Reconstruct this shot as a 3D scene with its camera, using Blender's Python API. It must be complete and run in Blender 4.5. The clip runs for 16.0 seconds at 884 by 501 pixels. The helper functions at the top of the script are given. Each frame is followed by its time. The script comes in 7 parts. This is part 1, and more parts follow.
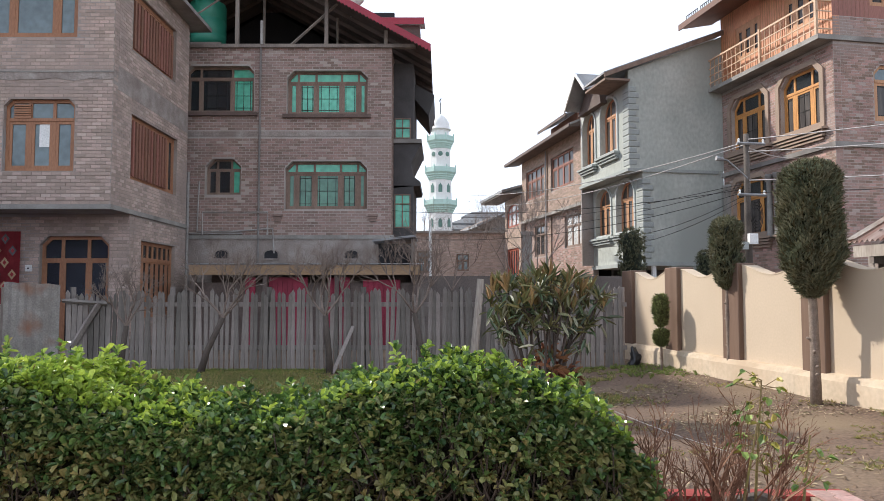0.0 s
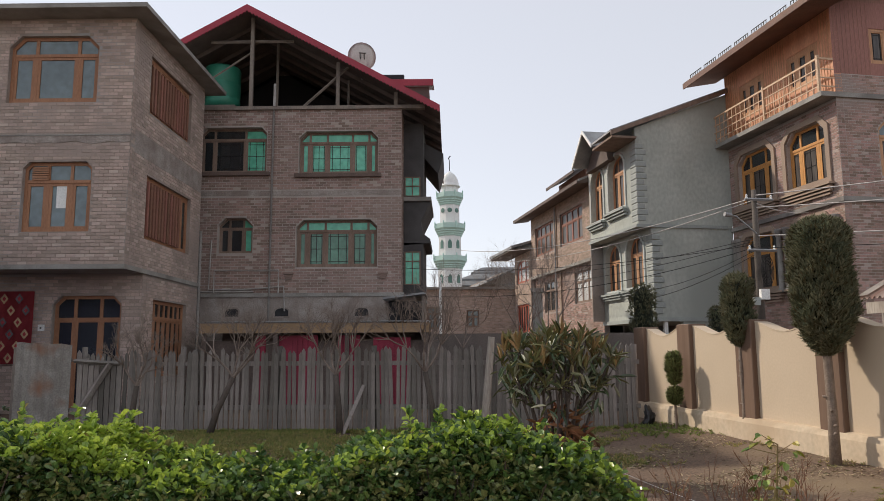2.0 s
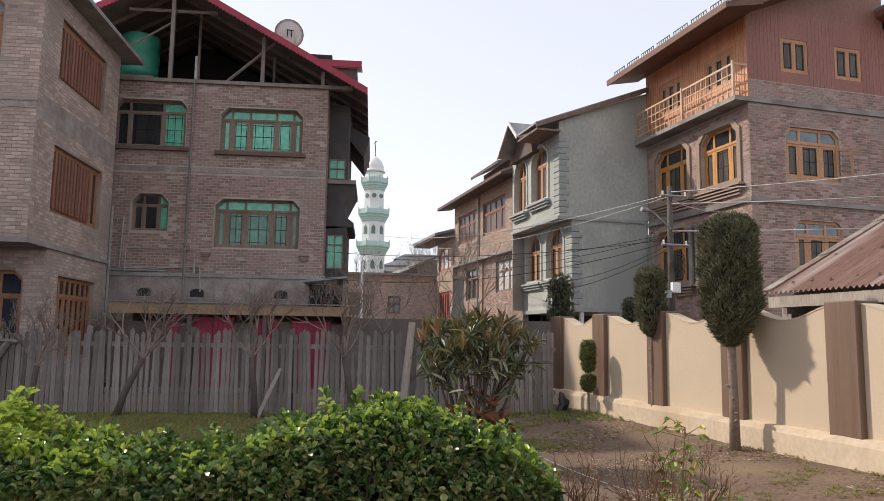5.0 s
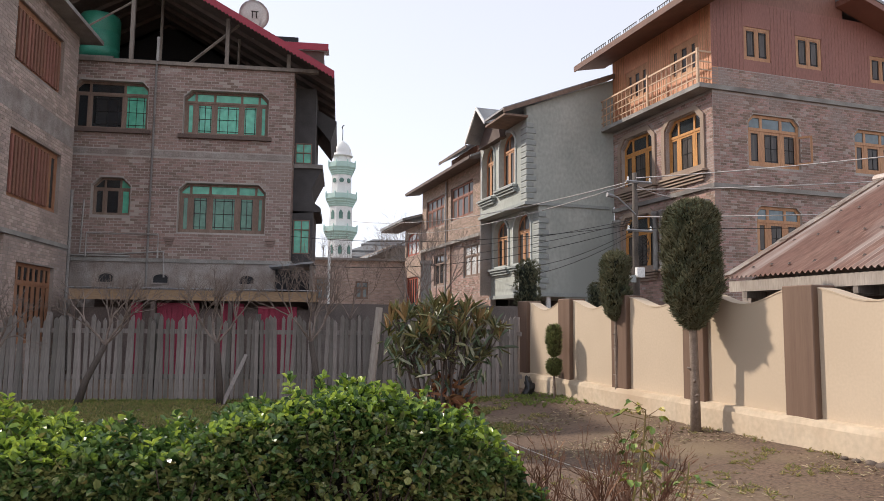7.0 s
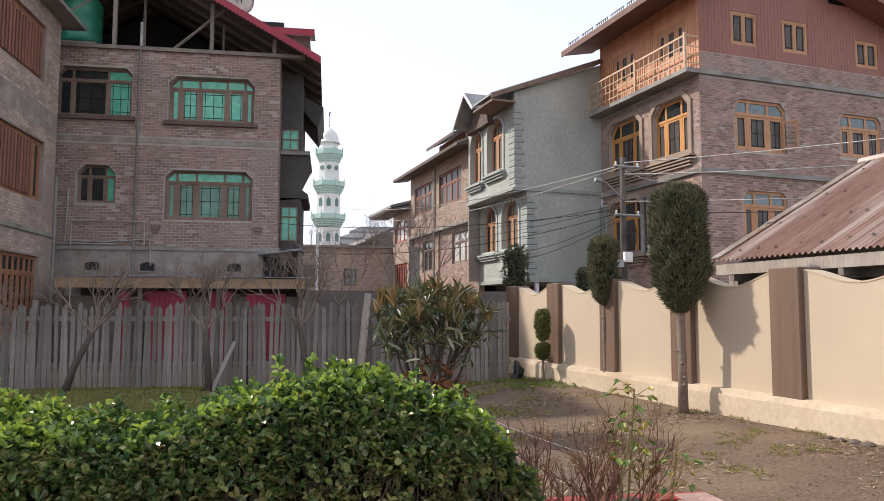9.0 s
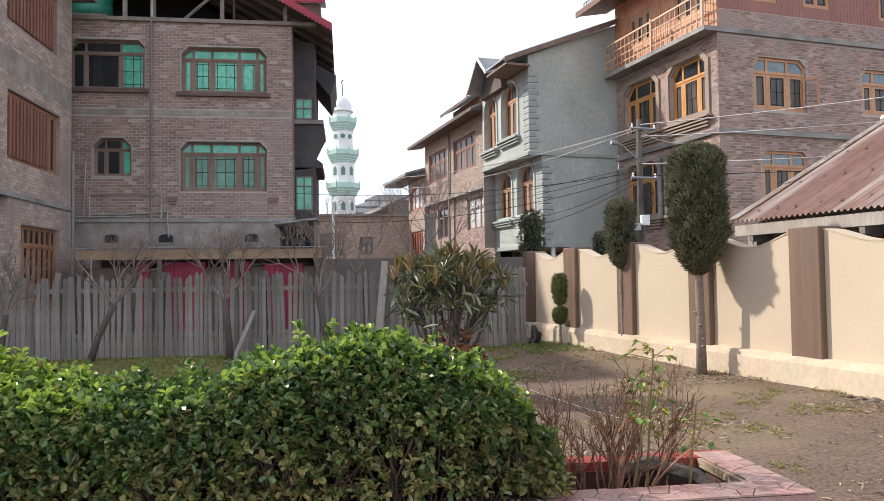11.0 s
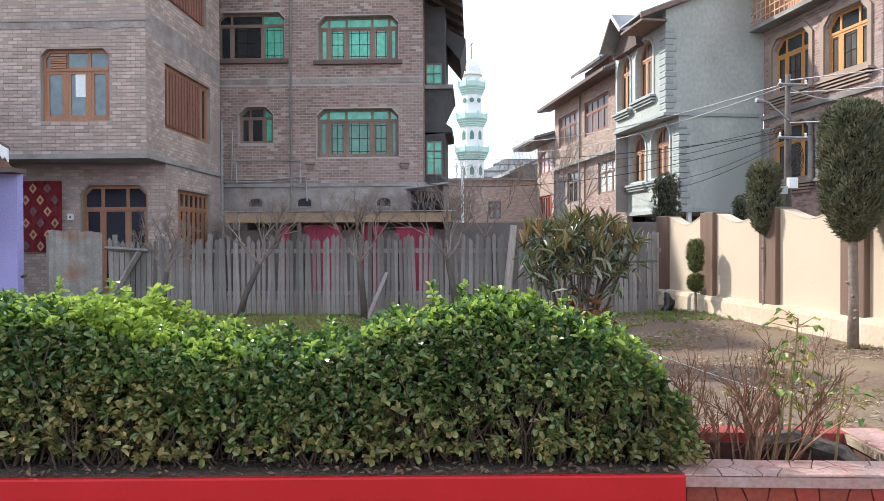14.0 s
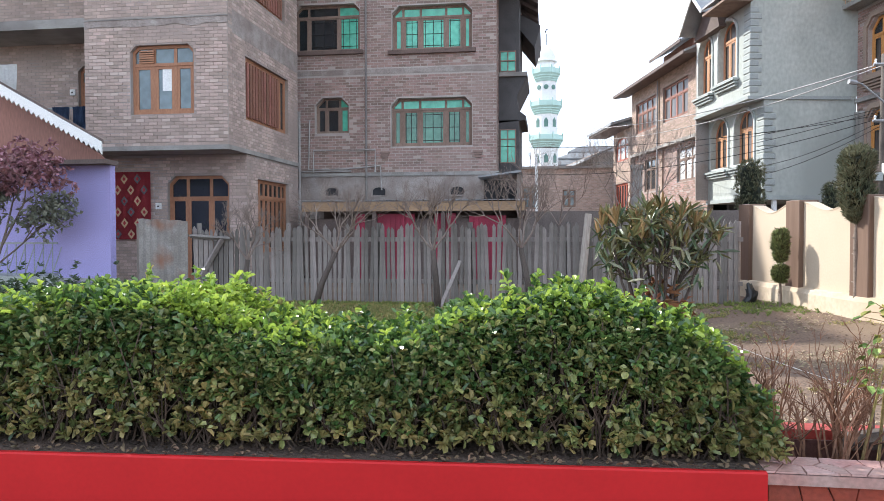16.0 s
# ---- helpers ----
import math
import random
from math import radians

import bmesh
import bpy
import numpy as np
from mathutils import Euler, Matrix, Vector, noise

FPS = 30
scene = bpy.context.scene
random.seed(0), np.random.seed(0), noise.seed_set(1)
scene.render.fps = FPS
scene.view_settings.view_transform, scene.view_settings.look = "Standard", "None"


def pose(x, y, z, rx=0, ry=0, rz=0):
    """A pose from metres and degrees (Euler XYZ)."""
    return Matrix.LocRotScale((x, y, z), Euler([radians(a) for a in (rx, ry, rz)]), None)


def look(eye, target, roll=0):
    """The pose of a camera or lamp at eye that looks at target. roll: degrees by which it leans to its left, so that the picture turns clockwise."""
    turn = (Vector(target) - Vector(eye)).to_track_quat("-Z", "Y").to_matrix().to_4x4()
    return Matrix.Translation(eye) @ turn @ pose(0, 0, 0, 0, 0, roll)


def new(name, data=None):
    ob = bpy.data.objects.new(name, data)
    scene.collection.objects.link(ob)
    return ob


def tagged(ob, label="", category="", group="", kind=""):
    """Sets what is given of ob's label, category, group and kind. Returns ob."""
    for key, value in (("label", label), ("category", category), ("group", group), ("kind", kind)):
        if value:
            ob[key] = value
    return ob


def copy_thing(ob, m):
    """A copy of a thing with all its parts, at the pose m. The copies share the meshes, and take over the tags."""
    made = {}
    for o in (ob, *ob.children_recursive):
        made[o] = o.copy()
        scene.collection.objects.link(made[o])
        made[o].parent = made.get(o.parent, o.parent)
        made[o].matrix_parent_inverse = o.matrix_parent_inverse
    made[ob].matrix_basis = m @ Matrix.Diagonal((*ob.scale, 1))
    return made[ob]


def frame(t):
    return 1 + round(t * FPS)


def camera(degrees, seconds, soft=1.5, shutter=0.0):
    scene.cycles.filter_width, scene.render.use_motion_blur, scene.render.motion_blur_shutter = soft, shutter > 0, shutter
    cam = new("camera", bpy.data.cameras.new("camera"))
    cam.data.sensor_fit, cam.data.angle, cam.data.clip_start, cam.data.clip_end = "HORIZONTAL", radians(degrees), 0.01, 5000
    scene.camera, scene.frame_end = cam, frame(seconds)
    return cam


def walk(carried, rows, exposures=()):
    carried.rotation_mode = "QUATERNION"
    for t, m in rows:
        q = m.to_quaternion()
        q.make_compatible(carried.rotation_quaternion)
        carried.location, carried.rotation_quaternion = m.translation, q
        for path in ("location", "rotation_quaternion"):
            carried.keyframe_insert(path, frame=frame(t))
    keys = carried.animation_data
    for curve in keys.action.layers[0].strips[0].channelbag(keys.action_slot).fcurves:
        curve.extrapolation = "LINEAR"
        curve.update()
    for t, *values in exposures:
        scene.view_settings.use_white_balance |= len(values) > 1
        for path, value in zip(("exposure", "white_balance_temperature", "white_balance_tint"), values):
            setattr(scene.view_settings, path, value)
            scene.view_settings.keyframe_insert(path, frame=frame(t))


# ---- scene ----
cam = camera(62.7, 16.0, soft=0.75)
PATH = [
    (0, (0.0, 0.079, 1.555), (-0.001, 2.075, 1.675), 0.0),
    (0.5, (-0.011, 0.067, 1.563), (-0.009, 2.063, 1.703), 0.0),
    (1, (-0.014, 0.046, 1.585), (-0.018, 2.036, 1.787), -0.1),
    (1.5, (-0.015, 0.027, 1.6), (-0.03, 2.011, 1.85), -0.2),
    (2, (-0.012, 0.022, 1.599), (-0.039, 2.003, 1.871), -0.3),
    (2.5, (-0.011, 0.025, 1.592), (-0.042, 2.005, 1.876), -0.3),
    (3, (-0.012, 0.044, 1.582), (-0.035, 2.024, 1.861), -0.1),
    (3.5, (-0.011, 0.061, 1.578), (0.024, 2.043, 1.846), -0.1),
    (4, (-0.016, 0.07, 1.575), (0.084, 2.05, 1.833), 0.3),
    (6.5, (0.001, 0.077, 1.564), (0.254, 2.05, 1.77), 0.7),
    (7, (0.005, 0.071, 1.568), (0.278, 2.042, 1.766), 0.6),
    (7.5, (0.003, 0.085, 1.564), (0.292, 2.054, 1.756), 0.5),
    (8, (0.006, 0.085, 1.555), (0.309, 2.053, 1.741), 0.5),
    (10.5, (0.0, 0.083, 1.524), (0.28, 2.061, 1.622), -0.6),
    (11, (-0.003, 0.086, 1.52), (0.26, 2.068, 1.593), -0.8),
    (11.5, (-0.005, 0.089, 1.514), (0.238, 2.073, 1.573), -0.9),
    (12, (-0.004, 0.085, 1.508), (0.211, 2.073, 1.549), -1.0),
    (12.5, (-0.012, 0.071, 1.506), (0.168, 2.062, 1.528), -0.9),
    (13, (-0.025, 0.055, 1.506), (0.068, 2.052, 1.514), -0.4),
    (13.5, (-0.023, 0.045, 1.508), (-0.047, 2.045, 1.5), -0.3),
    (14, (-0.024, 0.04, 1.511), (-0.112, 2.038, 1.489), -0.2),
    (14.5, (-0.023, 0.044, 1.509), (-0.139, 2.041, 1.481), -0.2),
    (15, (-0.029, 0.035, 1.512), (-0.196, 2.028, 1.478), -0.1),
    (15.5, (-0.025, 0.038, 1.514), (-0.247, 2.026, 1.471), -0.1),
    (16, (-0.027, 0.031, 1.514), (-0.315, 2.01, 1.461), -0.1),
]
walk(cam, [(t, look(eye, aim, roll)) for t, eye, aim, roll in PATH],
     [(0.0, 1.8, 6200, 11), (1.0, 1.52, 6600, 12), (1.6, 1.16, 6800, 12), (2.9, 1.22, 6700, 11), (3.7, 1.42, 6700, 12),
      (7.0, 1.45, 6600, 14), (11.0, 1.87, 6300, 11), (13.0, 2.1, 6000, 9), (16.0, 2.38, 5900, 9)])
# ---- world, sun, exposure ----
SUN_AZ, SUN_EL = math.atan2(-0.854, 0.52), radians(37)
world = bpy.data.worlds.new("sky")
scene.world = world
world.use_nodes = True
_nt = world.node_tree
_sky = _nt.nodes.new("ShaderNodeTexSky")
_sky.sky_type = "NISHITA"
_sky.sun_disc = False
_sky.sun_elevation, _sky.sun_rotation = SUN_EL, SUN_AZ
_sky.air_density, _sky.dust_density, _sky.ozone_density = 1.0, 0.12, 0.8
_bg = _nt.nodes["Background"]
_bg.inputs["Strength"].default_value = 0.15
_hs = _nt.nodes.new("ShaderNodeHueSaturation")
_hs.inputs["Saturation"].default_value = 0.55
_nt.links.new(_sky.outputs["Color"], _hs.inputs["Color"])
_haze = _nt.nodes.new("ShaderNodeMix")
_haze.data_type, _haze.blend_type = "RGBA", "MULTIPLY"
_haze.inputs[0].default_value = 1.0
_haze.inputs[7].default_value = (0.985, 0.98, 1.025, 1)
_nt.links.new(_hs.outputs["Color"], _haze.inputs[6])
_veil = _nt.nodes.new("ShaderNodeMix")
_veil.data_type = "RGBA"
_veil.inputs[0].default_value = 0.8
_veil.inputs[7].default_value = (1.84, 1.93, 2.08, 1)
_nt.links.new(_haze.outputs[2], _veil.inputs[6])
_nt.links.new(_veil.outputs[2], _bg.inputs["Color"])
sun = new("sun", bpy.data.lights.new("sun", "SUN"))
sun.data.energy, sun.data.angle, sun.data.color = 1.5, radians(1.2), (1.0, 0.91, 0.78)
sun.matrix_world = look((-20, 12, 33), (-20 + 0.682, 12 - 0.415, 33 - 0.602))

LANE = Matrix.Rotation(radians(10.6), 4, "Z")
rng = random.Random(7)


# ---- materials ----
def mat(name, c1, c2=None, rough=0.8, scale=3.0, fine=70.0, bump=0.15, metal=0.0, vary=0.0, stretch=(1, 1, 1), spec=0.5, grime=None, trans=0.0, by_object=False, dist=0.01, through_light=0.0, fleck=None, grainy=0.18):
    """A procedural surface: two colours in broad patches, fine grain, optional dirt, per-piece variation."""
    m = bpy.data.materials.new(name)
    m.use_nodes = True
    nt = m.node_tree
    N, L = nt.nodes.new, nt.links.new
    b = nt.nodes["Principled BSDF"]
    b.inputs["Roughness"].default_value, b.inputs["Metallic"].default_value = rough, metal
    b.inputs["Specular IOR Level"].default_value = spec
    b.inputs["Transmission Weight"].default_value = trans
    tc, mp = N("ShaderNodeTexCoord"), N("ShaderNodeMapping")
    mp.inputs["Scale"].default_value = stretch
    L(tc.outputs["Object"], mp.inputs["Vector"])

    def noise_of(s, detail=4.0):
        n = N("ShaderNodeTexNoise")
        n.inputs["Scale"].default_value, n.inputs["Detail"].default_value = s, detail
        L(mp.outputs["Vector"], n.inputs["Vector"])
        return n.outputs["Fac"]

    def ramp(fac, a, z):
        r = N("ShaderNodeMapRange")
        r.inputs["From Min"].default_value, r.inputs["From Max"].default_value = a, z
        L(fac, r.inputs["Value"])
        return r.outputs["Result"]

    def mix(fac, a, z, kind="MIX"):
        x = N("ShaderNodeMix")
        x.data_type, x.blend_type = "RGBA", kind
        for key, val in ((0, fac), (6, a), (7, z)):
            if isinstance(val, (int, float)):
                x.inputs[key].default_value = val
            elif isinstance(val, tuple):
                x.inputs[key].default_value = (*val, 1)
            else:
                L(val, x.inputs[key])
        return x.outputs[2]

    c2 = c2 or tuple(v * 0.75 for v in c1)
    col = mix(ramp(noise_of(scale), 0.35, 0.65), c1, c2)
    grain = noise_of(fine, 3.0)
    hsv = N("ShaderNodeHueSaturation")
    g = N("ShaderNodeMapRange")
    g.inputs["From Min"].default_value, g.inputs["From Max"].default_value = 0.3, 0.7
    g.inputs["To Min"].default_value, g.inputs["To Max"].default_value = 1 - grainy, 1 + grainy
    L(grain, g.inputs["Value"])
    value = g.outputs["Result"]
    if vary:
        src = N("ShaderNodeObjectInfo").outputs["Random"] if by_object else N("ShaderNodeNewGeometry").outputs["Random Per Island"]
        v = N("ShaderNodeMapRange")
        v.inputs["To Min"].default_value, v.inputs["To Max"].default_value = 1 - vary, 1 + vary
        L(src, v.inputs["Value"])
        mul = N("ShaderNodeMath")
        mul.operation = "MULTIPLY"
        L(v.outputs["Result"], mul.inputs[0])
        L(value, mul.inputs[1])
        value = mul.outputs[0]
        hu = N("ShaderNodeMapRange")
        hu.inputs["To Min"].default_value, hu.inputs["To Max"].default_value = 0.5 + vary * 0.05, 0.5 - vary * 0.05
        L(src, hu.inputs["Value"])
        L(hu.outputs["Result"], hsv.inputs["Hue"])
    L(value, hsv.inputs["Value"])
    L(col, hsv.inputs["Color"])
    col = hsv.outputs["Color"]
    if fleck and vary:
        col = mix(ramp(src, 0.9, 0.95), col, fleck)
    if grime:
        col = mix(ramp(noise_of(scale * 0.4, 6.0), 0.52, 0.68), col, grime)
    L(col, b.inputs["Base Color"])
    if bump:
        bp = N("ShaderNodeBump")
        bp.inputs["Strength"].default_value, bp.inputs["Distance"].default_value = bump, dist
        L(grain, bp.inputs["Height"])
        L(bp.outputs["Normal"], b.inputs["Normal"])
    if through_light:
        tl, ms = N("ShaderNodeBsdfTranslucent"), N("ShaderNodeMixShader")
        ms.inputs["Fac"].default_value = through_light
        L(col, tl.inputs["Color"])
        L(b.outputs["BSDF"], ms.inputs[1])
        L(tl.outputs["BSDF"], ms.inputs[2])
        L(ms.outputs["Shader"], nt.nodes["Material Output"].inputs["Surface"])
    return m


MORTAR = mat("mortar", (0.36, 0.305, 0.27), (0.28, 0.23, 0.20), 0.95, 1.2, 40, 0.5, grime=(0.34, 0.33, 0.32))
MORTAR_PALE = mat("pale_mortar", (0.47, 0.42, 0.385), (0.38, 0.335, 0.305), 0.95, 1.2, 40, 0.5, grime=(0.33, 0.28, 0.25))
BRICK = mat("brick_clay", (0.50, 0.385, 0.328), (0.375, 0.292, 0.252), 0.9, 0.9, 60, 0.3, vary=0.22, fleck=(0.53, 0.43, 0.375), grime=(0.33, 0.265, 0.232))
BRICK_ONE = mat("brick_single", (0.50, 0.385, 0.328), (0.375, 0.292, 0.252), 0.9, 0.9, 60, 0.3, vary=0.22, by_object=True, fleck=(0.53, 0.43, 0.375), grime=(0.33, 0.265, 0.232))
BRICK_DARK = mat("brick_dark", (0.32, 0.218, 0.183), (0.262, 0.182, 0.157), 0.9, 0.8, 60, 0.3, vary=0.26, fleck=(0.42, 0.345, 0.30), grime=(0.31, 0.235, 0.205))
BRICK_RED = mat("brick_red", (0.385, 0.25, 0.205), (0.285, 0.185, 0.155), 0.9, 0.9, 60, 0.3, vary=0.36, fleck=(0.42, 0.34, 0.30), grime=(0.33, 0.255, 0.225))
BRICK_TAN = mat("brick_tan", (0.40, 0.295, 0.23), (0.33, 0.245, 0.195), 0.9, 0.9, 60, 0.3, vary=0.25)
CONCRETE = mat("concrete", (0.34, 0.325, 0.30), (0.24, 0.225, 0.205), 0.92, 1.5, 50, 0.35, grime=(0.17, 0.155, 0.145))
SMEAR = mat("smeared_cement", (0.37, 0.33, 0.30), (0.27, 0.225, 0.20), 0.95, 2.6, 24, 0.7, grime=(0.22, 0.18, 0.16), dist=0.03)
PLASTER_GREY = mat("cement_plaster", (0.485, 0.512, 0.472), (0.39, 0.415, 0.382), 0.93, 0.55, 9, 0.12, grime=(0.35, 0.375, 0.345), stretch=(1, 1, 0.7), grainy=0.12)
TRIM_GREY = mat("grey_trim", (0.37, 0.40, 0.385), (0.32, 0.345, 0.335), 0.85, 2, 40, 0.2)
TRIM_PALE = mat("pale_plaster_trim", (0.52, 0.55, 0.53), (0.44, 0.47, 0.45), 0.85, 2, 40, 0.15)
CREAM = mat("cream_paint", (0.545, 0.44, 0.325), (0.51, 0.41, 0.302), 0.8, 0.8, 30, 0.03, grainy=0.04, grime=(0.50, 0.40, 0.292))
CREAM_WORN = mat("worn_cream_plinth", (0.56, 0.46, 0.34), (0.54, 0.43, 0.31), 0.9, 2.2, 14, 0.12, grainy=0.09, grime=(0.47, 0.36, 0.25))
BROWN_TILE = mat("brown_pilaster_paint", (0.18, 0.113, 0.078), (0.14, 0.084, 0.058), 0.6, 3, 40, 0.06, stretch=(3, 3, 0.1), grainy=0.1)
WOOD_GREY = mat("weathered_wood", (0.265, 0.238, 0.218), (0.165, 0.146, 0.132), 0.93, 3, 60, 0.5, vary=0.34, stretch=(1, 1, 0.12), by_object=True)
WOOD_BROWN = mat("brown_window_wood", (0.38, 0.185, 0.10), (0.32, 0.15, 0.08), 0.65, 4, 50, 0.25, stretch=(1, 1, 0.2))
WOOD_OLD = mat("old_window_wood", (0.26, 0.185, 0.145), (0.19, 0.13, 0.10), 0.85, 4, 50, 0.3, stretch=(1, 1, 0.2))
WOOD_YELLOW = mat("yellow_varnished_wood", (0.60, 0.29, 0.085), (0.52, 0.24, 0.07), 0.5, 4, 50, 0.2, stretch=(1, 1, 0.2))
WOOD_ORANGE = mat("orange_varnished_wood", (0.56, 0.295, 0.155), (0.48, 0.235, 0.12), 0.55, 3, 40, 0.25, stretch=(1, 1, 0.15), vary=0.2)
WOOD_RED = mat("redbrown_boarding", (0.30, 0.135, 0.10), (0.255, 0.115, 0.085), 0.6, 1, 40, 0.2, stretch=(1, 1, 0.15), vary=0.12)
WOOD_SLAT = mat("dull_red_slats", (0.27, 0.125, 0.085), (0.22, 0.10, 0.07), 0.75, 4, 50, 0.25, stretch=(1, 1, 0.2), vary=0.2, by_object=True)
TIMBER = mat("raw_timber", (0.26, 0.22, 0.185), (0.19, 0.16, 0.14), 0.9, 3, 40, 0.4, stretch=(1, 1, 0.2))
TIMBER_TAN = mat("tan_fascia_board", (0.36, 0.24, 0.14), (0.30, 0.2, 0.12), 0.85, 2, 40, 0.3, stretch=(0.2, 1, 1))
# near-black that stands in for the shade of rooms, attic and recesses
PAINTED_SHADE = mat("painted_shade", (0.035, 0.035, 0.038), (0.025, 0.025, 0.028), 0.95, 1, 20, 0)
GLASS_GREEN_DULL = mat("curtained_green_glass", (0.10, 0.26, 0.18), (0.07, 0.18, 0.125), 0.12, 0.9, 5, 0.02, spec=0.6)
SOFFIT_BROWN = mat("brown_soffit_boards", (0.17, 0.085, 0.06), (0.13, 0.065, 0.045), 0.7, 2, 30, 0.2)
BAY_DARK = mat("dark_bay_boards", (0.085, 0.08, 0.08), (0.06, 0.057, 0.057), 0.9, 2, 30, 0.3)
SOFFIT = mat("dark_soffit_boards", (0.145, 0.11, 0.095), (0.105, 0.08, 0.07), 0.85, 2, 30, 0.3)
GLASS_GREEN = mat("green_glass", (0.16, 0.62, 0.43), (0.12, 0.53, 0.37), 0.12, 0.6, 5, 0.02, spec=0.6, trans=0.12)
GLASS_BLUE = mat("bluish_glass", (0.20, 0.265, 0.285), (0.15, 0.20, 0.22), 0.1, 0.7, 5, 0.02, spec=0.6, trans=0.15)
GLASS_DARK = mat("dark_glass", (0.05, 0.06, 0.065), (0.03, 0.035, 0.04), 0.08, 0.7, 5, 0.02, spec=0.6, trans=0.3)
GLASS_CURTAIN = mat("curtained_dark_glass", (0.12, 0.105, 0.095), (0.06, 0.053, 0.05), 0.3, 1.5, 8, 0.02, spec=0.3, stretch=(4, 1, 0.5))
IRON_BLACK = mat("dark_iron", (0.035, 0.032, 0.03), None, 0.5, 5, 60, 0.1, metal=0.6)
RED_ROOF = mat("red_painted_sheet", (0.36, 0.025, 0.05), (0.30, 0.02, 0.04), 0.45, 2, 40, 0.1)
TIN = mat("tin_sheet", (0.34, 0.345, 0.35), (0.25, 0.25, 0.255), 0.6, 2, 30, 0.1, metal=0.3)
PIPE_GREY = mat("dull_drain_pipe", (0.24, 0.225, 0.21), (0.17, 0.155, 0.145), 0.8, 3, 40, 0.1)
PIPE_PALE = mat("pale_steel_pipe", (0.40, 0.38, 0.36), (0.30, 0.28, 0.26), 0.6, 3, 40, 0.1, metal=0.2)
SILL_BROWN = mat("dark_brown_sill", (0.17, 0.12, 0.10), (0.12, 0.085, 0.072), 0.9, 3, 40, 0.3)
RUST_TIN = mat("rusted_tin_sheet", (0.25, 0.135, 0.10), (0.33, 0.20, 0.15), 0.65, 3.2, 40, 0.2, metal=0.15, grime=(0.55, 0.46, 0.40), stretch=(1.5, 0.13, 0.13))
TIN_RUSTY_GATE = mat("gate_sheet", (0.33, 0.31, 0.285), (0.235, 0.215, 0.195), 0.8, 3.2, 30, 0.2, metal=0.1, grime=(0.25, 0.13, 0.085))
WHITE = mat("white_paint", (0.80, 0.80, 0.78), (0.74, 0.75, 0.73), 0.6, 2, 40, 0.1)
MINT = mat("mint_paint", (0.46, 0.66, 0.60), (0.42, 0.61, 0.55), 0.6, 2, 40, 0.1)
LILAC = mat("lilac_paint", (0.40, 0.37, 0.68), (0.36, 0.33, 0.62), 0.8, 1, 40, 0.1)
RED_KERB = mat("red_enamel_paint", (0.50, 0.016, 0.018), (0.45, 0.014, 0.016), 0.5, 2, 40, 0.03, grainy=0.04, spec=0.25)
RED_TILE = mat("faded_red_tile", (0.31, 0.042, 0.024), (0.25, 0.04, 0.028), 0.6, 5, 40, 0.25, vary=0.15, by_object=True)
PINK_RIM = mat("pinkish_rim_tile", (0.40, 0.27, 0.235), (0.37, 0.20, 0.17), 0.55, 5, 40, 0.25, vary=0.12, by_object=True)
GROUT = mat("dark_grout", (0.11, 0.05, 0.042), None, 0.9, 4, 40, 0.3)
STONE_TAN = mat("broken_tan_stone", (0.36, 0.28, 0.20), (0.22, 0.16, 0.11), 0.95, 6, 40, 0.6, dist=0.02)
SOIL = mat("dry_soil", (0.15, 0.099, 0.067), (0.12, 0.078, 0.054), 0.97, 0.9, 30, 0.7, dist=0.02, grainy=0.45, grime=(0.20, 0.145, 0.09))
LEAF = mat("glossy_leaf", (0.12, 0.205, 0.055), (0.066, 0.125, 0.036), 0.3, 2.2, 60, 0.08, vary=0.6, spec=0.6, through_light=0.24)
LEAF_MID = mat("olive_hedge_leaf", (0.25, 0.27, 0.095), (0.155, 0.18, 0.06), 0.33, 2.2, 60, 0.08, vary=0.45, through_light=0.15)
LEAF_YOUNG_SUNLIT = mat("young_sunlit_leaf", (0.37, 0.47, 0.075), (0.25, 0.37, 0.06), 0.3, 2.2, 60, 0.08, vary=0.3, through_light=0.3)
LEAF_OLD = mat("old_leaf", (0.35, 0.295, 0.105), (0.24, 0.215, 0.08), 0.5, 2.2, 60, 0.08, vary=0.4, through_light=0.3)
BARK_DARK = mat("dark_bark", (0.105, 0.085, 0.072), (0.075, 0.06, 0.05), 0.95, 6, 60, 0.5, stretch=(1, 1, 0.3))
BARK_PALE = mat("pale_bark", (0.25, 0.195, 0.155), (0.18, 0.135, 0.105), 0.95, 14, 60, 0.6, stretch=(1, 1, 0.8))
BARK = mat("bark", (0.16, 0.125, 0.10), (0.115, 0.09, 0.075), 0.95, 6, 60, 0.5, stretch=(1, 1, 0.3))
CYPRESS = mat("cypress_foliage", (0.13, 0.15, 0.09), (0.19, 0.185, 0.11), 0.75, 3, 60, 0.1, vary=0.4, through_light=0.25)
RED_CLOTH = mat("red_shed_door_paint", (0.33, 0.035, 0.07), (0.25, 0.03, 0.055), 0.75, 2, 40, 0.15)
TANK = mat("green_plastic", (0.035, 0.25, 0.165), (0.03, 0.21, 0.14), 0.4, 2, 40, 0.05)



# ---- building helpers ----
MW = {}


def thing(name, m=None, label="", category="", group="", kind=""):
    """An Empty at the thing's base that carries its parts."""
    ob = new(name)
    ob.empty_display_size = 0.2
    m = m or Matrix.Identity(4)
    ob.matrix_basis = m
    MW[ob.name] = m
    return tagged(ob, label, category, group, kind)


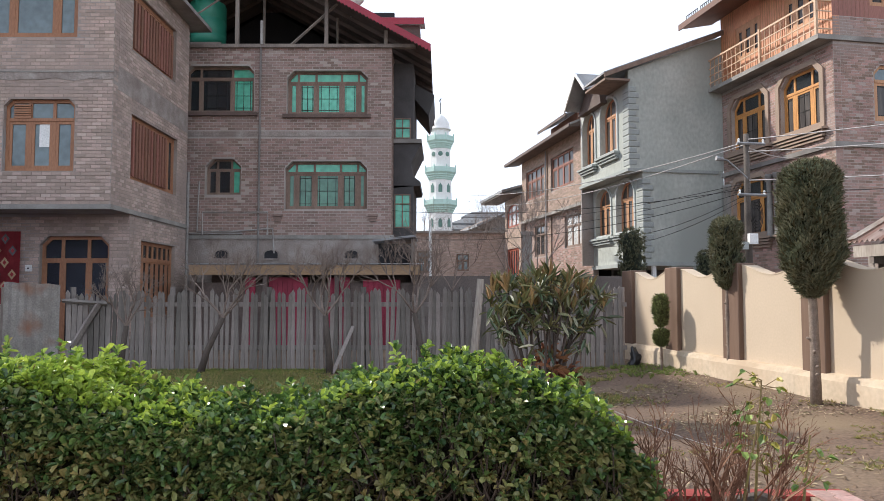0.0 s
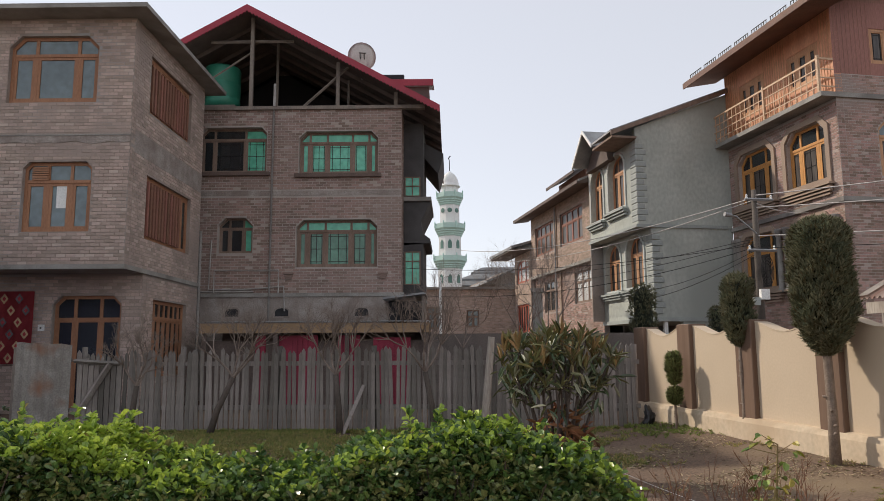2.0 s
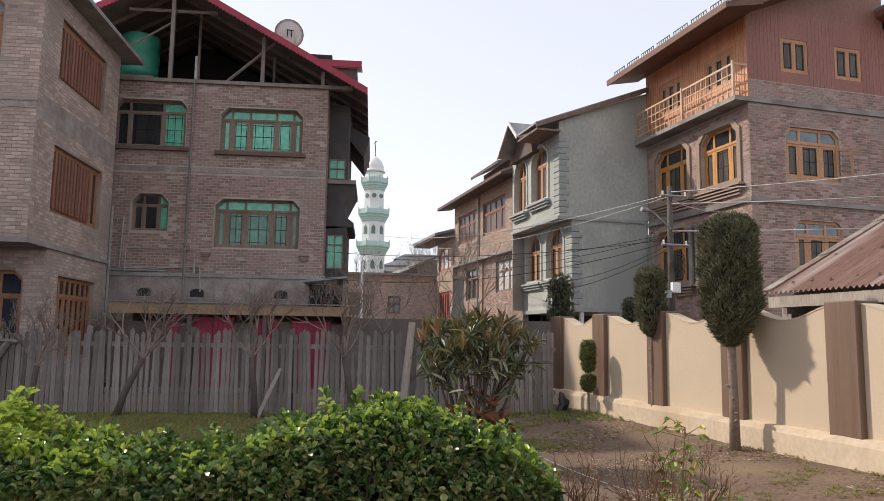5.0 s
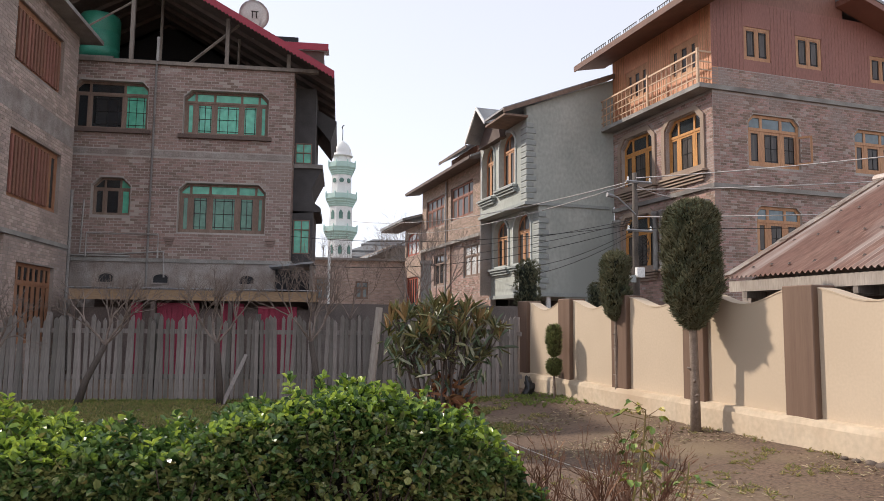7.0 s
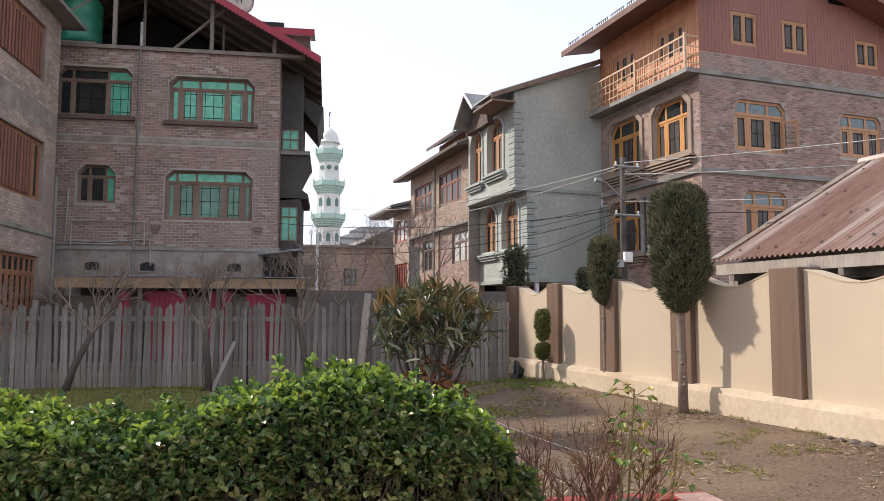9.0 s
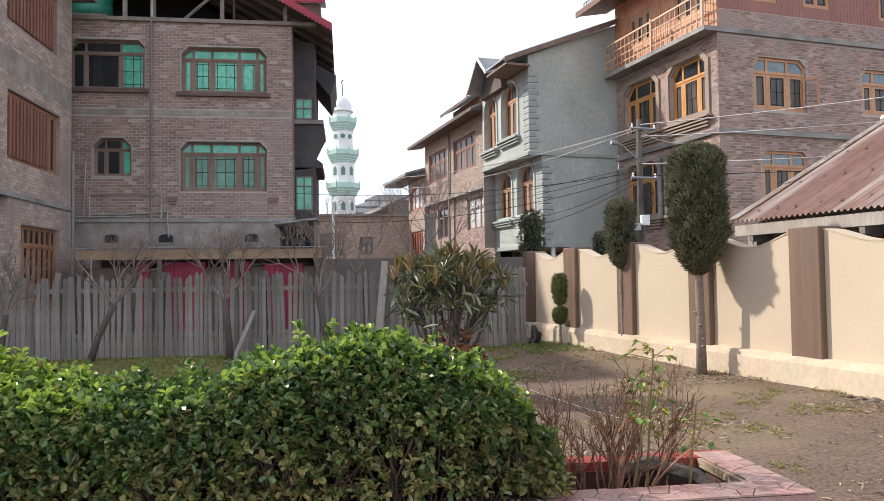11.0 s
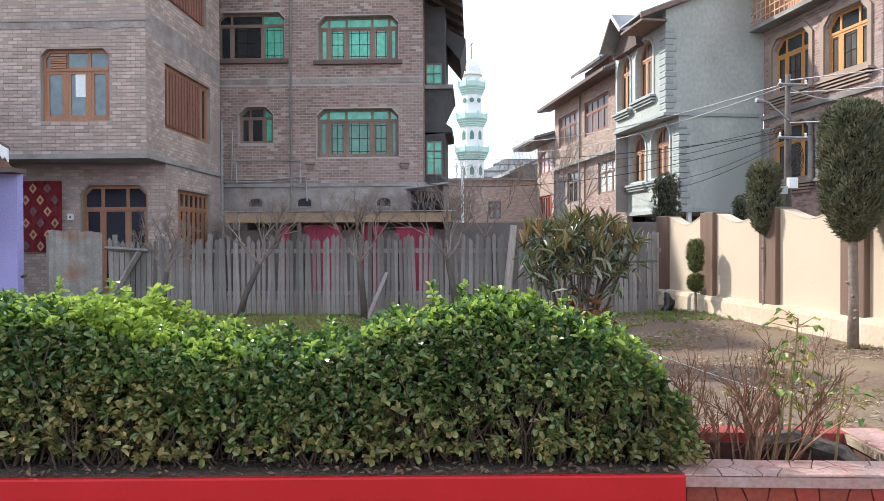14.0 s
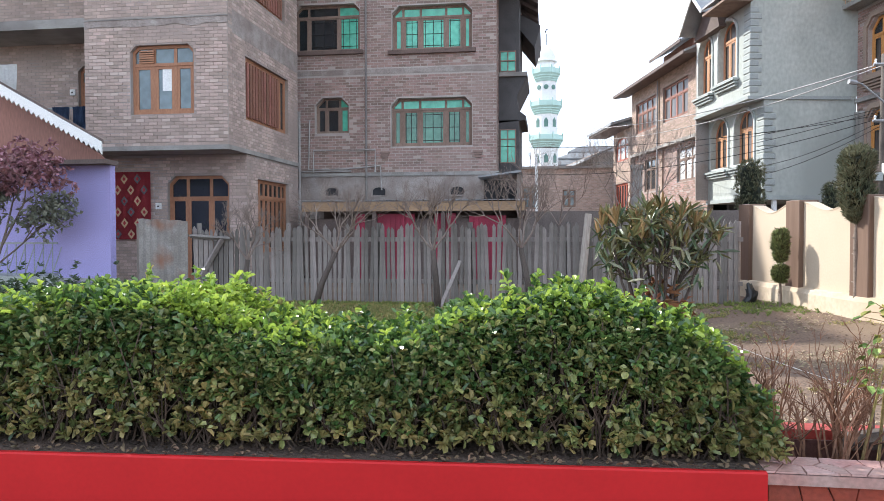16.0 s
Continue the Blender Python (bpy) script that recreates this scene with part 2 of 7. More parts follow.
def link(name, me, parent=None, at=None, label=""):
    ob = new(name, me)
    if parent is not None:
        at = (Matrix.Identity(4) if parent.type == "EMPTY" else MW[parent.name]) if at is None else at
        ob.parent = parent
        ob.matrix_parent_inverse = Matrix.Identity(4)
        ob.matrix_basis = MW[parent.name].inverted() @ at
    else:
        at = at or Matrix.Identity(4)
        ob.matrix_basis = at
    MW[ob.name] = at
    if label:
        ob["label"] = label
    return ob


def mesh_of(name, bm, material, smooth=False):
    me = bpy.data.meshes.new(name)
    bm.normal_update()
    bm.to_mesh(me)
    bm.free()
    for m in (material if isinstance(material, (list, tuple)) else [material]):
        me.materials.append(m)
    if smooth:
        me.shade_smooth()
    return me


def part(name, bm, material, parent, label="", at=None, smooth=False):
    return link(name, mesh_of(name, bm, material, smooth), parent, at, label)


def raw_mesh(name, verts, faces, material, smooth=False, mats=None):
    me = bpy.data.meshes.new(name)
    me.from_pydata(verts, [], faces)
    for m in (material if isinstance(material, (list, tuple)) else [material]):
        me.materials.append(m)
    if mats is not None:
        me.polygons.foreach_set("material_index", np.asarray(mats, dtype=np.int32))
    if smooth:
        me.shade_smooth()
    me.update()
    return me


def box(bm, x0, x1, y0, y1, z0, z1):
    v = [bm.verts.new(p) for p in ((x0, y0, z0), (x1, y0, z0), (x1, y1, z0), (x0, y1, z0), (x0, y0, z1), (x1, y0, z1), (x1, y1, z1), (x0, y1, z1))]
    for q in ((3, 2, 1, 0), (4, 5, 6, 7), (0, 1, 5, 4), (1, 2, 6, 5), (2, 3, 7, 6), (3, 0, 4, 7)):
        bm.faces.new([v[i] for i in q])
    return bm


def boxes(*rows):
    bm = bmesh.new()
    for r in rows:
        box(bm, *r)
    return bm


def prism(bm, pts, y0, y1):
    """A polygon in x and z (anticlockwise seen from -y) from y0 back to y1."""
    a = [bm.verts.new((x, y0, z)) for x, z in pts]
    b = [bm.verts.new((x, y1, z)) for x, z in pts]
    n = len(pts)
    bm.faces.new(a)
    bm.faces.new(b[::-1])
    for i in range(n):
        bm.faces.new((a[(i + 1) % n], a[i], b[i], b[(i + 1) % n]))
    return bm


def tube(bm, pts, radii, n=6, cap=True):
    """A round bar through points."""
    pts = [Vector(p) for p in pts]
    if not isinstance(radii, (list, tuple)):
        radii = [radii] * len(pts)
    rings = []
    ref = None
    for i, p in enumerate(pts):
        d = (pts[min(i + 1, len(pts) - 1)] - pts[max(i - 1, 0)]).normalized()
        if ref is None or abs(ref.dot(d)) > 0.95:
            ref = Vector((0, 0, 1)) if abs(d.z) < 0.9 else Vector((1, 0, 0))
        u = d.cross(ref).normalized()
        w = u.cross(d)
        rings.append([bm.verts.new(p + (u * math.cos(k * math.tau / n) + w * math.sin(k * math.tau / n)) * radii[i]) for k in range(n)])
    for a, b in zip(rings, rings[1:]):
        for k in range(n):
            bm.faces.new((a[k], b[k], b[(k + 1) % n], a[(k + 1) % n]))
    if cap and n > 2:
        bm.faces.new(rings[0])
        bm.faces.new(rings[-1][::-1])
    return bm


def beam(bm, p, q, w, h=None):
    """A square bar from p to q."""
    return tube(bm, [p, q], [(w if h is None else (w + h) / 2) * 0.707] * 2, 4)


def lathe(bm, prof, n=16, turn=0.0):
    """Rings of (radius, z) round the z axis."""
    rings = [[bm.verts.new((r * math.cos(turn + k * math.tau / n), r * math.sin(turn + k * math.tau / n), z)) for k in range(n)] for r, z in prof]
    for a, b in zip(rings, rings[1:]):
        for k in range(n):
            bm.faces.new((a[k], a[(k + 1) % n], b[(k + 1) % n], b[k]))
    bm.faces.new(rings[0][::-1])
    bm.faces.new(rings[-1])
    return bm


def inset_at(o, z):
    """How far an opening's sides draw in at height z (cut or round top)."""
    x0, x1, z0, z1 = o[:4]
    kind, c = (o[4], o[5]) if len(o) > 4 else ("rect", 0)
    if kind == "cut" and z > z1 - c:
        return (z - (z1 - c))
    if kind == "arch" and z > z1 - c:
        r = (x1 - x0) / 2
        k = min(1.0, (z - (z1 - c)) / c)
        return r * (1 - math.sqrt(max(0.0, 1 - k * k)))
    return 0.0


def wall_panel(u0, u1, z0, z1, openings=(), thick=0.25):
    """A wall in x and z with real openings: (x0, x1, z0, z1[, 'cut' | 'arch', rise])."""
    us = sorted({u0, u1, *[min(max(v, u0), u1) for o in openings for v in o[:2]]})
    zs = sorted({z0, z1, *[min(max(v, z0), z1) for o in openings for v in o[2:4]]})
    bm = bmesh.new()

    def solid(i, j):
        if not (0 <= i < len(us) - 1 and 0 <= j < len(zs) - 1):
            return False
        x, z = (us[i] + us[i + 1]) / 2, (zs[j] + zs[j + 1]) / 2
        return not any(o[0] < x < o[1] and o[2] < z < o[3] for o in openings)

    def quad(*p):
        bm.faces.new([bm.verts.new(q) for q in p])

    for i in range(len(us) - 1):
        for j in range(len(zs) - 1):
            if not solid(i, j):
                continue
            a, b, c, d = us[i], us[i + 1], zs[j], zs[j + 1]
            quad((a, 0, c), (b, 0, c), (b, 0, d), (a, 0, d))
            quad((b, thick, c), (a, thick, c), (a, thick, d), (b, thick, d))
            if not solid(i - 1, j):
                quad((a, thick, c), (a, 0, c), (a, 0, d), (a, thick, d))
            if not solid(i + 1, j):
                quad((b, 0, c), (b, thick, c), (b, thick, d), (b, 0, d))
            if not solid(i, j - 1):
                quad((a, thick, c), (b, thick, c), (b, 0, c), (a, 0, c))
            if not solid(i, j + 1):
                quad((a, 0, d), (b, 0, d), (b, thick, d), (a, thick, d))
    for o in openings:
        if len(o) > 4 and o[4] != "rect":
            x0, x1, _, t, kind, c = o
            n = 1 if kind == "cut" else 8
            hs = [t - c + c * k / n for k in range(n + 1)]
            for side in (0, 1):
                pts = [(x0 + inset_at(o, h), h) if side == 0 else (x1 - inset_at(o, h), h) for h in hs]
                corner = (x0, t) if side == 0 else (x1, t)
                poly = [corner, *pts] if side == 0 else [corner, *pts[::-1]]
                prism(bm, [p for k, p in enumerate(poly) if k == 0 or p != poly[k - 1]], 0.002, thick - 0.002)
    bmesh.ops.remove_doubles(bm, verts=bm.verts, dist=0.0005)
    return bm


def brick_rows(u0, u1, z0, z1, openings=(), bands=(), length=0.232, height=0.078, joint=0.012, seed=1):
    """Runs of bricks (x0, x1, z0, z1) that leave the openings free."""
    r = random.Random(seed)
    out = []
    n = int((z1 - z0) / (height + joint))
    for k in range(n):
        a = z0 + k * (height + joint) + joint / 2
        b = a + height
        if any(a < t and b > s for s, t in bands):
            continue
        runs = [(u0, u1)]
        for o in openings:
            if b > o[2] - 0.01 and a < o[3] + 0.01:
                ins = inset_at(o, max(o[2], min(a, o[3])))
                lo, hi = o[0] + ins - 0.012, o[1] - ins + 0.012
                runs = [p for s, t in runs for p in ((s, min(t, lo)), (max(s, hi), t)) if p[1] - p[0] > 0.05]
        for s, t in runs:
            x = u0 + (0 if k % 2 else -(length + joint) / 2)
            x += math.floor((s - x) / (length + joint)) * (length + joint)
            while x < t:
                p, q = max(x + joint / 2, s + 0.004), min(x + length + joint / 2, t - 0.004)
                if q - p > 0.05:
                    out.append((p, q, a + r.uniform(-0.003, 0.003), b + r.uniform(-0.003, 0.003)))
                x += length + joint
    return out


def brick_skin(parent, rows, material, proud=0.007, seed=1, at=None):
    """All bricks of a face, joined, each a little differently proud."""
    r = random.Random(seed)
    vs, fs = [], []
    for p, q, a, b in rows:
        d = -proud * r.uniform(0.5, 1.3)
        e = 0.003
        i = len(vs)
        vs += [(p, 0.004, a), (q, 0.004, a), (q, 0.004, b), (p, 0.004, b), (p + e, d, a + e), (q - e, d, a + e), (q - e, d, b - e), (p + e, d, b - e)]
        fs += [(i + 4, i + 5, i + 6, i + 7), (i, i + 1, i + 5, i + 4), (i + 1, i + 2, i + 6, i + 5), (i + 2, i + 3, i + 7, i + 6), (i + 3, i, i + 4, i + 7)]
    ob = link("brickwork", raw_mesh("brickwork", vs, fs, material), parent, at)
    ob["kind"] = "stuff"
    return ob


def face(house, m, u0, u1, z0, z1, openings=(), thick=0.25, wall_mat=None, bricks=None, bands=(), seed=1, label="", name="wall", singles=None):
    w = part(name, wall_panel(u0, u1, z0, z1, openings, thick), wall_mat or MORTAR, house, label, m)
    if bricks:
        rows = brick_rows(u0, u1, z0, z1, openings, bands, seed=seed)
        if singles:
            lo, hi, one = singles
            pick = [r for r in rows if lo < r[2] < hi and r[1] - r[0] > 0.22][:300]
            rows = [r for r in rows if r not in pick]
            bm = boxes((-0.116, 0.116, -0.012, 0.004, -0.039, 0.039))
            bmesh.ops.bevel(bm, geom=[e for e in bm.edges if e.verts[0].co.y < 0 and e.verts[1].co.y < 0], offset=0.003, segments=1, affect="EDGES")
            me = mesh_of("brick", bm, one)
            rr = random.Random(seed)
            for p, q, a, b in pick:
                ob = link("brick", me, w, m @ Matrix.Translation(((p + q) / 2, rr.uniform(-0.004, 0.004), (a + b) / 2)))
                ob.scale = ((q - p) / 0.232, 1, 1)
        brick_skin(w, rows, bricks, seed=seed)
    return w


def corner_strip(parent, m, u0, u1, z0, z1, material, seed=1):
    brick_skin(parent, brick_rows(u0, u1, z0, z1, seed=seed), material, seed=seed, at=m)


def outline(o):
    x0, x1, z0, z1 = o[:4]
    if len(o) <= 4 or o[4] == "rect":
        return [(x0, z0), (x1, z0), (x1, z1), (x0, z1)]
    n = 1 if o[4] == "cut" else 7
    hs = [z1 - o[5] + o[5] * k / n for k in range(n + 1)]
    pts = [(x0, z0), (x1, z0)] + [(x1 - inset_at(o, h), h) for h in hs] + [(x0 + inset_at(o, h), h) for h in hs[::-1]]
    return [p for k, p in enumerate(pts) if math.dist(p, pts[k - 1]) > 0.005]


def ring(pts, bar, y0, y1):
    """A frame that follows a convex outline, bar wide inwards."""
    n = len(pts)
    inner = []
    for i in range(n):
        p, c, q = Vector(pts[i - 1]), Vector(pts[i]), Vector(pts[(i + 1) % n])
        d1, d2 = (c - p).normalized(), (q - c).normalized()
        n1, n2 = Vector((-d1.y, d1.x)), Vector((-d2.y, d2.x))
        k = (n1 + n2)
        inner.append(c + k * (bar / max(0.3, k.dot(n1))))
    bm = bmesh.new()
    loops = [[bm.verts.new((p[0], y, p[1])) for p in src] for src, y in ((pts, y0), (inner, y0), (inner, y1), (pts, y1))]
    for a, b in zip(loops, loops[1:] + loops[:1]):
        for i in range(n):
            j = (i + 1) % n
            bm.faces.new((a[i], a[j], b[j], b[i]))
    return bm


def window(house, m, o, cols, transom=None, frame_mat=None, glass=None, depth=0.10, bar=0.055, grille=(), panes=None, name="window", label="", sill=None, sash=0.04, top_glass=None, open_cells=()):
    """A window in opening o: outer frame, mullions at the fractions cols, a transom that high below the top, sashes, one pane a cell."""
    x0, x1, z0, z1 = o[:4]
    cut = o[5] if len(o) > 4 and o[4] != "rect" else 0
    arch = len(o) > 4 and o[4] == "arch"
    y0, y1 = depth, depth + 0.07
    win = part(name, ring(outline(o), bar, y0, y1), frame_mat, house, label, m)
    zt = z1 - transom if transom else None
    xs = [x0 + bar] + [x0 + (x1 - x0) * c for c in cols] + [x1 - bar]
    for x in xs[1:-1]:
        part("mullion", boxes((x - bar / 2, x + bar / 2, y0 + 0.004, y1 - 0.004, z0 + bar, z1 - bar * 0.9 - inset_top(o, x))), frame_mat, win)
    if zt:
        ins = inset_at(o, zt)
        part("transom", boxes((x0 + bar + ins, x1 - bar - ins, y0 - 0.01, y1 - 0.006, zt - bar / 2, zt + bar / 2)), frame_mat, win)
    yg = depth + 0.035
    rows_z = [(z0 + bar, zt - bar / 2), (zt + bar / 2, z1 - bar)] if zt else [(z0 + bar, z1 - bar)]
    for i, (a, b) in enumerate(zip(xs, xs[1:])):
        a2, b2 = a + (bar / 2 if i else 0), b - (bar / 2 if i < len(xs) - 2 else 0)
        for j, (c, d) in enumerate(rows_z):
            if (i, j) in open_cells:
                continue
            g = (top_glass if (j == 1 and top_glass) else (panes[i] if panes else glass))
            top = j == len(rows_z) - 1
            bmg = bmesh.new()
            if top and cut:
                pts = [(a2, c), (b2, c)]
                n = 6
                pts += [(b2 + (a2 - b2) * k / n, min(d, z1 - inset_top(o, b2 + (a2 - b2) * k / n) - 0.01)) for k in range(n + 1)]
                pts = pts[:2] + [(x, max(z, c + 0.02)) for x, z in pts[2:]]
                prism(bmg, pts, yg, yg + 0.006)
            else:
                box(bmg, a2, b2, yg, yg + 0.006, c, d)
            pane = part("pane", bmg, g, win)
            pane.visible_shadow = False
            if j == 0 and sash:
                s = sash
                part("sash", ring([(a2, c), (b2, c), (b2, d), (a2, d)], s, y0 + 0.01, y1 - 0.012), frame_mat, win)
            if i in grille and j == 0:
                bg = bmesh.new()
                w, h = b2 - a2, d - c
                for fx in (0.2, 0.8) if w < 0.5 else (0.16, 0.5, 0.84):
                    box(bg, a2 + w * fx - 0.008, a2 + w * fx + 0.008, yg - 0.016, yg - 0.004, c + sash, d - sash)
                for fz in (0.1, 0.9) if w < 0.5 else (0.12, 0.5, 0.88):
                    box(bg, a2 + sash, b2 - sash, yg - 0.018, yg - 0.006, c + h * fz - 0.008, c + h * fz + 0.008)
                part("grille", bg, IRON_BLACK, win)
    if sill:
        part("sill", boxes((x0 - sill, x1 + sill, -0.12, depth - 0.002, z0 - 0.13, z0 - 0.002)), SILL_BROWN, win, "dark projecting sill")
    return win


def inset_top(o, x):
    """How far below the opening's top its edge lies at x."""
    x0, x1, z0, z1 = o[:4]
    if len(o) <= 4 or o[4] == "rect":
        return 0.0
    c = o[5]
    if o[4] == "cut":
        return max(0.0, c - min(x - x0, x1 - x))
    r = (x1 - x0) / 2
    k = min(1.0, abs(x - (x0 + x1) / 2) / r)
    return c * (1 - math.sqrt(max(0.0, 1 - k * k)))


def corrugated(bm, x0, x1, y0, y1, z0, z1, pitch=0.075, amp=0.012, thick=0.004, across="x"):
    """A wavy sheet from the low edge (y0, z0) to the high edge (y1, z1)."""
    n = max(4, int((x1 - x0) / pitch * 4))
    lo, hi, lo2, hi2 = [], [], [], []
    for i in range(n + 1):
        x = x0 + (x1 - x0) * i / n
        dz = amp * math.sin(i * math.tau / 4 + 0.4)
        lo.append(bm.verts.new((x, y0, z0 + dz)))
        hi.append(bm.verts.new((x, y1, z1 + dz)))
        lo2.append(bm.verts.new((x, y0, z0 + dz - thick)))
        hi2.append(bm.verts.new((x, y1, z1 + dz - thick)))
    for i in range(n):
        bm.faces.new((lo[i], lo[i + 1], hi[i + 1], hi[i]))
        bm.faces.new((lo2[i + 1], lo2[i], hi2[i], hi2[i + 1]))
        bm.faces.new((lo2[i], lo2[i + 1], lo[i + 1], lo[i]))
    return bm


# ---- ground ----
def ground_height(x, y):
    w = x * 0.983 + y * 0.184
    h = 0.13 * max(0.0, min(1.0, (w - 4.6) / 2.2)) ** 1.5 if y < 19 else 0.0
    h += 0.02 * noise.noise((x * 0.35, y * 0.35, 0.0)) + 0.008 * noise.noise((x * 1.7, y * 1.7, 3.0))
    if 8 < y < 16 and -9 < x < 5:
        h += 0.012 * noise.noise((x * 4, y * 4, 7.0))
    return h


def build_ground():
    def steps(lo, hi, n, far):
        mid = [lo + (hi - lo) * i / n for i in range(n + 1)]
        return [-far, -far / 4, lo - 40, lo - 12] + mid + [hi + 12, hi + 40, far / 4, far]

    xs, ys = steps(-14, 10, 120, 2500), steps(-4, 20, 120, 2500)
    vs = [(x, y, ground_height(x, y) if abs(x) < 20 and -8 < y < 24 else 0.0) for y in ys for x in xs]
    n = len(xs)
    fs = [(j * n + i, j * n + i + 1, (j + 1) * n + i + 1, (j + 1) * n + i) for j in range(len(ys) - 1) for i in range(n - 1)]
    ob = link("ground", raw_mesh("ground", vs, fs, SOIL, True))
    tagged(ob, "bare brown garden soil with sparse dry grass", "ground", kind="structure")


build_ground()


# ---- garden wall ----
def build_garden_wall():
    root = thing("boundary_wall", LANE @ Matrix.Translation((7.05, 6.0, 0)), "cream painted garden wall with brown pilasters", "wall", kind="structure")
    s_far, s_near = 15.3, -4.9
    posts = [15.1 - 2.0 * k + (0.03 if k else 0) for k in range(11)]
    face_m = LANE @ pose(7.05, 0, 0, 0, 0, -90)
    for k, (a, b) in enumerate(zip(posts, posts[1:])):
        lo, hi = -a + 0.24, -b - 0.24
        n = 16
        top = [(lo + (hi - lo) * i / n, 2.02 - 0.17 * math.sin(math.pi * i / n) ** 1.4) for i in range(n + 1)]
        bm = bmesh.new()
        prism(bm, [(lo, -0.1), (hi, -0.1)] + top[::-1], 0, 0.22)
        part("wall_panel", bm, CREAM, root, "", face_m)
        bm = bmesh.new()
        for (x0, z0), (x1, z1) in zip(top, top[1:]):
            prism(bm, [(x0, z0), (x1, z1), (x1, z1 + 0.018), (x0, z0 + 0.018)], -0.008, 0.228)
        bmesh.ops.remove_doubles(bm, verts=bm.verts, dist=0.001)
        part("coping", bm, CREAM, root, "", face_m)
    for p in posts:
        bm = boxes((-p - 0.24, -p + 0.24, -0.085, 0.28, -0.1, 2.07))
        bmesh.ops.bevel(bm, geom=[e for e in bm.edges], offset=0.012, segments=1, affect="EDGES")
        part("pilaster", bm, BROWN_TILE, root, "dark brown pilaster", face_m)
    bm = bmesh.new()
    n = 80
    prev = None
    for i in range(n + 1):
        u = -s_far + (s_far - s_near) * i / n
        j = 0.012 * math.sin(u * 5.1) + 0.008 * math.sin(u * 13.7)
        ring = [bm.verts.new(q) for q in ((u, -0.13 + j, -0.2), (u, -0.125 + j * 0.5, 0.40), (u, -0.10, 0.475 + j * 0.4), (u, 0.0, 0.49), (u, 0.0, -0.2))]
        if prev:
            for k in range(4):
                bm.faces.new((prev[k], ring[k], ring[k + 1], prev[k + 1]))
        else:
            bm.faces.new(ring)
        prev = ring
    part("plinth", bm, CREAM_WORN, root, "worn stained plinth", face_m)


build_garden_wall()


# ---- brick house with a projecting upper storey (south-west) ----
def build_corner_house():
    root = thing("brick_house", Matrix.Translation((-11, 21, 0)), "three-storey grey-brown brick house with overhanging upper floors", "house")
    F, S = Matrix.Translation((0, 18.0, 0)), pose(-8.25, 0, 0, 0, 0, 90)
    w1 = (-10.98, -9.2, 4.62, 6.44, "cut", 0.16)
    w2 = (-11.56, -9.2, 8.02, 9.83, "cut", 0.3)
    face(root, F, -12.3, -8.25, 3.78, 10.3, (w1, w2), bricks=BRICK, bands=((6.93, 7.2),), seed=3, singles=(3.8, 6.9, BRICK_ONE))
    s1, s2 = (19.1, 22.4, 4.6, 6.34), (19.05, 22.15, 8.07, 9.7)
    s0 = (19.9, 22.4, 0.9, 3.02)
    face(root, S, 18.25, 23.3, 3.78, 10.3, (s1, s2), bricks=BRICK, bands=((6.75, 7.35),), seed=4)
    part("cement_band", boxes((18.0, 23.3, -0.006, 0.002, 6.75, 7.35)), SMEAR, root, "smeared cement band", S)
    face(root, S, 19.41, 23.3, 0, 3.66, (s0,), bricks=BRICK, seed=5)
    corner_strip(root, S, 19.156, 19.405, 0, 3.66, BRICK, 10)
    d0 = (-10.6, -8.78, 0.15, 3.08, "cut", 0.22)
    face(root, Matrix.Translation((0, 19.15, 0)), -16, -8.25, 0, 3.66, (d0,), bricks=BRICK, seed=6)
    # recessed porch beside the projecting block
    p1 = (-13.6, -12.55, 4.0, 6.35, "cut", 0.15)
    face(root, Matrix.Translation((0, 19.6, 0)), -19, -12.3, 3.78, 10.3, (p1,), bricks=BRICK, seed=8)
    face(root, pose(-12.3, 0, 0, 0, 0, -90), -19.6, -18.25, 3.78, 10.3, bricks=BRICK, seed=9)
    part("floor_slab", boxes((-19, -8.2, 17.93, 23.3, 3.66, 3.78)), CONCRETE, root)
    part("floor_slab", boxes((-19, -12.3, 18.05, 19.6, 7.0, 7.25)), CONCRETE, root)
    bm = bmesh.new()
    n = 60
    for i in range(n):
        a, b = -12.3 + 4.05 * i / n, -12.3 + 4.05 * (i + 1) / n
        h = [0.10 + 0.07 * noise.noise((x * 1.9, 0.0, 3.0)) for x in (a, b)]
        prism(bm, [(a, 7.04 - h[0]), (b, 7.04 - h[1]), (b, 7.12), (a, 7.12)], 17.985, 18.0)
    bmesh.ops.remove_doubles(bm, verts=bm.verts, dist=0.0008)
    part("cement_smear", bm, SMEAR, root, "smeared cement at floor level")
    corner_strip(root, S, 18.006, 18.245, 3.78, 10.3, BRICK, 7)
    part("floor_edge", boxes((-12.3, -8.24, 17.97, 18.0, 7.12, 7.15)), CONCRETE, root, "thin dark slab edge")
    part("side_wall", boxes((-19.2, -19, 18, 23.3, 0, 10.3), (-19, -8.5, 23.05, 23.3, 0, 10.3)), MORTAR, root)
    part("roof_slab", boxes((-19.3, -7.72, 17.35, 23.9, 10.3, 10.42)), CONCRETE, root)
    # thin near-black sheets behind the openings imitate unlit rooms
    part("inner_room", boxes((-12.2, -8.6, 18.6, 18.62, 3.8, 10.2)), PAINTED_SHADE, root, "near-black sheet painted as an unlit room")
    part("inner_room", boxes((-8.9, -8.88, 18.7, 23, 3.8, 10.2)), PAINTED_SHADE, root, "near-black sheet painted as an unlit room")
    part("inner_room", boxes((-8.9, -8.88, 19.7, 23, 0.1, 3.6)), PAINTED_SHADE, root, "near-black sheet painted as an unlit room")
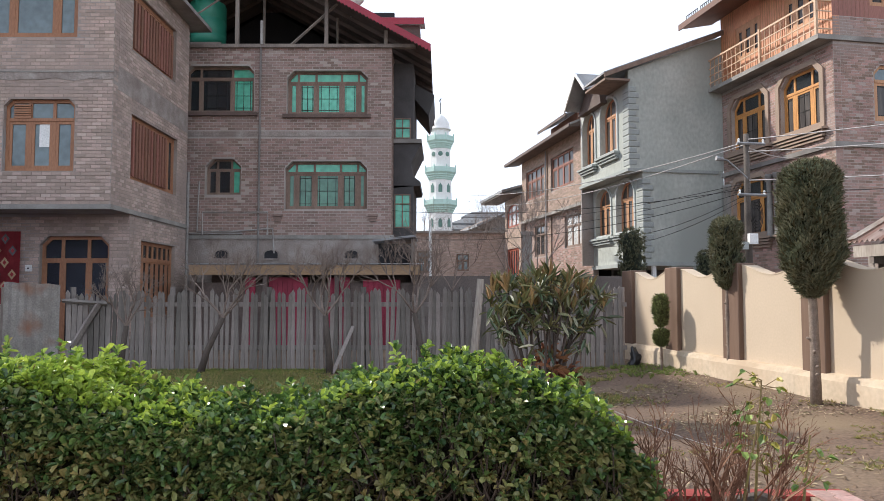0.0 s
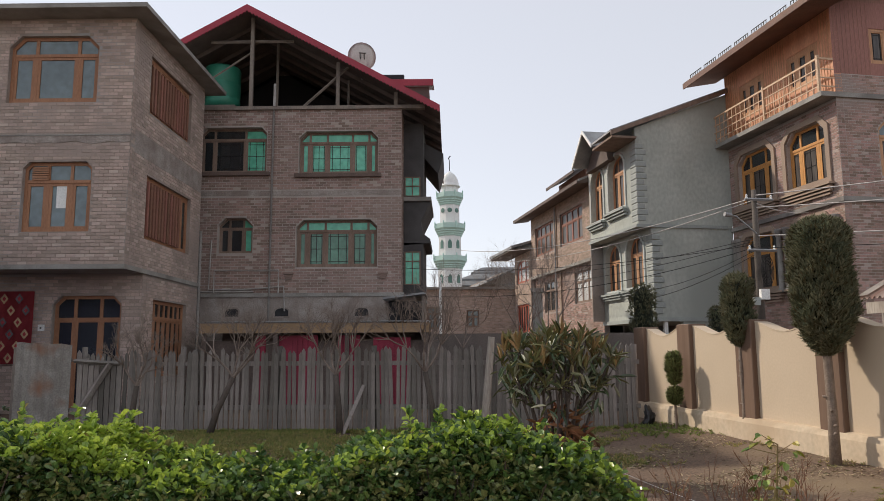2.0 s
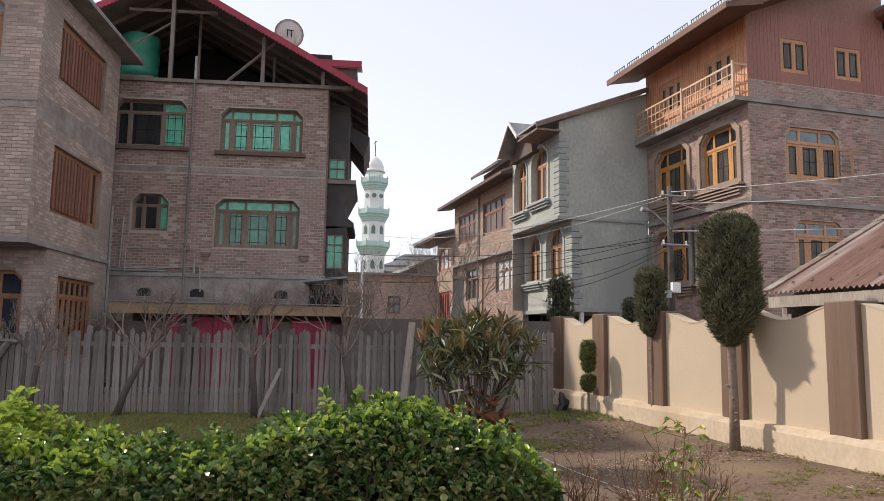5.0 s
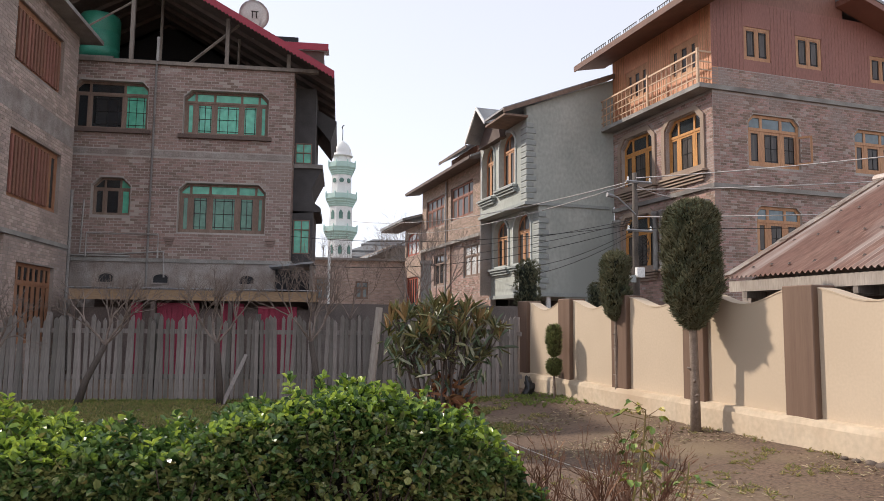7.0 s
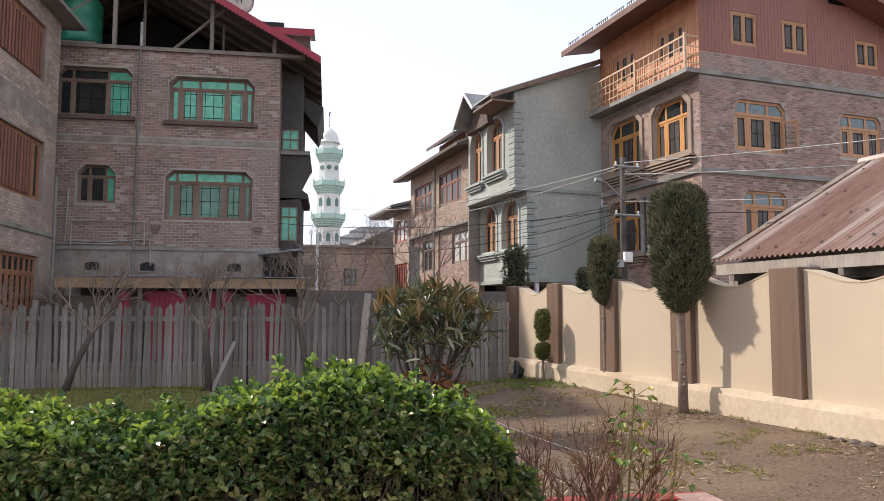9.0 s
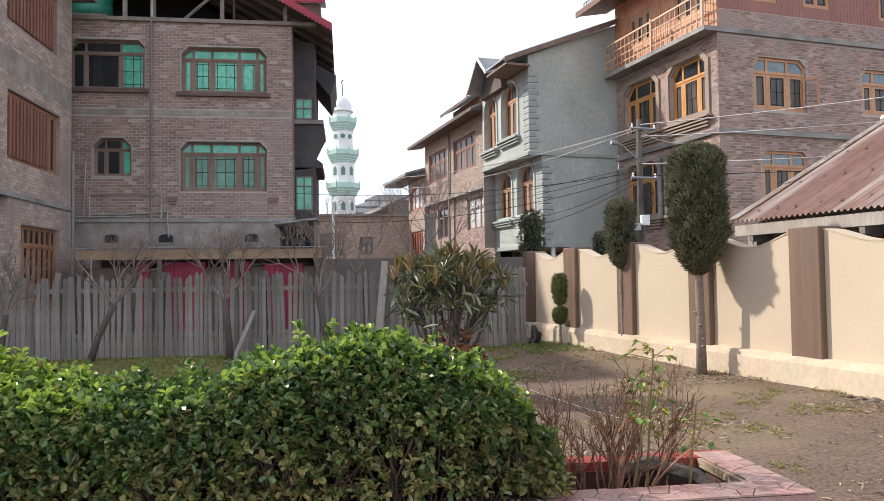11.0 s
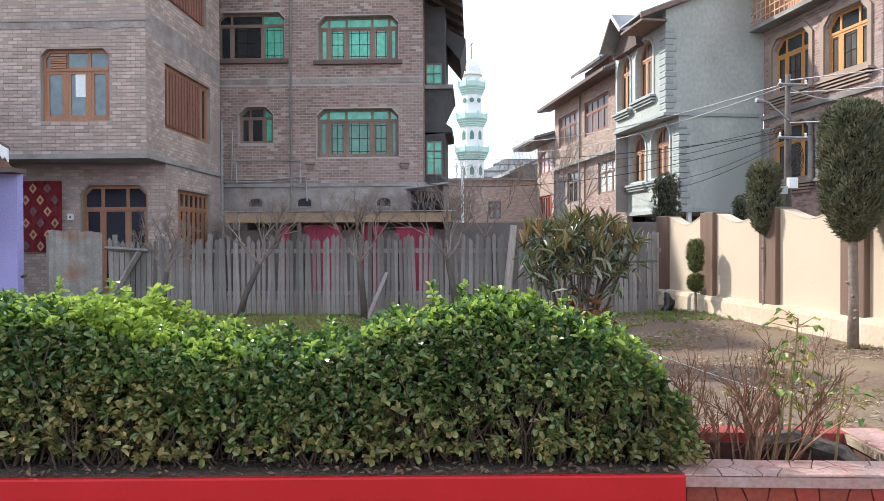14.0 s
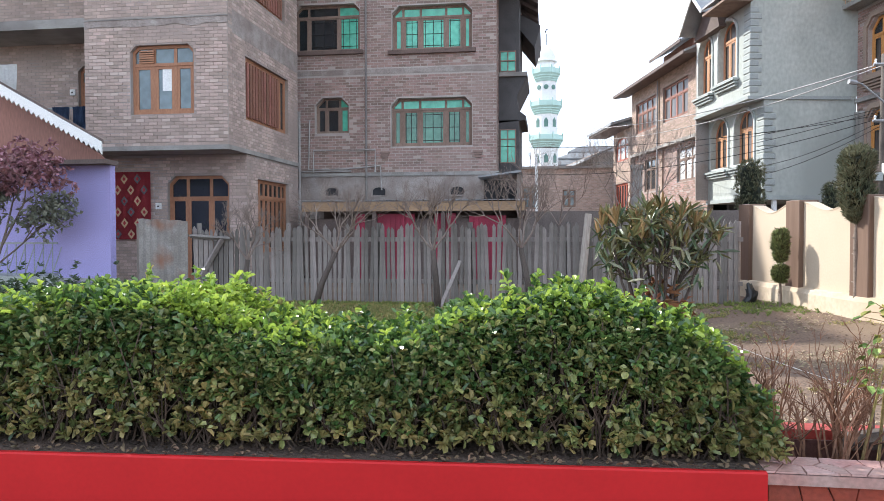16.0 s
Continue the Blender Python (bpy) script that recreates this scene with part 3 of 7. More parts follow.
    part("inner_room", boxes((-15.9, -8.92, 20.2, 20.22, 0.1, 3.6)), PAINTED_SHADE, root, "near-black sheet painted as an unlit room")
    part("inner_room", boxes((-18.9, -12.4, 20.4, 20.42, 3.8, 10.2)), PAINTED_SHADE, root, "near-black sheet painted as an unlit room")
    window(root, F, w1, (0.34, 0.68), 0.5, WOOD_BROWN, GLASS_BLUE, 0.12, 0.08, sash=0.075)
    window(root, F, w2, (0.28, 0.75), 0.5, WOOD_BROWN, GLASS_BLUE, 0.12, 0.085, sash=0.07)
    window(root, Matrix.Translation((0, 19.15, 0)), d0, (0.3, 0.68), 0.62, WOOD_BROWN, GLASS_DARK, 0.12, 0.085, name="door", label="brown wooden glazed door")
    window(root, Matrix.Translation((0, 19.6, 0)), p1, (0.5,), 0.5, WOOD_BROWN, GLASS_BLUE, 0.12, 0.08)
    for o in (s1, s2, s0):
        window(root, S, o, tuple((i + 1) / 7 for i in range(6)), None if o is not s0 else 0.5, WOOD_BROWN, GLASS_DARK, 0.10, 0.1)
    return root


build_corner_house()


# ---- large brick house with green glass and a red-edged gable ----
def build_gable_house():
    root = thing("gable_house", Matrix.Translation((-5, 27, 0)), "tall brown brick house with green window glass and red gable edge", "house")
    F = Matrix.Translation((0, 24.0, 0))
    w0, w1 = (-8.6, -6.3, 7.62, 9.2, "cut", 0.2), (-5.2, -2.5, 7.55, 9.04, "cut", 0.24)
    w3, w2 = (-7.88, -6.7, 4.85, 6.06, "cut", 0.26), (-5.24, -2.5, 4.36, 5.97, "cut", 0.24)
    face(root, F, -9.6, -1.7, 3.5, 9.8, (w0, w1, w2, w3), wall_mat=MORTAR_PALE, bricks=BRICK_DARK, bands=((6.78, 6.98),), seed=13)
    face(root, F, -9.6, -1.7, 0, 3.38, (), wall_mat=SMEAR, label="rough cement-smeared lower wall")
    part("plinth_band", boxes((-9.6, -1.62, 23.95, 24.2, 3.38, 3.5)), CONCRETE, root)
    part("string_course", boxes((-9.6, -1.69, 23.985, 24.0, 6.8, 6.97)), SMEAR, root)
    corner_strip(root, pose(-1.7, 0, 0, 0, 0, 90), 24.006, 24.245, 3.5, 9.8, BRICK_DARK, 17)
    face(root, pose(-1.7, 0, 0, 0, 0, 90), 24.25, 34, 0, 9.8, (), bricks=BRICK_DARK, seed=15)
    part("back_wall", boxes((-12, -1.95, 33.75, 34, 0, 9.8), (-12.2, -12, 24, 34, 0, 9.8)), MORTAR, root)
    part("attic_floor", boxes((-12, -1.95, 24.25, 33.75, 9.5, 9.7)), CONCRETE, root)
    # sheet coloured as room shade behind the green windows
    part("inner_room", boxes((-9.5, -1.96, 25.2, 25.22, 0.1, 9.4)), PAINTED_SHADE, root, "near-black sheet painted as an unlit room")
    window(root, F, w0, (0.2, 0.66), 0.38, WOOD_OLD, GLASS_GREEN, 0.21, 0.075, (1, 2), panes=(GLASS_DARK, GLASS_DARK, GLASS_GREEN), sill=0.12)
    window(root, F, w1, (0.13, 0.35, 0.67, 0.88), 0.36, WOOD_OLD, GLASS_GREEN, 0.21, 0.075, (1, 2, 3), sill=0.12, sash=0.055)
    window(root, F, w2, (0.13, 0.35, 0.67, 0.88), 0.36, WOOD_OLD, GLASS_GREEN_DULL, 0.21, 0.075, (1, 2, 3), top_glass=GLASS_GREEN, sash=0.06)
    window(root, F, w3, (0.3, 0.7), 0.34, WOOD_OLD, GLASS_DARK, 0.21, 0.06, panes=(GLASS_DARK, GLASS_DARK, GLASS_GREEN))
    # roof
    prof = [(-12.6, 10.18), (-6.95, 13.32), (-0.38, 9.68)]
    for (xa, za), (xb, zb) in zip(prof, prof[1:]):
        bm = bmesh.new()
        prism(bm, [(xa, za - 0.03), (xb, zb - 0.03), (xb, zb), (xa, za)], 23.4, 34.6)
        part("roof", bm, RED_ROOF, root, "red painted tin roof")
        bm = bmesh.new()
        prism(bm, [(xa, za - 0.09), (xb, zb - 0.09), (xb, zb - 0.035), (xa, za - 0.035)], 23.42, 34.5)
        part("soffit", bm, SOFFIT, root, "dark boarded underside")
        for k in range(9):
            y = 24.6 + k * 1.1
            bm = bmesh.new()
            prism(bm, [(xa, za - 0.24), (xb, zb - 0.24), (xb, zb - 0.092), (xa, za - 0.092)], y, y + 0.08)
            part("rafter", bm, SOFFIT, root)
    bm = bmesh.new()
    for (xa, za), (xb, zb) in zip(prof, prof[1:]):
        n = int(math.hypot(xb - xa, zb - za) / 0.13)
        low = []
        for i in range(n + 1):
            for dx, dz in ((0, -0.17), (0.5, -0.235)):
                t = min(1, (i + dx) / n)
                low.append((xa + (xb - xa) * t, za + (zb - za) * t + dz))
        for p, q in zip(low, low[1:]):
            if q[0] - p[0] > 1e-4:
                t0, t1 = (p[0] - xa) / (xb - xa), (q[0] - xa) / (xb - xa)
                prism(bm, [p, q, (q[0], za + (zb - za) * t1 + 0.04), (p[0], za + (zb - za) * t0 + 0.04)], 23.355, 23.395)
    bmesh.ops.remove_doubles(bm, verts=bm.verts, dist=0.0008)
    part("bargeboard", bm, RED_ROOF, root, "scalloped red bargeboard")
    part("wall_plate", boxes((-9.7, -0.9, 23.9, 24.1, 9.8, 9.92)), TIMBER, root, "raw timber wall plate")
    for x, z in ((-6.9, 13.15), (-3.9, 11.5), (-1.9, 10.4)):
        part("truss_post", boxes((x - 0.06, x + 0.06, 23.95, 24.07, 9.92, z)), TIMBER, root)
    for p, q, w in (((-5.1, 24.1, 9.95), (-3.3, 24.1, 11.6), 0.07), ((-8.4, 24.15, 12.35), (-5.5, 24.15, 12.35), 0.08), ((-6.3, 25.2, 9.8), (-6.3, 25.2, 12.8), 0.07), ((-3.7, 25.2, 9.8), (-3.7, 25.2, 11.3), 0.06), ((-9.0, 24.05, 10.5), (-6.95, 24.05, 11.9), 0.05)):
        bm = bmesh.new()
        beam(bm, p, q, w)
        part("brace", bm, TIMBER, root)
    # added closing wall, near-black to imitate the unlit depth of the attic
    part("attic_wall", boxes((-11.9, -1.95, 29.0, 29.2, 9.7, 13.0)), PAINTED_SHADE, root, "added near-black wall painted as attic shade")
    # bays on the lane side
    def bay(z0, z1, wz0, wz1):
        part("bay_wall", boxes((-1.7, -1.62, 25.0, 25.06, z0, z1), (-1.14, -1.0, 25.0, 25.06, z0, z1), (-1.62, -1.14, 25.0, 25.06, z0, wz0), (-1.62, -1.14, 25.0, 25.06, wz1, z1), (-1.06, -1.0, 25.06, 28.0, z0, z1), (-1.7, -1.06, 27.94, 28.0, z0, z1)), BAY_DARK, root, "dark timber bay")
        window(root, Matrix.Translation((0, 24.93, 0)), (-1.66, -1.1, wz0, wz1), (0.5,), 0.34, WOOD_OLD, GLASS_GREEN, 0.06, 0.035, sash=0)
    bay(3.5, 5.3, 3.84, 5.0)
    bay(6.92, 9.6, 6.95, 7.66)
    part("bay_slab", boxes((-1.69, -0.72, 24.9, 28.3, 6.78, 6.92)), CONCRETE, root)
    part("bay_slab", boxes((-1.69, -0.98, 24.8, 28.3, 3.36, 3.5)), CONCRETE, root)
    bm = bmesh.new()
    prism(bm, [(-1.69, 5.22), (-0.78, 5.3), (-0.76, 5.44), (-1.0, 5.62), (-1.07, 5.92), (-1.07, 6.1), (-0.74, 6.775), (-1.69, 6.775)], 25.0, 28.1)
    part("canopy", bm, BAY_DARK, root, "dark flared sheet canopy over the bay")
    bm = bmesh.new()
    prism(bm, [(-1.69, 9.5), (-0.5, 8.05), (-0.3, 8.75), (-0.3, 8.82), (-1.69, 9.62)], 26.2, 29.5)
    part("lower_roof", bm, BAY_DARK, root, "dark lower eave over the bay")
    bm = bmesh.new()
    corrugated(bm, -2.4, -0.7, 26.8, 29.5, 11.95, 12.5)
    part("dormer_roof", bm, TIN, root, "corrugated tin dormer roof")
    part("dormer_fascia", boxes((-2.4, -0.68, 26.76, 26.8, 11.68, 11.93)), RED_ROOF, root, "red dormer fascia")
    part("dormer_wall", boxes((-2.3, -0.85, 26.95, 29.4, 9.95, 11.7)), SOFFIT, root)
    # pipes
    for pts, rad in (([(-6.08, 23.93, 2.5), (-6.08, 23.93, 10.1)], 0.035), ([(-8.42, 23.92, 0), (-8.42, 23.92, 5.6)], 0.05), ([(-8.05, 23.93, 5.3), (-8.1, 23.93, 3.62), (-6.9, 23.93, 3.62), (-5.6, 23.93, 3.72), (-5.55, 23.93, 2.9)], 0.028), ([(-8.6, 23.93, 3.55), (-6.6, 23.93, 3.55)], 0.03), ([(-8.9, 23.9, 3.7), (-8.9, 23.9, 6.2)], 0.045), ([(-7.9, 23.85, 3.5), (-7.9, 23.85, 4.25), (-5.75, 23.85, 4.25), (-5.75, 23.85, 3.5)], 0.03), ([(-6.05, 23.9, 9.9), (-6.05, 23.9, 10.7)], 0.05)):
        bm = bmesh.new()
        tube(bm, pts, rad, 8)
        part("pipe", bm, PIPE_GREY if pts[0][0] == -6.08 else PIPE_PALE, root, "grey drain pipe")
    for x in (-5.45, -2.3):
        for k in range(3):
            part("corbel", boxes((x - 0.16 + 0.03 * k, x + 0.16 - 0.03 * k, 23.9 + 0.02 * k, 24.0, 4.12 - 0.08 * k, 4.19 - 0.08 * k)), BRICK_DARK, root)
    for x in (-7.3, -5.65, -3.0):
        o = (x - 0.27, x + 0.27, 2.68, 3.05, "arch", 0.16)
        v = part("vent", ring(outline(o), 0.05, 23.95, 23.992), SMEAR, root, "small arched wall vent")
        # flat near-black plate paints the shade of the recess, no hole is cut
        bm = bmesh.new()
        prism(bm, outline((x - 0.22, x + 0.22, 2.73, 3.0, "arch", 0.13)), 23.975, 23.992)
        part("vent_opening", bm, PAINTED_SHADE, v)
    tank = thing("water_tank", Matrix.Translation((-8.35, 25.4, 9.7)), "green plastic water tank under the gable", "tank")
    bm = bmesh.new()
    lathe(bm, [(0.62, 9.95), (0.64, 10.3), (0.62, 10.33), (0.64, 10.36), (0.64, 10.85), (0.62, 10.88), (0.64, 10.91), (0.64, 11.42), (0.61, 11.49), (0.3, 11.56), (0.16, 11.57), (0.16, 11.66)], 24)
    bmesh.ops.translate(bm, verts=bm.verts, vec=(-8.35, 25.4, 0.35))
    part("body", bm, TANK, tank, smooth=True)
    part("stand", boxes((-9.0, -7.7, 24.8, 26.0, 9.7, 10.3)), TIMBER, tank)
    dish = thing("satellite_dish", Matrix.Translation((-3.2, 24.6, 11.2)), "pale grey satellite dish on the roof slope", "dish")
    bm = bmesh.new()
    n = 20
    rings = [[bm.verts.new((0.5 * k / 4 * math.cos(i * math.tau / n), 0.12 * (k / 4) ** 2 - 0.12, 0.5 * k / 4 * math.sin(i * math.tau / n))) for i in range(n)] for k in range(1, 5)]
    cv = bm.verts.new((0, -0.12, 0))
    for i in range(n):
        bm.faces.new((cv, rings[0][i], rings[0][(i + 1) % n]))
        for a, b in zip(rings, rings[1:]):
            bm.faces.new((a[i], b[i], b[(i + 1) % n], a[(i + 1) % n]))
    bmesh.ops.solidify(bm, geom=bm.faces[:], thickness=0.02)
    dm = Matrix.Translation((-3.12, 24.3, 11.82)) @ Matrix.Rotation(radians(12), 4, "X") @ Matrix.Rotation(radians(15), 4, "Z")
    part("reflector", bm, DISH_GREY, dish, "", dm, True)
    bm = bmesh.new()
    tube(bm, [(-3.12, 24.45, 11.8), (-3.15, 24.6, 11.1)], 0.03, 8)
    part("mast", bm, TIN, dish)
    bm = bmesh.new()
    tube(bm, [(-0.12, -0.15, 0.1), (0.12, -0.15, 0.1)], 0.018, 6)
    tube(bm, [(-0.08, -0.15, 0.1), (-0.08, -0.15, -0.12)], 0.018, 6)
    tube(bm, [(0.06, -0.15, 0.1), (0.06, -0.15, -0.12)], 0.018, 6)
    part("bracket", bm, IRON_BLACK, dish, "dark mounting bracket", dm)
    return root


DISH_GREY = mat("dish_paint", (0.55, 0.55, 0.55), (0.48, 0.48, 0.48), 0.5, 3, 40, 0.05)
build_gable_house()


# ---- grey plastered house with arched windows ----
def raw_quoin():
    bm = boxes((-0.03, 0.42, -0.03, 0.5, 0, 0.20))
    bmesh.ops.bevel(bm, geom=bm.edges[:], offset=0.02, segments=1, affect="EDGES")
    return mesh_of("quoin", bm, TRIM_GREY)


def build_arched_house():
    root = thing("plastered_house", LANE @ Matrix.Translation((13, 27, 0)), "grey cement-plastered house with arched windows", "house")
    side = LANE @ Matrix.Translation((0, 25.45, 0))
    up, low = LANE @ pose(11.95, 0, 0, 0, 0, -90), LANE @ pose(12.48, 0, 0, 0, 0, -90)
    a1, a2 = (-28.1, -26.5, 7.15, 9.45, "arch", 0.7), (-30.05, -28.7, 7.0, 9.35, "arch", 0.65)
    b1, b2 = (-27.8, -26.2, 3.95, 6.08, "arch", 0.7), (-30.0, -28.4, 3.95, 6.03, "arch", 0.7)
    bm = bmesh.new()
    prism(bm, [(11.95, 6.3), (15.85, 6.3), (15.85, 11.6), (11.95, 10.05)], 0, 0.25)
    part("side_wall", bm, PLASTER_GREY, root, "", side)
    part("side_wall", boxes((12.48, 15.85, 0.03, 0.28, 2.77, 6.3)), PLASTER_GREY, root, "", side)
    part("side_wall", boxes((13.6, 15.85, 0.03, 0.28, 0, 2.77)), PLASTER_GREY, root, "", side)
    face(root, up, -30.3, -25.7, 6.3, 9.6, (a1, a2), thick=0.42, wall_mat=PLASTER_GREY)
    face(root, low, -30.3, -25.73, 2.77, 6.18, (b1, b2), thick=0.42, wall_mat=PLASTER_GREY)
    part("floor_slab", boxes((11.85, 15.6, 25.4, 30.35, 6.18, 6.3)), TRIM_GREY, root, "", LANE)
    part("floor_slab", boxes((12.4, 15.8, 25.4, 30.35, 2.62, 2.77)), TRIM_GREY, root, "", LANE)
    part("post", boxes((12.85, 12.99, 25.5, 25.64, 0, 2.62)), WHITE, root, "", LANE)
    # room shade painted on one sheet behind the arches
    part("inner_room", boxes((13.2, 13.22, 25.8, 30.2, 2.8, 9.5)), PAINTED_SHADE, root, "", LANE)
    part("back_wall", boxes((15.6, 15.85, 25.75, 30.35, 0, 9.5), (11.95, 15.85, 30.31, 30.4, 2.8, 9.5)), MORTAR, root, "", LANE)
    for m, os in ((up, (a1, a2)), (low, (b1, b2))):
        for o in os:
            window(root, m, o, (0.35, 0.68), 0.7, WOOD_ORANGE, GLASS_CURTAIN, 0.19, 0.09, (0, 1, 2), sash=0.07)
    bm = bmesh.new()
    prism(bm, [(10.9, 9.82), (16.2, 11.9), (16.2, 11.98), (10.9, 9.9)], 25.3, 27.3)
    part("roof", bm, TIN, root, "", LANE)
    bm = bmesh.new()
    prism(bm, [(11.96, 10.236), (16.2, 11.9), (16.2, 11.98), (11.96, 10.316)], 27.302, 30.4)
    part("roof", bm, TIN, root, "", LANE)
    bm = bmesh.new()
    prism(bm, [(10.9, 9.68), (16.2, 11.76), (16.2, 11.93), (10.9, 9.85)], 25.25, 25.298)
    part("fascia", bm, WOOD_OLD, root, "dark wooden verge board", LANE)
    part("soffit", boxes((10.95, 11.95, 25.3, 27.3, 9.6, 9.68)), WOOD_OLD, root, "", LANE)
    # small gable over the bay
    for sg in (-1, 1):
        bm = bmesh.new()
        gx, gz = -28.55 + (0.95 if sg > 0 else -1.35), 9.98 if sg > 0 else 9.6
        prism(bm, [(-28.55, 10.82), (gx, gz), (gx, gz - 0.08), (-28.55, 10.73)] if sg > 0 else [(-28.55, 10.73), (gx, gz - 0.08), (gx, gz), (-28.55, 10.82)], -0.9, 2.6)
        part("gable_roof", bm, TIN, root, "corrugated tin gable roof", up)
        bm = bmesh.new()
        prism(bm, [(-28.55, 10.85), (gx, gz + 0.02), (gx, gz - 0.14), (-28.55, 10.69)] if sg > 0 else [(-28.55, 10.69), (gx, gz - 0.14), (gx, gz + 0.02), (-28.55, 10.85)], -0.95, -0.905)
        part("gable_board", bm, WHITE, root, "white painted bargeboard", up)
    bm = bmesh.new()
    prism(bm, [(-29.9, 9.3), (-27.4, 9.3), (-27.6, 9.9), (-28.55, 10.6)], -0.3, 0.0)
    part("gable_infill", bm, SOFFIT, root, "brown boarded gable", up)
    # hood mouldings and sills
    for m, os in ((up, (a1, a2)), (low, (b1, b2))):
        for x0, x1, z0, z1, _, c in os:
            o = (x0 - 0.11, x1 + 0.11, z0, z1 + 0.11, "arch", c + 0.07)
            part("moulding", ring(outline(o), 0.1, -0.05, -0.002), TRIM_PALE, root, "pale arched moulding", m)
            for k in range(3):
                part("sill", boxes((x0 - 0.2 + 0.05 * k, x1 + 0.2 - 0.05 * k, -0.24 + 0.06 * k, -0.003, z0 - 0.1 - 0.1 * k, z0 - 0.015 - 0.1 * k)), TRIM_GREY, root, "", m)
    q = raw_quoin()
    for k in range(13):
        w = 0.42 if k % 2 else 0.3
        for m, x, z in ((LANE, 11.95, 6.42), (LANE, 12.48, 2.9)):
            if z + k * 0.235 < (9.3 if x < 12 else 6.0):
                ob = link("quoin", q, root, LANE @ Matrix.Translation((x, 25.45, z + k * 0.235)))
                ob.scale = (w / 0.42, 1, 1)
    return root


build_arched_house()


# ---- tall brick house with a balcony ----
def build_balcony_house():
    root = thing("balcony_house", LANE @ Matrix.Translation((20, 23, 0)), "four-storey red brick house with wooden balcony and boarded top floor", "house")
    lane, side = LANE @ pose(15.85, 0, 0, 0, 0, -90), LANE @ Matrix.Translation((0, 19.4, 0))
    b1, b2 = (-21.95, -20.0, 6.78, 8.85, "cut", 0.35), (-24.85, -22.75, 6.78, 8.85, "cut", 0.35)
    c1, c2 = (-21.95, -20.0, 3.6, 5.7, "cut", 0.35), (-24.85, -22.75, 3.6, 5.7, "cut", 0.35)
    s1, s2 = (17.25, 19.45, 6.9, 8.68, "cut", 0.25), (21.9, 23.9, 7.0, 8.6, "cut", 0.2)
    g1 = (17.5, 19.4, 3.9, 5.56, "cut", 0.2)
    face(root, lane, -25.45, -19.4, 6.2, 9.35, (b1, b2), wall_mat=MORTAR_PALE, bricks=BRICK_RED, seed=21)
    face(root, lane, -25.45, -19.4, 0, 6.05, (c1, c2), bricks=BRICK_RED, seed=22)
    face(root, side, 16.1, 27, 6.2, 9.35, (s1, s2), wall_mat=MORTAR_PALE, bricks=BRICK_RED, seed=23)
    face(root, side, 16.1, 27, 0, 6.05, (g1,), wall_mat=MORTAR_PALE, bricks=BRICK_RED, seed=24)
    face(root, side, 16.1, 27, 9.5, 10.15, (), wall_mat=MORTAR_PALE, bricks=BRICK_RED, seed=25)
    t1, t2, t3 = (17.2, 18.3, 10.55, 11.72), (19.42, 20.55, 10.55, 11.7), (22.8, 23.9, 10.4, 11.4)
    face(root, side, 15.85, 27, 10.15, 12.6, (t1, t2, t3), wall_mat=WOOD_RED)
    u1, u2 = (-21.65, -20.05, 10.2, 11.5), (-24.5, -22.95, 10.2, 11.55)
    face(root, lane, -25.45, -19.4, 9.5, 12.6, (u1, u2), wall_mat=WOOD_ORANGE)
    corner_strip(root, side, 15.856, 16.095, 0, 6.05, BRICK_RED, 26)
    corner_strip(root, side, 15.856, 16.095, 6.2, 9.35, BRICK_RED, 27)
    corner_strip(root, side, 15.856, 16.095, 9.5, 10.15, BRICK_RED, 28)
    part("corner_pier", boxes((15.856, 16.1, 0.003, 0.25, 9.5, 10.15)), MORTAR, root, "", side)
    part("floor_slab", boxes((15.75, 27, 19.3, 25.45, 6.05, 6.2)), CONCRETE, root, "", LANE)
    part("balcony_slab", boxes((15.27, 27, 19.3, 25.75, 9.35, 9.5)), CONCRETE, root, "", LANE)
    # two near-black sheets in place of unlit rooms
    part("inner_room", boxes((16.6, 16.62, 20.1, 25.2, 0.1, 12.4), (16.6, 26.8, 20.1, 20.12, 0.1, 12.4)), PAINTED_SHADE, root, "", LANE)
    part("back_wall", boxes((16, 27, 25.46, 25.6, 0, 13), (27, 27.2, 19.4, 25.6, 0, 13)), MORTAR, root, "", LANE)
    for o in (b1, b2, c1, c2):
        window(root, lane, o, (0.28, 0.72), 0.6, WOOD_YELLOW, GLASS_CURTAIN, 0.14, 0.09, (0, 1, 2), sash=0.075, top_glass=GLASS_DARK)
    for o in (s1, s2, g1):
        window(root, side, o, (0.28, 0.66), 0.5, WOOD_ORANGE, GLASS_CURTAIN, 0.08, 0.1, (0, 1, 2), sash=0.085, top_glass=GLASS_BLUE)
    for o in (t1, t2, t3):
        window(root, side, o, (0.5,), None, WOOD_ORANGE, GLASS_CURTAIN, 0.02, 0.09, (0, 1))
    for o in (u1, u2):
        window(root, lane, o, (0.33, 0.67), None, WOOD_ORANGE, GLASS_CURTAIN, 0.02, 0.17, (0, 1, 2), sash=0.05)
    bm = bmesh.new()
    prism(bm, [(14.45, 12.16), (21.6, 15.1), (21.6, 15.18), (14.45, 12.24)], 18.5, 26.1)
    part("roof", bm, TIN, root, "", LANE)
    bm = bmesh.new()
    prism(bm, [(14.47, 12.02), (15.84, 12.3), (15.84, 12.36), (21.6, 14.85), (21.6, 15.09), (14.47, 12.155)], 18.52, 26.05)
    part("soffit", bm, SOFFIT_BROWN, root, "boarded brown soffit", LANE)
    part("fascia", boxes((14.41, 14.465, 18.5, 26.1, 11.98, 12.2)), SOFFIT_BROWN, root, "", LANE)
    bm = bmesh.new()
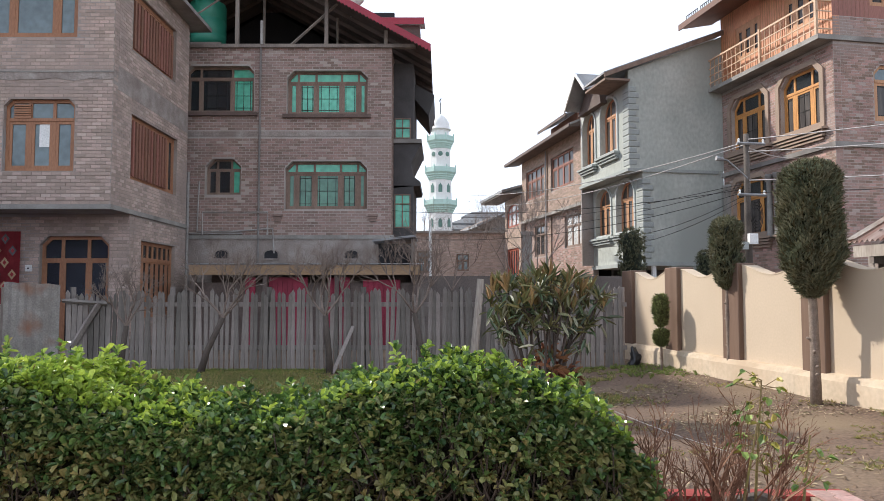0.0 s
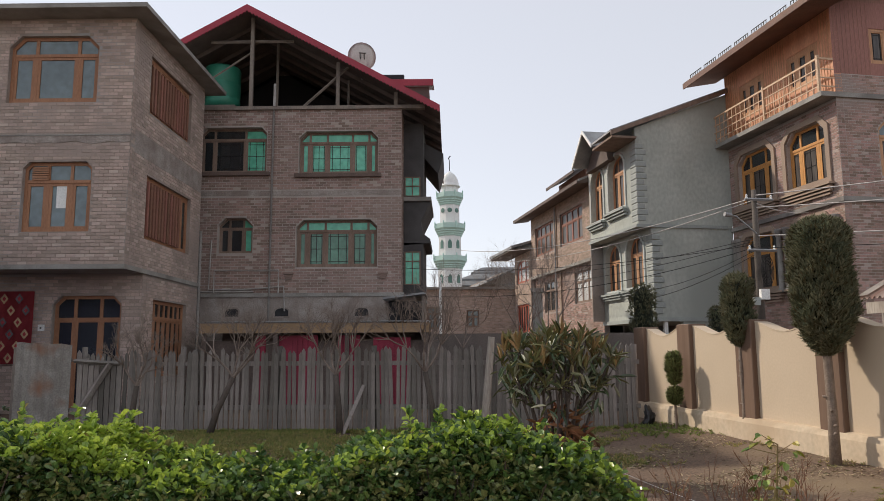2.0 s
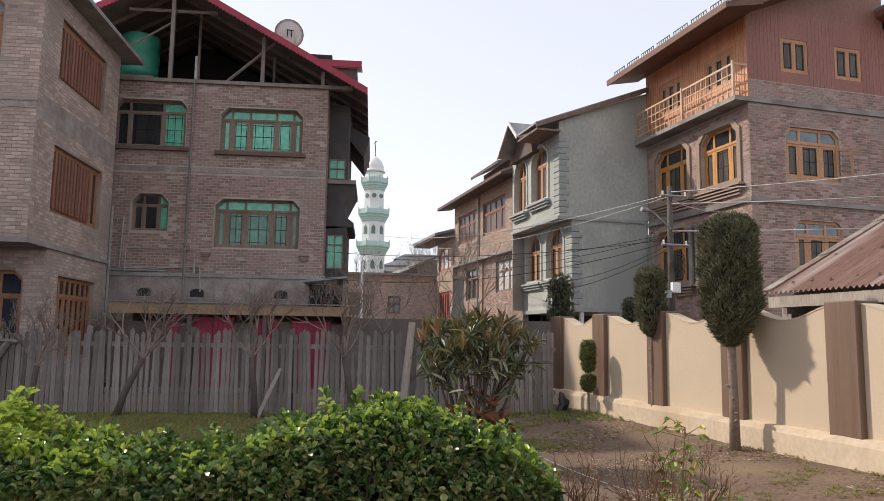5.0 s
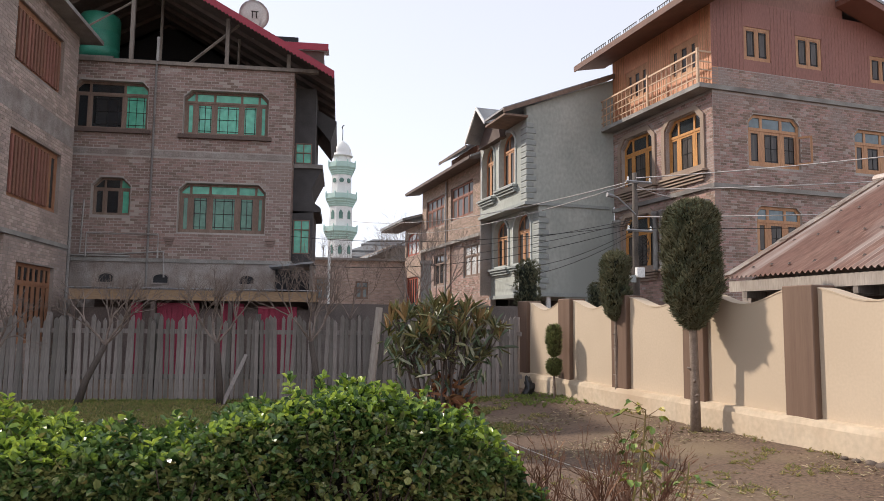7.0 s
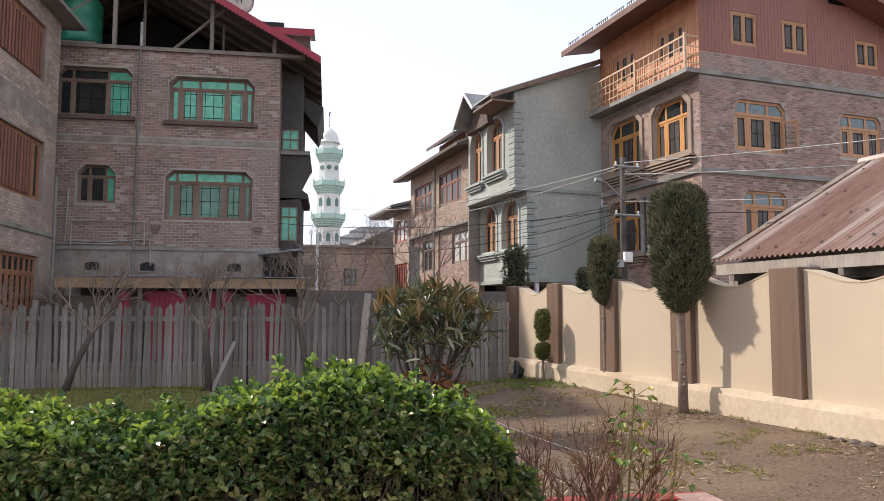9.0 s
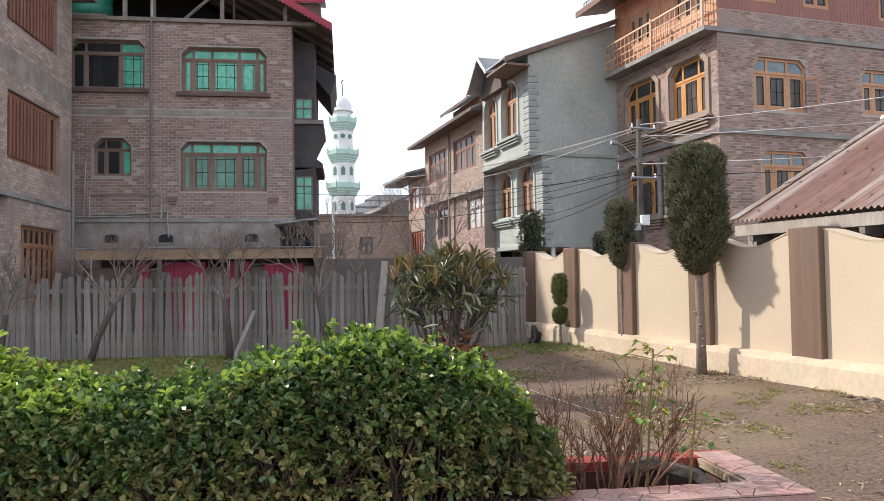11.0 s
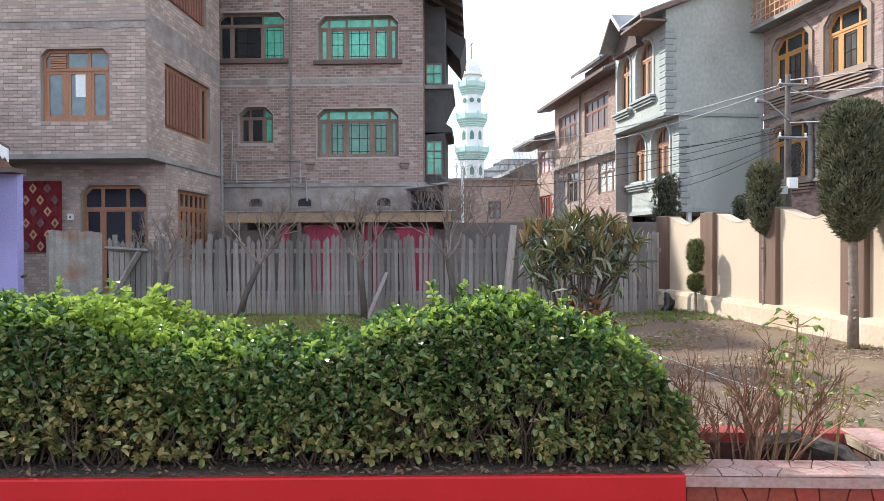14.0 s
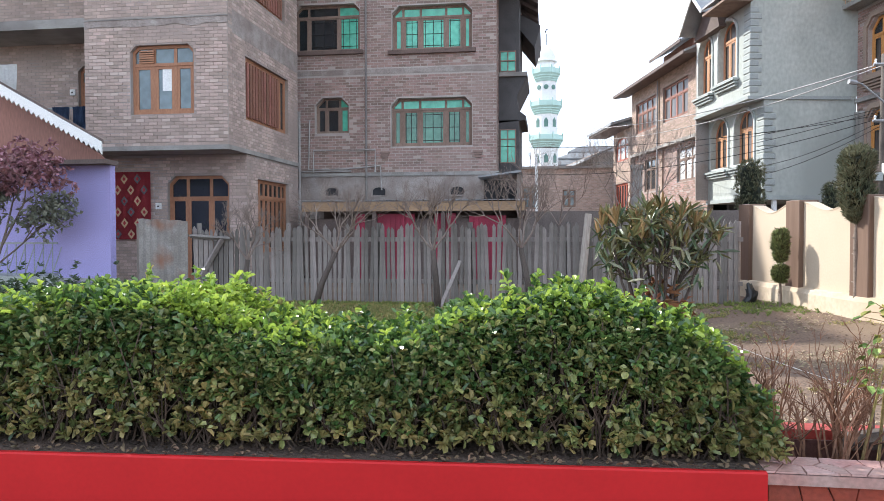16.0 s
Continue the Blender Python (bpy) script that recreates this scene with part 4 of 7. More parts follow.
    prism(bm, [(15.85, 12.6), (21.6, 12.6), (21.6, 14.9), (15.85, 12.5)], 0.004, 0.2)
    part("gable_boarding", bm, WOOD_RED, root, "red-brown vertical boarding", side)
    bm = bmesh.new()
    prism(bm, [(21.3, 13.2), (27.6, 11.2), (27.6, 11.3), (21.3, 13.32)], 18.4, 25.8)
    part("lower_roof", bm, TIN, root, "", LANE)
    bm = bmesh.new()
    prism(bm, [(21.3, 12.98), (27.6, 10.98), (27.6, 11.19), (21.3, 13.19)], 18.42, 19.38)
    part("lower_eave", bm, WOOD_RED, root, "boarded eave", LANE)
    # boarding battens
    for k in range(72):
        x = 15.95 + k * 0.15
        if not any(t[0] - 0.02 < x < t[1] + 0.02 for t in (t1, t2, t3)):
            part("batten", boxes((x - 0.01, x + 0.01, -0.005, 0.002, 10.16, 12.55)), WOOD_RED, root, "", side)
    for k in range(46):
        x = -25.4 + k * 0.13
        if not any(t[0] - 0.02 < x < t[1] + 0.02 for t in (u1, u2)):
            part("batten", boxes((x - 0.014, x + 0.014, -0.014, 0.002, 9.52, 12.3)), WOOD_ORANGE, root, "", lane)
    # snow guards on the eave
    for k in range(7):
        s = 18.7 + k * 1.05
        bm = bmesh.new()
        for z in (12.32, 12.48):
            tube(bm, [(14.62, s, z), (14.62, s + 0.85, z)], 0.016, 5)
        for j in range(7):
            tube(bm, [(14.62, s + 0.02 + j * 0.135, 12.22), (14.62, s + 0.02 + j * 0.135, 12.48)], 0.014, 5)
        part("snow_guard", bm, IRON_BLACK, root, "", LANE)
    # balcony railing
    ys = [19.42 + (25.62 - 19.42) * k / 22 for k in range(23)]
    for k, s in enumerate(ys):
        w = 0.04 if k in (0, 10, 22) else 0.012
        part("baluster", boxes((15.31 - w, 15.31 + w, s - w, s + w, 9.5, 10.58 if w < 0.03 else 10.7)), WOOD_RAIL, root, "", LANE)
    for z in (9.7, 9.98, 10.26, 10.6):
        t = 0.018 if z < 10.5 else 0.032
        part("rail", boxes((15.31 - t * 0.6, 15.31 + t * 0.6, 19.36, 25.68, z - t, z + t)), WOOD_RAIL, root, "", LANE)
        part("rail", boxes((15.35, 15.83, 19.4 - t * 0.6, 19.4 + t * 0.6, z - t, z + t)), WOOD_RAIL, root, "", LANE)
    # brick hoods round the bay windows and stepped sills
    for o in (b1, b2, c1, c2):
        e = (o[0] - 0.2, o[1] + 0.2, o[2] - 0.02, o[3] + 0.2, "cut", o[5] + 0.06)
        part("brick_surround", ring(outline(e), 0.18, -0.07, -0.014), BRICK_TAN, root, "paler brick window surround", lane)
        for k in range(4):
            part("sill", boxes((o[0] - 0.3 + 0.06 * k, o[1] + 0.3 - 0.06 * k, -0.24 + 0.05 * k, -0.016, o[2] - 0.1 - 0.1 * k, o[2] - 0.03 - 0.1 * k)), BRICK_TAN, root, "", lane)
    for k in range(5):
        bm = bmesh.new()
        x = 15.75
        lathe(bm, [(0.14, 3.5), (0.14, 3.6), (0.1, 3.65), (0.09, 5.5), (0.14, 5.6), (0.14, 5.7)], 10)
        bmesh.ops.translate(bm, verts=bm.verts, vec=(x, (19.75, 22.15, 22.55, 25.0, 25.2)[k], 0))
        part("column", bm, CONCRETE, root, "slim grey column", LANE, True)
    # an open casement
    bm = ring([(0, 7.06), (0.5, 7.06), (0.5, 8.05), (0, 8.05)], 0.07, -0.02, 0.02)
    part("open_casement", bm, WOOD_ORANGE, root, "casement standing open", LANE @ pose(19.3, 19.42, 0, 0, 0, -50))
    return root


WOOD_RAIL = mat("pale_railing_wood", (0.60, 0.41, 0.27), (0.52, 0.35, 0.22), 0.55, 4, 50, 0.2)
build_balcony_house()


# ---- plants: helpers ----
def leaf_cloud(roots, dirs, length, width, seed, fold=0.25, curl=0.15, blunt=False):
    """Leaves of two folded halves, from roots along dirs (arrays n x 3)."""
    r = np.random.default_rng(seed)
    n = len(roots)
    d = dirs / np.linalg.norm(dirs, axis=1, keepdims=True)
    ref = r.normal(size=(n, 3)) * 0.35 + np.array([0, 0, 1.0])
    side = np.cross(d, ref)
    side /= np.linalg.norm(side, axis=1, keepdims=True) + 1e-9
    up = np.cross(side, d)
    ln = (length * r.uniform(0.65, 1.25, n))[:, None]
    wd = (width * r.uniform(0.7, 1.2, n))[:, None]
    lift = up * wd * fold
    tip = roots + d * ln - up * ln * curl
    s0, s1 = (0.38, 0.84) if blunt else (0.3, 0.72)
    v = np.stack([roots, roots + d * ln * s0 + side * wd * 0.42 + lift, roots + d * ln * s1 + side * wd * 0.44 + lift * 0.8 - up * ln * curl * 0.4, tip,
                  roots + d * ln * s1 - side * wd * 0.44 + lift * 0.8 - up * ln * curl * 0.4, roots + d * ln * s0 - side * wd * 0.42 + lift], axis=1).reshape(-1, 3)
    i = np.arange(n)[:, None] * 6
    f = np.concatenate([i + np.array([0, 1, 2, 3]), i + np.array([0, 3, 4, 5])], axis=1).reshape(-1, 4)
    return v, f


def rosettes(points, axes, per, length, width, seed, spread=(0.5, 1.2)):
    """Whorls of leaves: roots and directions."""
    r = np.random.default_rng(seed)
    n = len(points)
    a = axes / np.linalg.norm(axes, axis=1, keepdims=True)
    ref = np.tile(np.array([0.31, 0.92, 0.23]), (n, 1))
    u = np.cross(a, ref)
    u /= np.linalg.norm(u, axis=1, keepdims=True)
    w = np.cross(a, u)
    roots, dirs = [], []
    for k in range(per):
        th = (k / per * math.tau + r.uniform(-0.5, 0.5, n))[:, None]
        tilt = r.uniform(spread[0], spread[1], n)[:, None]
        dirs.append(a * np.cos(tilt) + (u * np.cos(th) + w * np.sin(th)) * np.sin(tilt))
        roots.append(points - a * (0.5 * length * r.uniform(0, 1, n))[:, None])
    return np.concatenate(roots), np.concatenate(dirs)


def grow(bm, p, d, length, radius, depth, r, bend=0.25, kids=(2, 3), spread=0.6, shrink=0.72, up=0.15, tips=None, n=5):
    """A branching limb."""
    pts, rad = [p.copy()], [radius]
    q, e = p.copy(), d.normalized()
    for k in range(3):
        e = (e + Vector((r.uniform(-1, 1), r.uniform(-1, 1), r.uniform(-1, 1) + up)) * bend * 0.5).normalized()
        q = q + e * length / 3
        pts.append(q.copy())
        rad.append(radius * (1 - 0.13 * (k + 1)))
    tube(bm, pts, rad, n if radius > 0.012 else 3, False)
    if depth <= 0:
        if tips is not None:
            tips.append((q.copy(), e.copy()))
        return
    for _ in range(r.randint(*kids)):
        e2 = (e + Vector((r.uniform(-1, 1), r.uniform(-1, 1), r.uniform(-0.6, 1))) * spread).normalized()
        grow(bm, pts[r.choice((2, 3, 3))], e2, length * shrink * r.uniform(0.75, 1.15), radius * 0.6, depth - 1, r, bend, kids, spread, shrink, up, tips, n)


# ---- kerb, hedge, planter ----
KX0, KX1 = -5.2, 0.96


def kerb_front(x):
    return 3.405 + 0.055 * x


def build_kerb():
    m = Matrix.Identity(4)
    root = thing("hedge_bed", Matrix.Translation((-2, 3.9, 0)), "raised hedge bed with glossy red painted kerb", "planter bed", kind="structure")
    n = 12
    bm = bmesh.new()
    prev = None
    for i in range(n + 1):
        x = KX0 + (KX1 - KX0) * i / n
        y = kerb_front(x)
        rg = [bm.verts.new(q) for q in ((x, y, -0.05), (x, y, 0.412), (x, y + 0.008, 0.42), (x, y + 0.034, 0.42), (x, y + 0.034, -0.05))]
        if prev:
            for k in range(4):
                bm.faces.new((prev[k], rg[k], rg[k + 1], prev[k + 1]))
        else:
            bm.faces.new(rg)
        prev = rg
    bm.faces.new(prev[::-1])
    part("kerb", bm, RED_KERB, root, "red painted kerb")
    part("kerb", boxes((KX0, KX1, 4.62, 4.74, -0.05, 0.40)), RED_KERB, root, "red painted kerb")
    bm = bmesh.new()
    nx, ny = 60, 8
    vs = [[bm.verts.new((KX0 + (KX1 - KX0) * i / nx, kerb_front(KX0 + (KX1 - KX0) * i / nx) + 0.034 + (4.6 - 3.434) * j / ny, 0.418 + 0.016 * noise.noise((i * 0.7, j * 1.1, 2.0)) * (1 if j else 0))) for j in range(ny + 1)] for i in range(nx + 1)]
    for i in range(nx):
        for j in range(ny):
            bm.faces.new((vs[i][j], vs[i + 1][j], vs[i + 1][j + 1], vs[i][j + 1]))
    part("bed_soil", bm, SOIL_DARK, root, "dark soil with fallen leaves")
    return root


SOIL_DARK = mat("dark_bed_soil", (0.085, 0.056, 0.04), (0.055, 0.038, 0.028), 0.97, 4, 40, 0.8, dist=0.03)
build_kerb()

HX = [-5.3, -4.4, -3.6, -3.2, -2.5, -2.0, -1.6, -1.25, -0.95, -0.75, -0.48, -0.1, 0.16, 0.5, 0.78, 0.93, 1.03, 1.09]
HZ = [0.95, 1.0, 1.02, 1.13, 1.2, 1.2, 1.06, 0.985, 0.96, 0.985, 1.1, 1.18, 1.2, 1.12, 1.0, 0.85, 0.66, 0.45]


def hedge_top(x):
    return float(np.interp(x, HX, HZ)) + 0.012 * math.sin(x * 9.0) + 0.01 * math.sin(x * 23.0 + 1)


def build_hedge():
    root = thing("hedge", Matrix.Translation((-1.8, 4.0, 0.42)), "clipped evergreen hedge with glossy green leaves in two mounds", "hedge")
    r = np.random.default_rng(11)
    pts, nor = [], []
    zb = 0.46

    def surface(x, th, inset=0.0):
        # th from 0 (front foot) over the top (0.5) to 1 (back foot)
        zt = hedge_top(x)
        front = kerb_front(x) + 0.13
        c = (front + 4.52) / 2
        h = (4.52 - front) / 2 - inset
        a = math.pi * th
        e = 0.55
        yy = c - h * math.copysign(abs(math.cos(a)) ** e, math.cos(a))
        zz = zb + (zt - inset - zb) * abs(math.sin(a)) ** e
        return Vector((x, yy, zz))

    while len(pts) < 12000:
        x = r.uniform(KX0 + 0.1, 1.07)
        if r.uniform() < 0.58:
            th = math.asin(r.uniform(0.02, 0.985) ** (1 / 0.55)) / math.pi
        else:
            th = r.uniform(0.16, 0.9)
        p = surface(x, th)
        low = min(1.0, max(0.0, (hedge_top(x) - 0.12 - p.z) / 0.3))
        if r.uniform() < 0.34 * low:
            continue
        if noise.noise((x * 15, p.y * 9, p.z * 15)) + 0.12 * noise.noise((x * 4, p.y * 3, p.z * 5 + 3)) < -0.4 + 0.28 * low:
            continue
        q = surface(x, min(th + 0.01, 0.999)) - surface(x, max(th - 0.01, 0.001))
        nrm = Vector((0.0, -q.z, q.y)).normalized()
        nrm.x += (hedge_top(x - 0.05) - hedge_top(x + 0.05)) / 0.1 * 0.5
        if nrm.z < -0.2:
            nrm = -nrm
        j = r.uniform(-0.10 - 0.08 * low, 0.025) + 0.03 * noise.noise((x * 4, p.y * 4, p.z * 4))
        pts.append(tuple(p + nrm * j))
        nor.append((nrm.x * 0.6 + r.normal() * 0.45, nrm.y * 0.6 + r.normal() * 0.45, nrm.z * 0.6 + 0.55 + r.normal() * 0.4))
    # upright young sprigs along the top
    for k in range(95):
        x = r.uniform(KX0 + 0.2, 0.9)
        p = surface(x, r.uniform(0.2, 0.7))
        lean = (r.normal() * 0.2, r.normal() * 0.2)
        tall = r.uniform(0.04, 0.13)
        for h in np.arange(0.0, tall, 0.03):
            pts.append((p.x + lean[0] * h, p.y + lean[1] * h, p.z + h))
            nor.append((lean[0], lean[1], 1.0))
    pts, nor = np.array(pts), np.array(nor)
    roots, dirs = rosettes(pts, nor, 5, 0.07, 0.03, 12, (0.3, 1.45))
    v, f = leaf_cloud(roots, dirs, 0.05, 0.033, 13, 0.25, 0.15, True)
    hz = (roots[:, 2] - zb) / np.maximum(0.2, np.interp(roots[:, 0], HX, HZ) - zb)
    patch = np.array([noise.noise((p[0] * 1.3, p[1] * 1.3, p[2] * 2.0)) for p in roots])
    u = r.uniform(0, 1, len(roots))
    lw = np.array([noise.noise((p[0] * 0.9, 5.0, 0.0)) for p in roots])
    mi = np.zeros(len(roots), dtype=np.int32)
    # yellow-green on top, more at left: young growth plus sunlight painted in
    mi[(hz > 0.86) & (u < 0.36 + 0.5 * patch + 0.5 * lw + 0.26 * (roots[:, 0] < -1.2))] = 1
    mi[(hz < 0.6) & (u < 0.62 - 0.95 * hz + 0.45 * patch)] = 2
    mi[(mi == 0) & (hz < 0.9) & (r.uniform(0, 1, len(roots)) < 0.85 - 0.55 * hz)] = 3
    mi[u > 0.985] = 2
    ob = link("leaves", raw_mesh("leaves", v.tolist(), f.tolist(), [LEAF, LEAF_YOUNG_SUNLIT, LEAF_OLD, LEAF_MID], False, np.repeat(mi, 2)), root)
    ob["kind"] = "stuff"
    # solid near-black core: painted shade behind the leaves, closes the view through
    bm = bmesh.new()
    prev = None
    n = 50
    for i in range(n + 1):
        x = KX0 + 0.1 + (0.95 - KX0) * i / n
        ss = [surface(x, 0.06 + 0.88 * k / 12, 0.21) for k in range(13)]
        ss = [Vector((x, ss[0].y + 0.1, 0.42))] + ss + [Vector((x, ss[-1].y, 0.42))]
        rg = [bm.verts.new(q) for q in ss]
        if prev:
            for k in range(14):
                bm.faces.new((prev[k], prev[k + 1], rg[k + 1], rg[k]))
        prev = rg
    part("inner_growth", bm, HEDGE_SHADE, root, "near-black core painted as shade inside the hedge")
    bm = bmesh.new()
    rr = random.Random(5)
    for i in range(620):
        x = rr.uniform(KX0 + 0.15, 1.0)
        y = kerb_front(x) + rr.uniform(0.17, 0.36 if i % 3 else 0.7)
        zt = rr.uniform(0.6, max(0.65, hedge_top(x) - 0.12))
        top = Vector((x + rr.uniform(-0.2, 0.2), y + rr.uniform(-0.08, 0.06), zt))
        mid = Vector(((x + top.x) / 2 + rr.uniform(-0.04, 0.04), (y + top.y) / 2, 0.42 + (zt - 0.42) * 0.45))
        tube(bm, [(x, y, 0.40), mid, top], [0.006, 0.0045, 0.003], 4, False)
        side = mid + Vector((rr.uniform(-0.12, 0.12), rr.uniform(-0.1, 0.02), rr.uniform(0.02, 0.12)))
        tube(bm, [mid, side], [0.0035, 0.002], 3, False)
    ob = part("stem_growth", bm, STEM_DARK, root, "thin bare woody stems")
    ob["kind"] = "stuff"
    # fallen leaves along the kerb
    n = 800
    p = np.stack([r.uniform(KX0, KX1, n), np.zeros(n), np.full(n, 0.427)], axis=1)
    p[:, 1] = 3.405 + 0.055 * p[:, 0] + 0.03 + r.uniform(0, 1, n) ** 1.5 * 0.4
    d = np.stack([r.normal(size=n), r.normal(size=n), r.uniform(0, 0.3, n)], axis=1)
    v, f = leaf_cloud(p, d, 0.034, 0.02, 14, 0.3, -0.2)
    ob = link("fallen_leaves", raw_mesh("fallen_leaves", v.tolist(), f.tolist(), [LEAF_DRY], False))
    tagged(ob, "dry brown fallen leaves on the bed", "leaf litter", kind="stuff")


STEM_DARK = mat("dark_hedge_stem", (0.10, 0.068, 0.048), (0.065, 0.045, 0.033), 0.9, 6, 60, 0.3)
# shade inside the hedge, put into the core's colour
HEDGE_SHADE = mat("painted_hedge_shade", (0.036, 0.03, 0.018), (0.026, 0.022, 0.014), 0.95, 8, 60, 0.6, dist=0.03)
LEAF_DRY = mat("dry_leaf", (0.17, 0.115, 0.065), (0.12, 0.08, 0.045), 0.8, 5, 60, 0.1, vary=0.4)
build_hedge()


def build_planter():
    x0, x1, y0, y1 = 0.975, 2.31, 3.50, 4.40
    root = thing("tiled_planter", Matrix.Translation((1.64, 3.95, 0)), "square planter clad in faded red crazy-paving tiles", "planter")
    part("body", boxes((x0 + 0.015, x1 - 0.015, y0 + 0.015, y0 + 0.2, -0.05, 0.36), (x1 - 0.2, x1 - 0.015, y0 + 0.2, y1 - 0.15, -0.05, 0.36), (x0 + 0.015, x1 - 0.015, y1 - 0.15, y1 - 0.015, -0.05, 0.36), (x0 + 0.015, x0 + 0.1, y0 + 0.2, y1 - 0.15, -0.05, 0.36)), GROUT, root, "dark red masonry body")
    rr = random.Random(3)

    def crazy(a0, a1, b0, b1, place, mt, nx, ny, nm):
        seeds = [(a0 + (a1 - a0) * (i + rr.uniform(0.1, 0.9)) / nx, b0 + (b1 - b0) * (j + rr.uniform(0.1, 0.9)) / ny) for i in range(nx) for j in range(ny)]
        for i, c0 in enumerate(seeds):
            t = [(a0, b0), (a1, b0), (a1, b1), (a0, b1)]
            for j, c1 in enumerate(seeds):
                if i == j or not t:
                    continue
                ux, uy = c1[0] - c0[0], c1[1] - c0[1]
                lim = (c1[0] ** 2 + c1[1] ** 2 - c0[0] ** 2 - c0[1] ** 2) / 2 - 0.0016 * math.hypot(ux, uy)
                out = []
                for k in range(len(t)):
                    p, q = t[k - 1], t[k]
                    dp, dq = p[0] * ux + p[1] * uy - lim, q[0] * ux + q[1] * uy - lim
                    if (dp < 0) != (dq < 0):
                        w = dp / (dp - dq)
                        out.append((p[0] + (q[0] - p[0]) * w, p[1] + (q[1] - p[1]) * w))
                    if dq < 0:
                        out.append(q)
                t = out
            if len(t) < 3:
                continue
            mid = (sum(p[0] for p in t) / len(t), sum(p[1] for p in t) / len(t))
            bm = bmesh.new()
            up = rr.uniform(0, 0.004)
            hi = [bm.verts.new(place((mid[0] + (p[0] - mid[0]) * 0.96, mid[1] + (p[1] - mid[1]) * 0.96), 0.008 + up)) for p in t]
            lo = [bm.verts.new(place(p, 0.002)) for p in t]
            bm.faces.new(hi)
            for k in range(len(t)):
                bm.faces.new((hi[k - 1], hi[k], lo[k], lo[k - 1])[::-1])
            bmesh.ops.recalc_face_normals(bm, faces=bm.faces)
            part(nm, bm, mt, root)

    crazy(x0, x1, 0.0, 0.36, lambda p, h: (p[0], y0 + 0.015 - h, p[1]), RED_TILE, 11, 3, "face_tile")
    crazy(y0, y1, 0.0, 0.36, lambda p, h: (x1 - 0.015 + h, p[0], p[1]), RED_TILE, 6, 3, "face_tile")
    part("rim", boxes((x0 - 0.02, x1 + 0.02, y0 - 0.02, y0 + 0.225, 0.36, 0.408)), PINK_RIM, root, "faded pinkish rim slab")
    part("rim", boxes((x1 - 0.225, x1 + 0.02, y0 + 0.225, y1 - 0.13, 0.36, 0.408)), STONE_TAN, root, "broken tan stone rim")
    part("rim", boxes((x0 - 0.02, x1 + 0.02, y1 - 0.13, y1 + 0.02, 0.36, 0.412)), RED_TILE, root, "red painted rim slab")
    crazy(x0 - 0.015, x1 - 0.2, y0 - 0.015, y0 + 0.22, lambda p, h: (p[0], p[1], 0.41 + h), PINK_RIM, 12, 2, "rim_tile")
    crazy(x1 - 0.2, x1 + 0.015, y0 - 0.015, y1 - 0.03, lambda p, h: (p[0], p[1], 0.41 + h), PINK_RIM, 2, 8, "rim_tile")
    bm = bmesh.new()
    tube(bm, [(1.55, 4.2, 0.37), (1.75, 4.15, 0.41), (1.95, 4.0, 0.37), (2.02, 3.85, 0.28)], [0.05, 0.06, 0.05, 0.035], 7)
    part("root", bm, BARK_DARK, root, "gnarled dead root")
    part("soil", boxes((x0 + 0.1, x1 - 0.2, y0 + 0.2, y1 - 0.15, 0.0, 0.2)), SOIL_DARK, root, "dark sunken soil")
    return root


build_planter()


def build_rose_bush():
    root = thing("rose_bush", Matrix.Translation((1.4, 3.95, 0.2)), "nearly bare thorny rose bush with a few yellow-green leaves", "shrub")
    rr = random.Random(21)
    bm = bmesh.new()
    tips = []
    for i in range(46):
        x, y = 1.36 + rr.gauss(0, 0.17), 3.98 + rr.gauss(0, 0.09)
        d = Vector(((x - 1.36) * 0.9 + rr.uniform(-0.25, 0.25), rr.uniform(-0.25, 0.25), 1.2))
        grow(bm, Vector((x, y, 0.19)), d, rr.uniform(0.24, 0.48), rr.uniform(0.0055, 0.009), 3, rr, 0.44, (2, 4), 0.62, 0.52, 0.22, tips, 4)
    part("cane_growth", bm, CANE, root, "thin reddish brown canes")["kind"] = "stuff"
    bm = bmesh.new()
    lp, ld = [], []
    for base, top, n in (((1.62, 3.95, 0.19), (1.70, 3.98, 1.10), 34), ((1.84, 3.9, 0.19), (1.92, 3.92, 0.82), 14), ((1.5, 3.9, 0.19), (1.62, 3.85, 0.9), 8)):
        a, b = Vector(base), Vector(top)
        tube(bm, [a, a.lerp(b, 0.5) + Vector((rr.uniform(-0.03, 0.03), 0, 0)), b], [0.009, 0.007, 0.004], 6)
        for k in range(n):
            p = a.lerp(b, 1 - 0.42 * rr.random() ** 1.2)
            d = Vector((rr.uniform(-1, 1), rr.uniform(-1, 1), rr.uniform(-0.5, 0.6)))
            e = p + d.normalized() * rr.uniform(0.04, 0.13)
            tube(bm, [p, e], [0.003, 0.002], 3)
            for _ in range(2):
                lp.append(tuple(e))
                ld.append((d.x + rr.uniform(-0.6, 0.6), d.y + rr.uniform(-0.6, 0.6), d.z * 0.4 - 0.3))
    part("shoot_growth", bm, SHOOT, root, "yellowish young shoots")["kind"] = "stuff"
    v, f = leaf_cloud(np.array(lp), np.array(ld), 0.052, 0.036, 22)
    mi = [0 if rr.random() < 0.6 else 1 for _ in lp]
    ob = link("leaves", raw_mesh("leaves", v.tolist(), f.tolist(), [LEAF_ROSE, LEAF_YELLOW], False, np.repeat(mi, 2)), root)
    ob["kind"] = "stuff"


CANE = mat("reddish_cane", (0.25, 0.125, 0.07), (0.14, 0.07, 0.042), 0.8, 6, 60, 0.2)
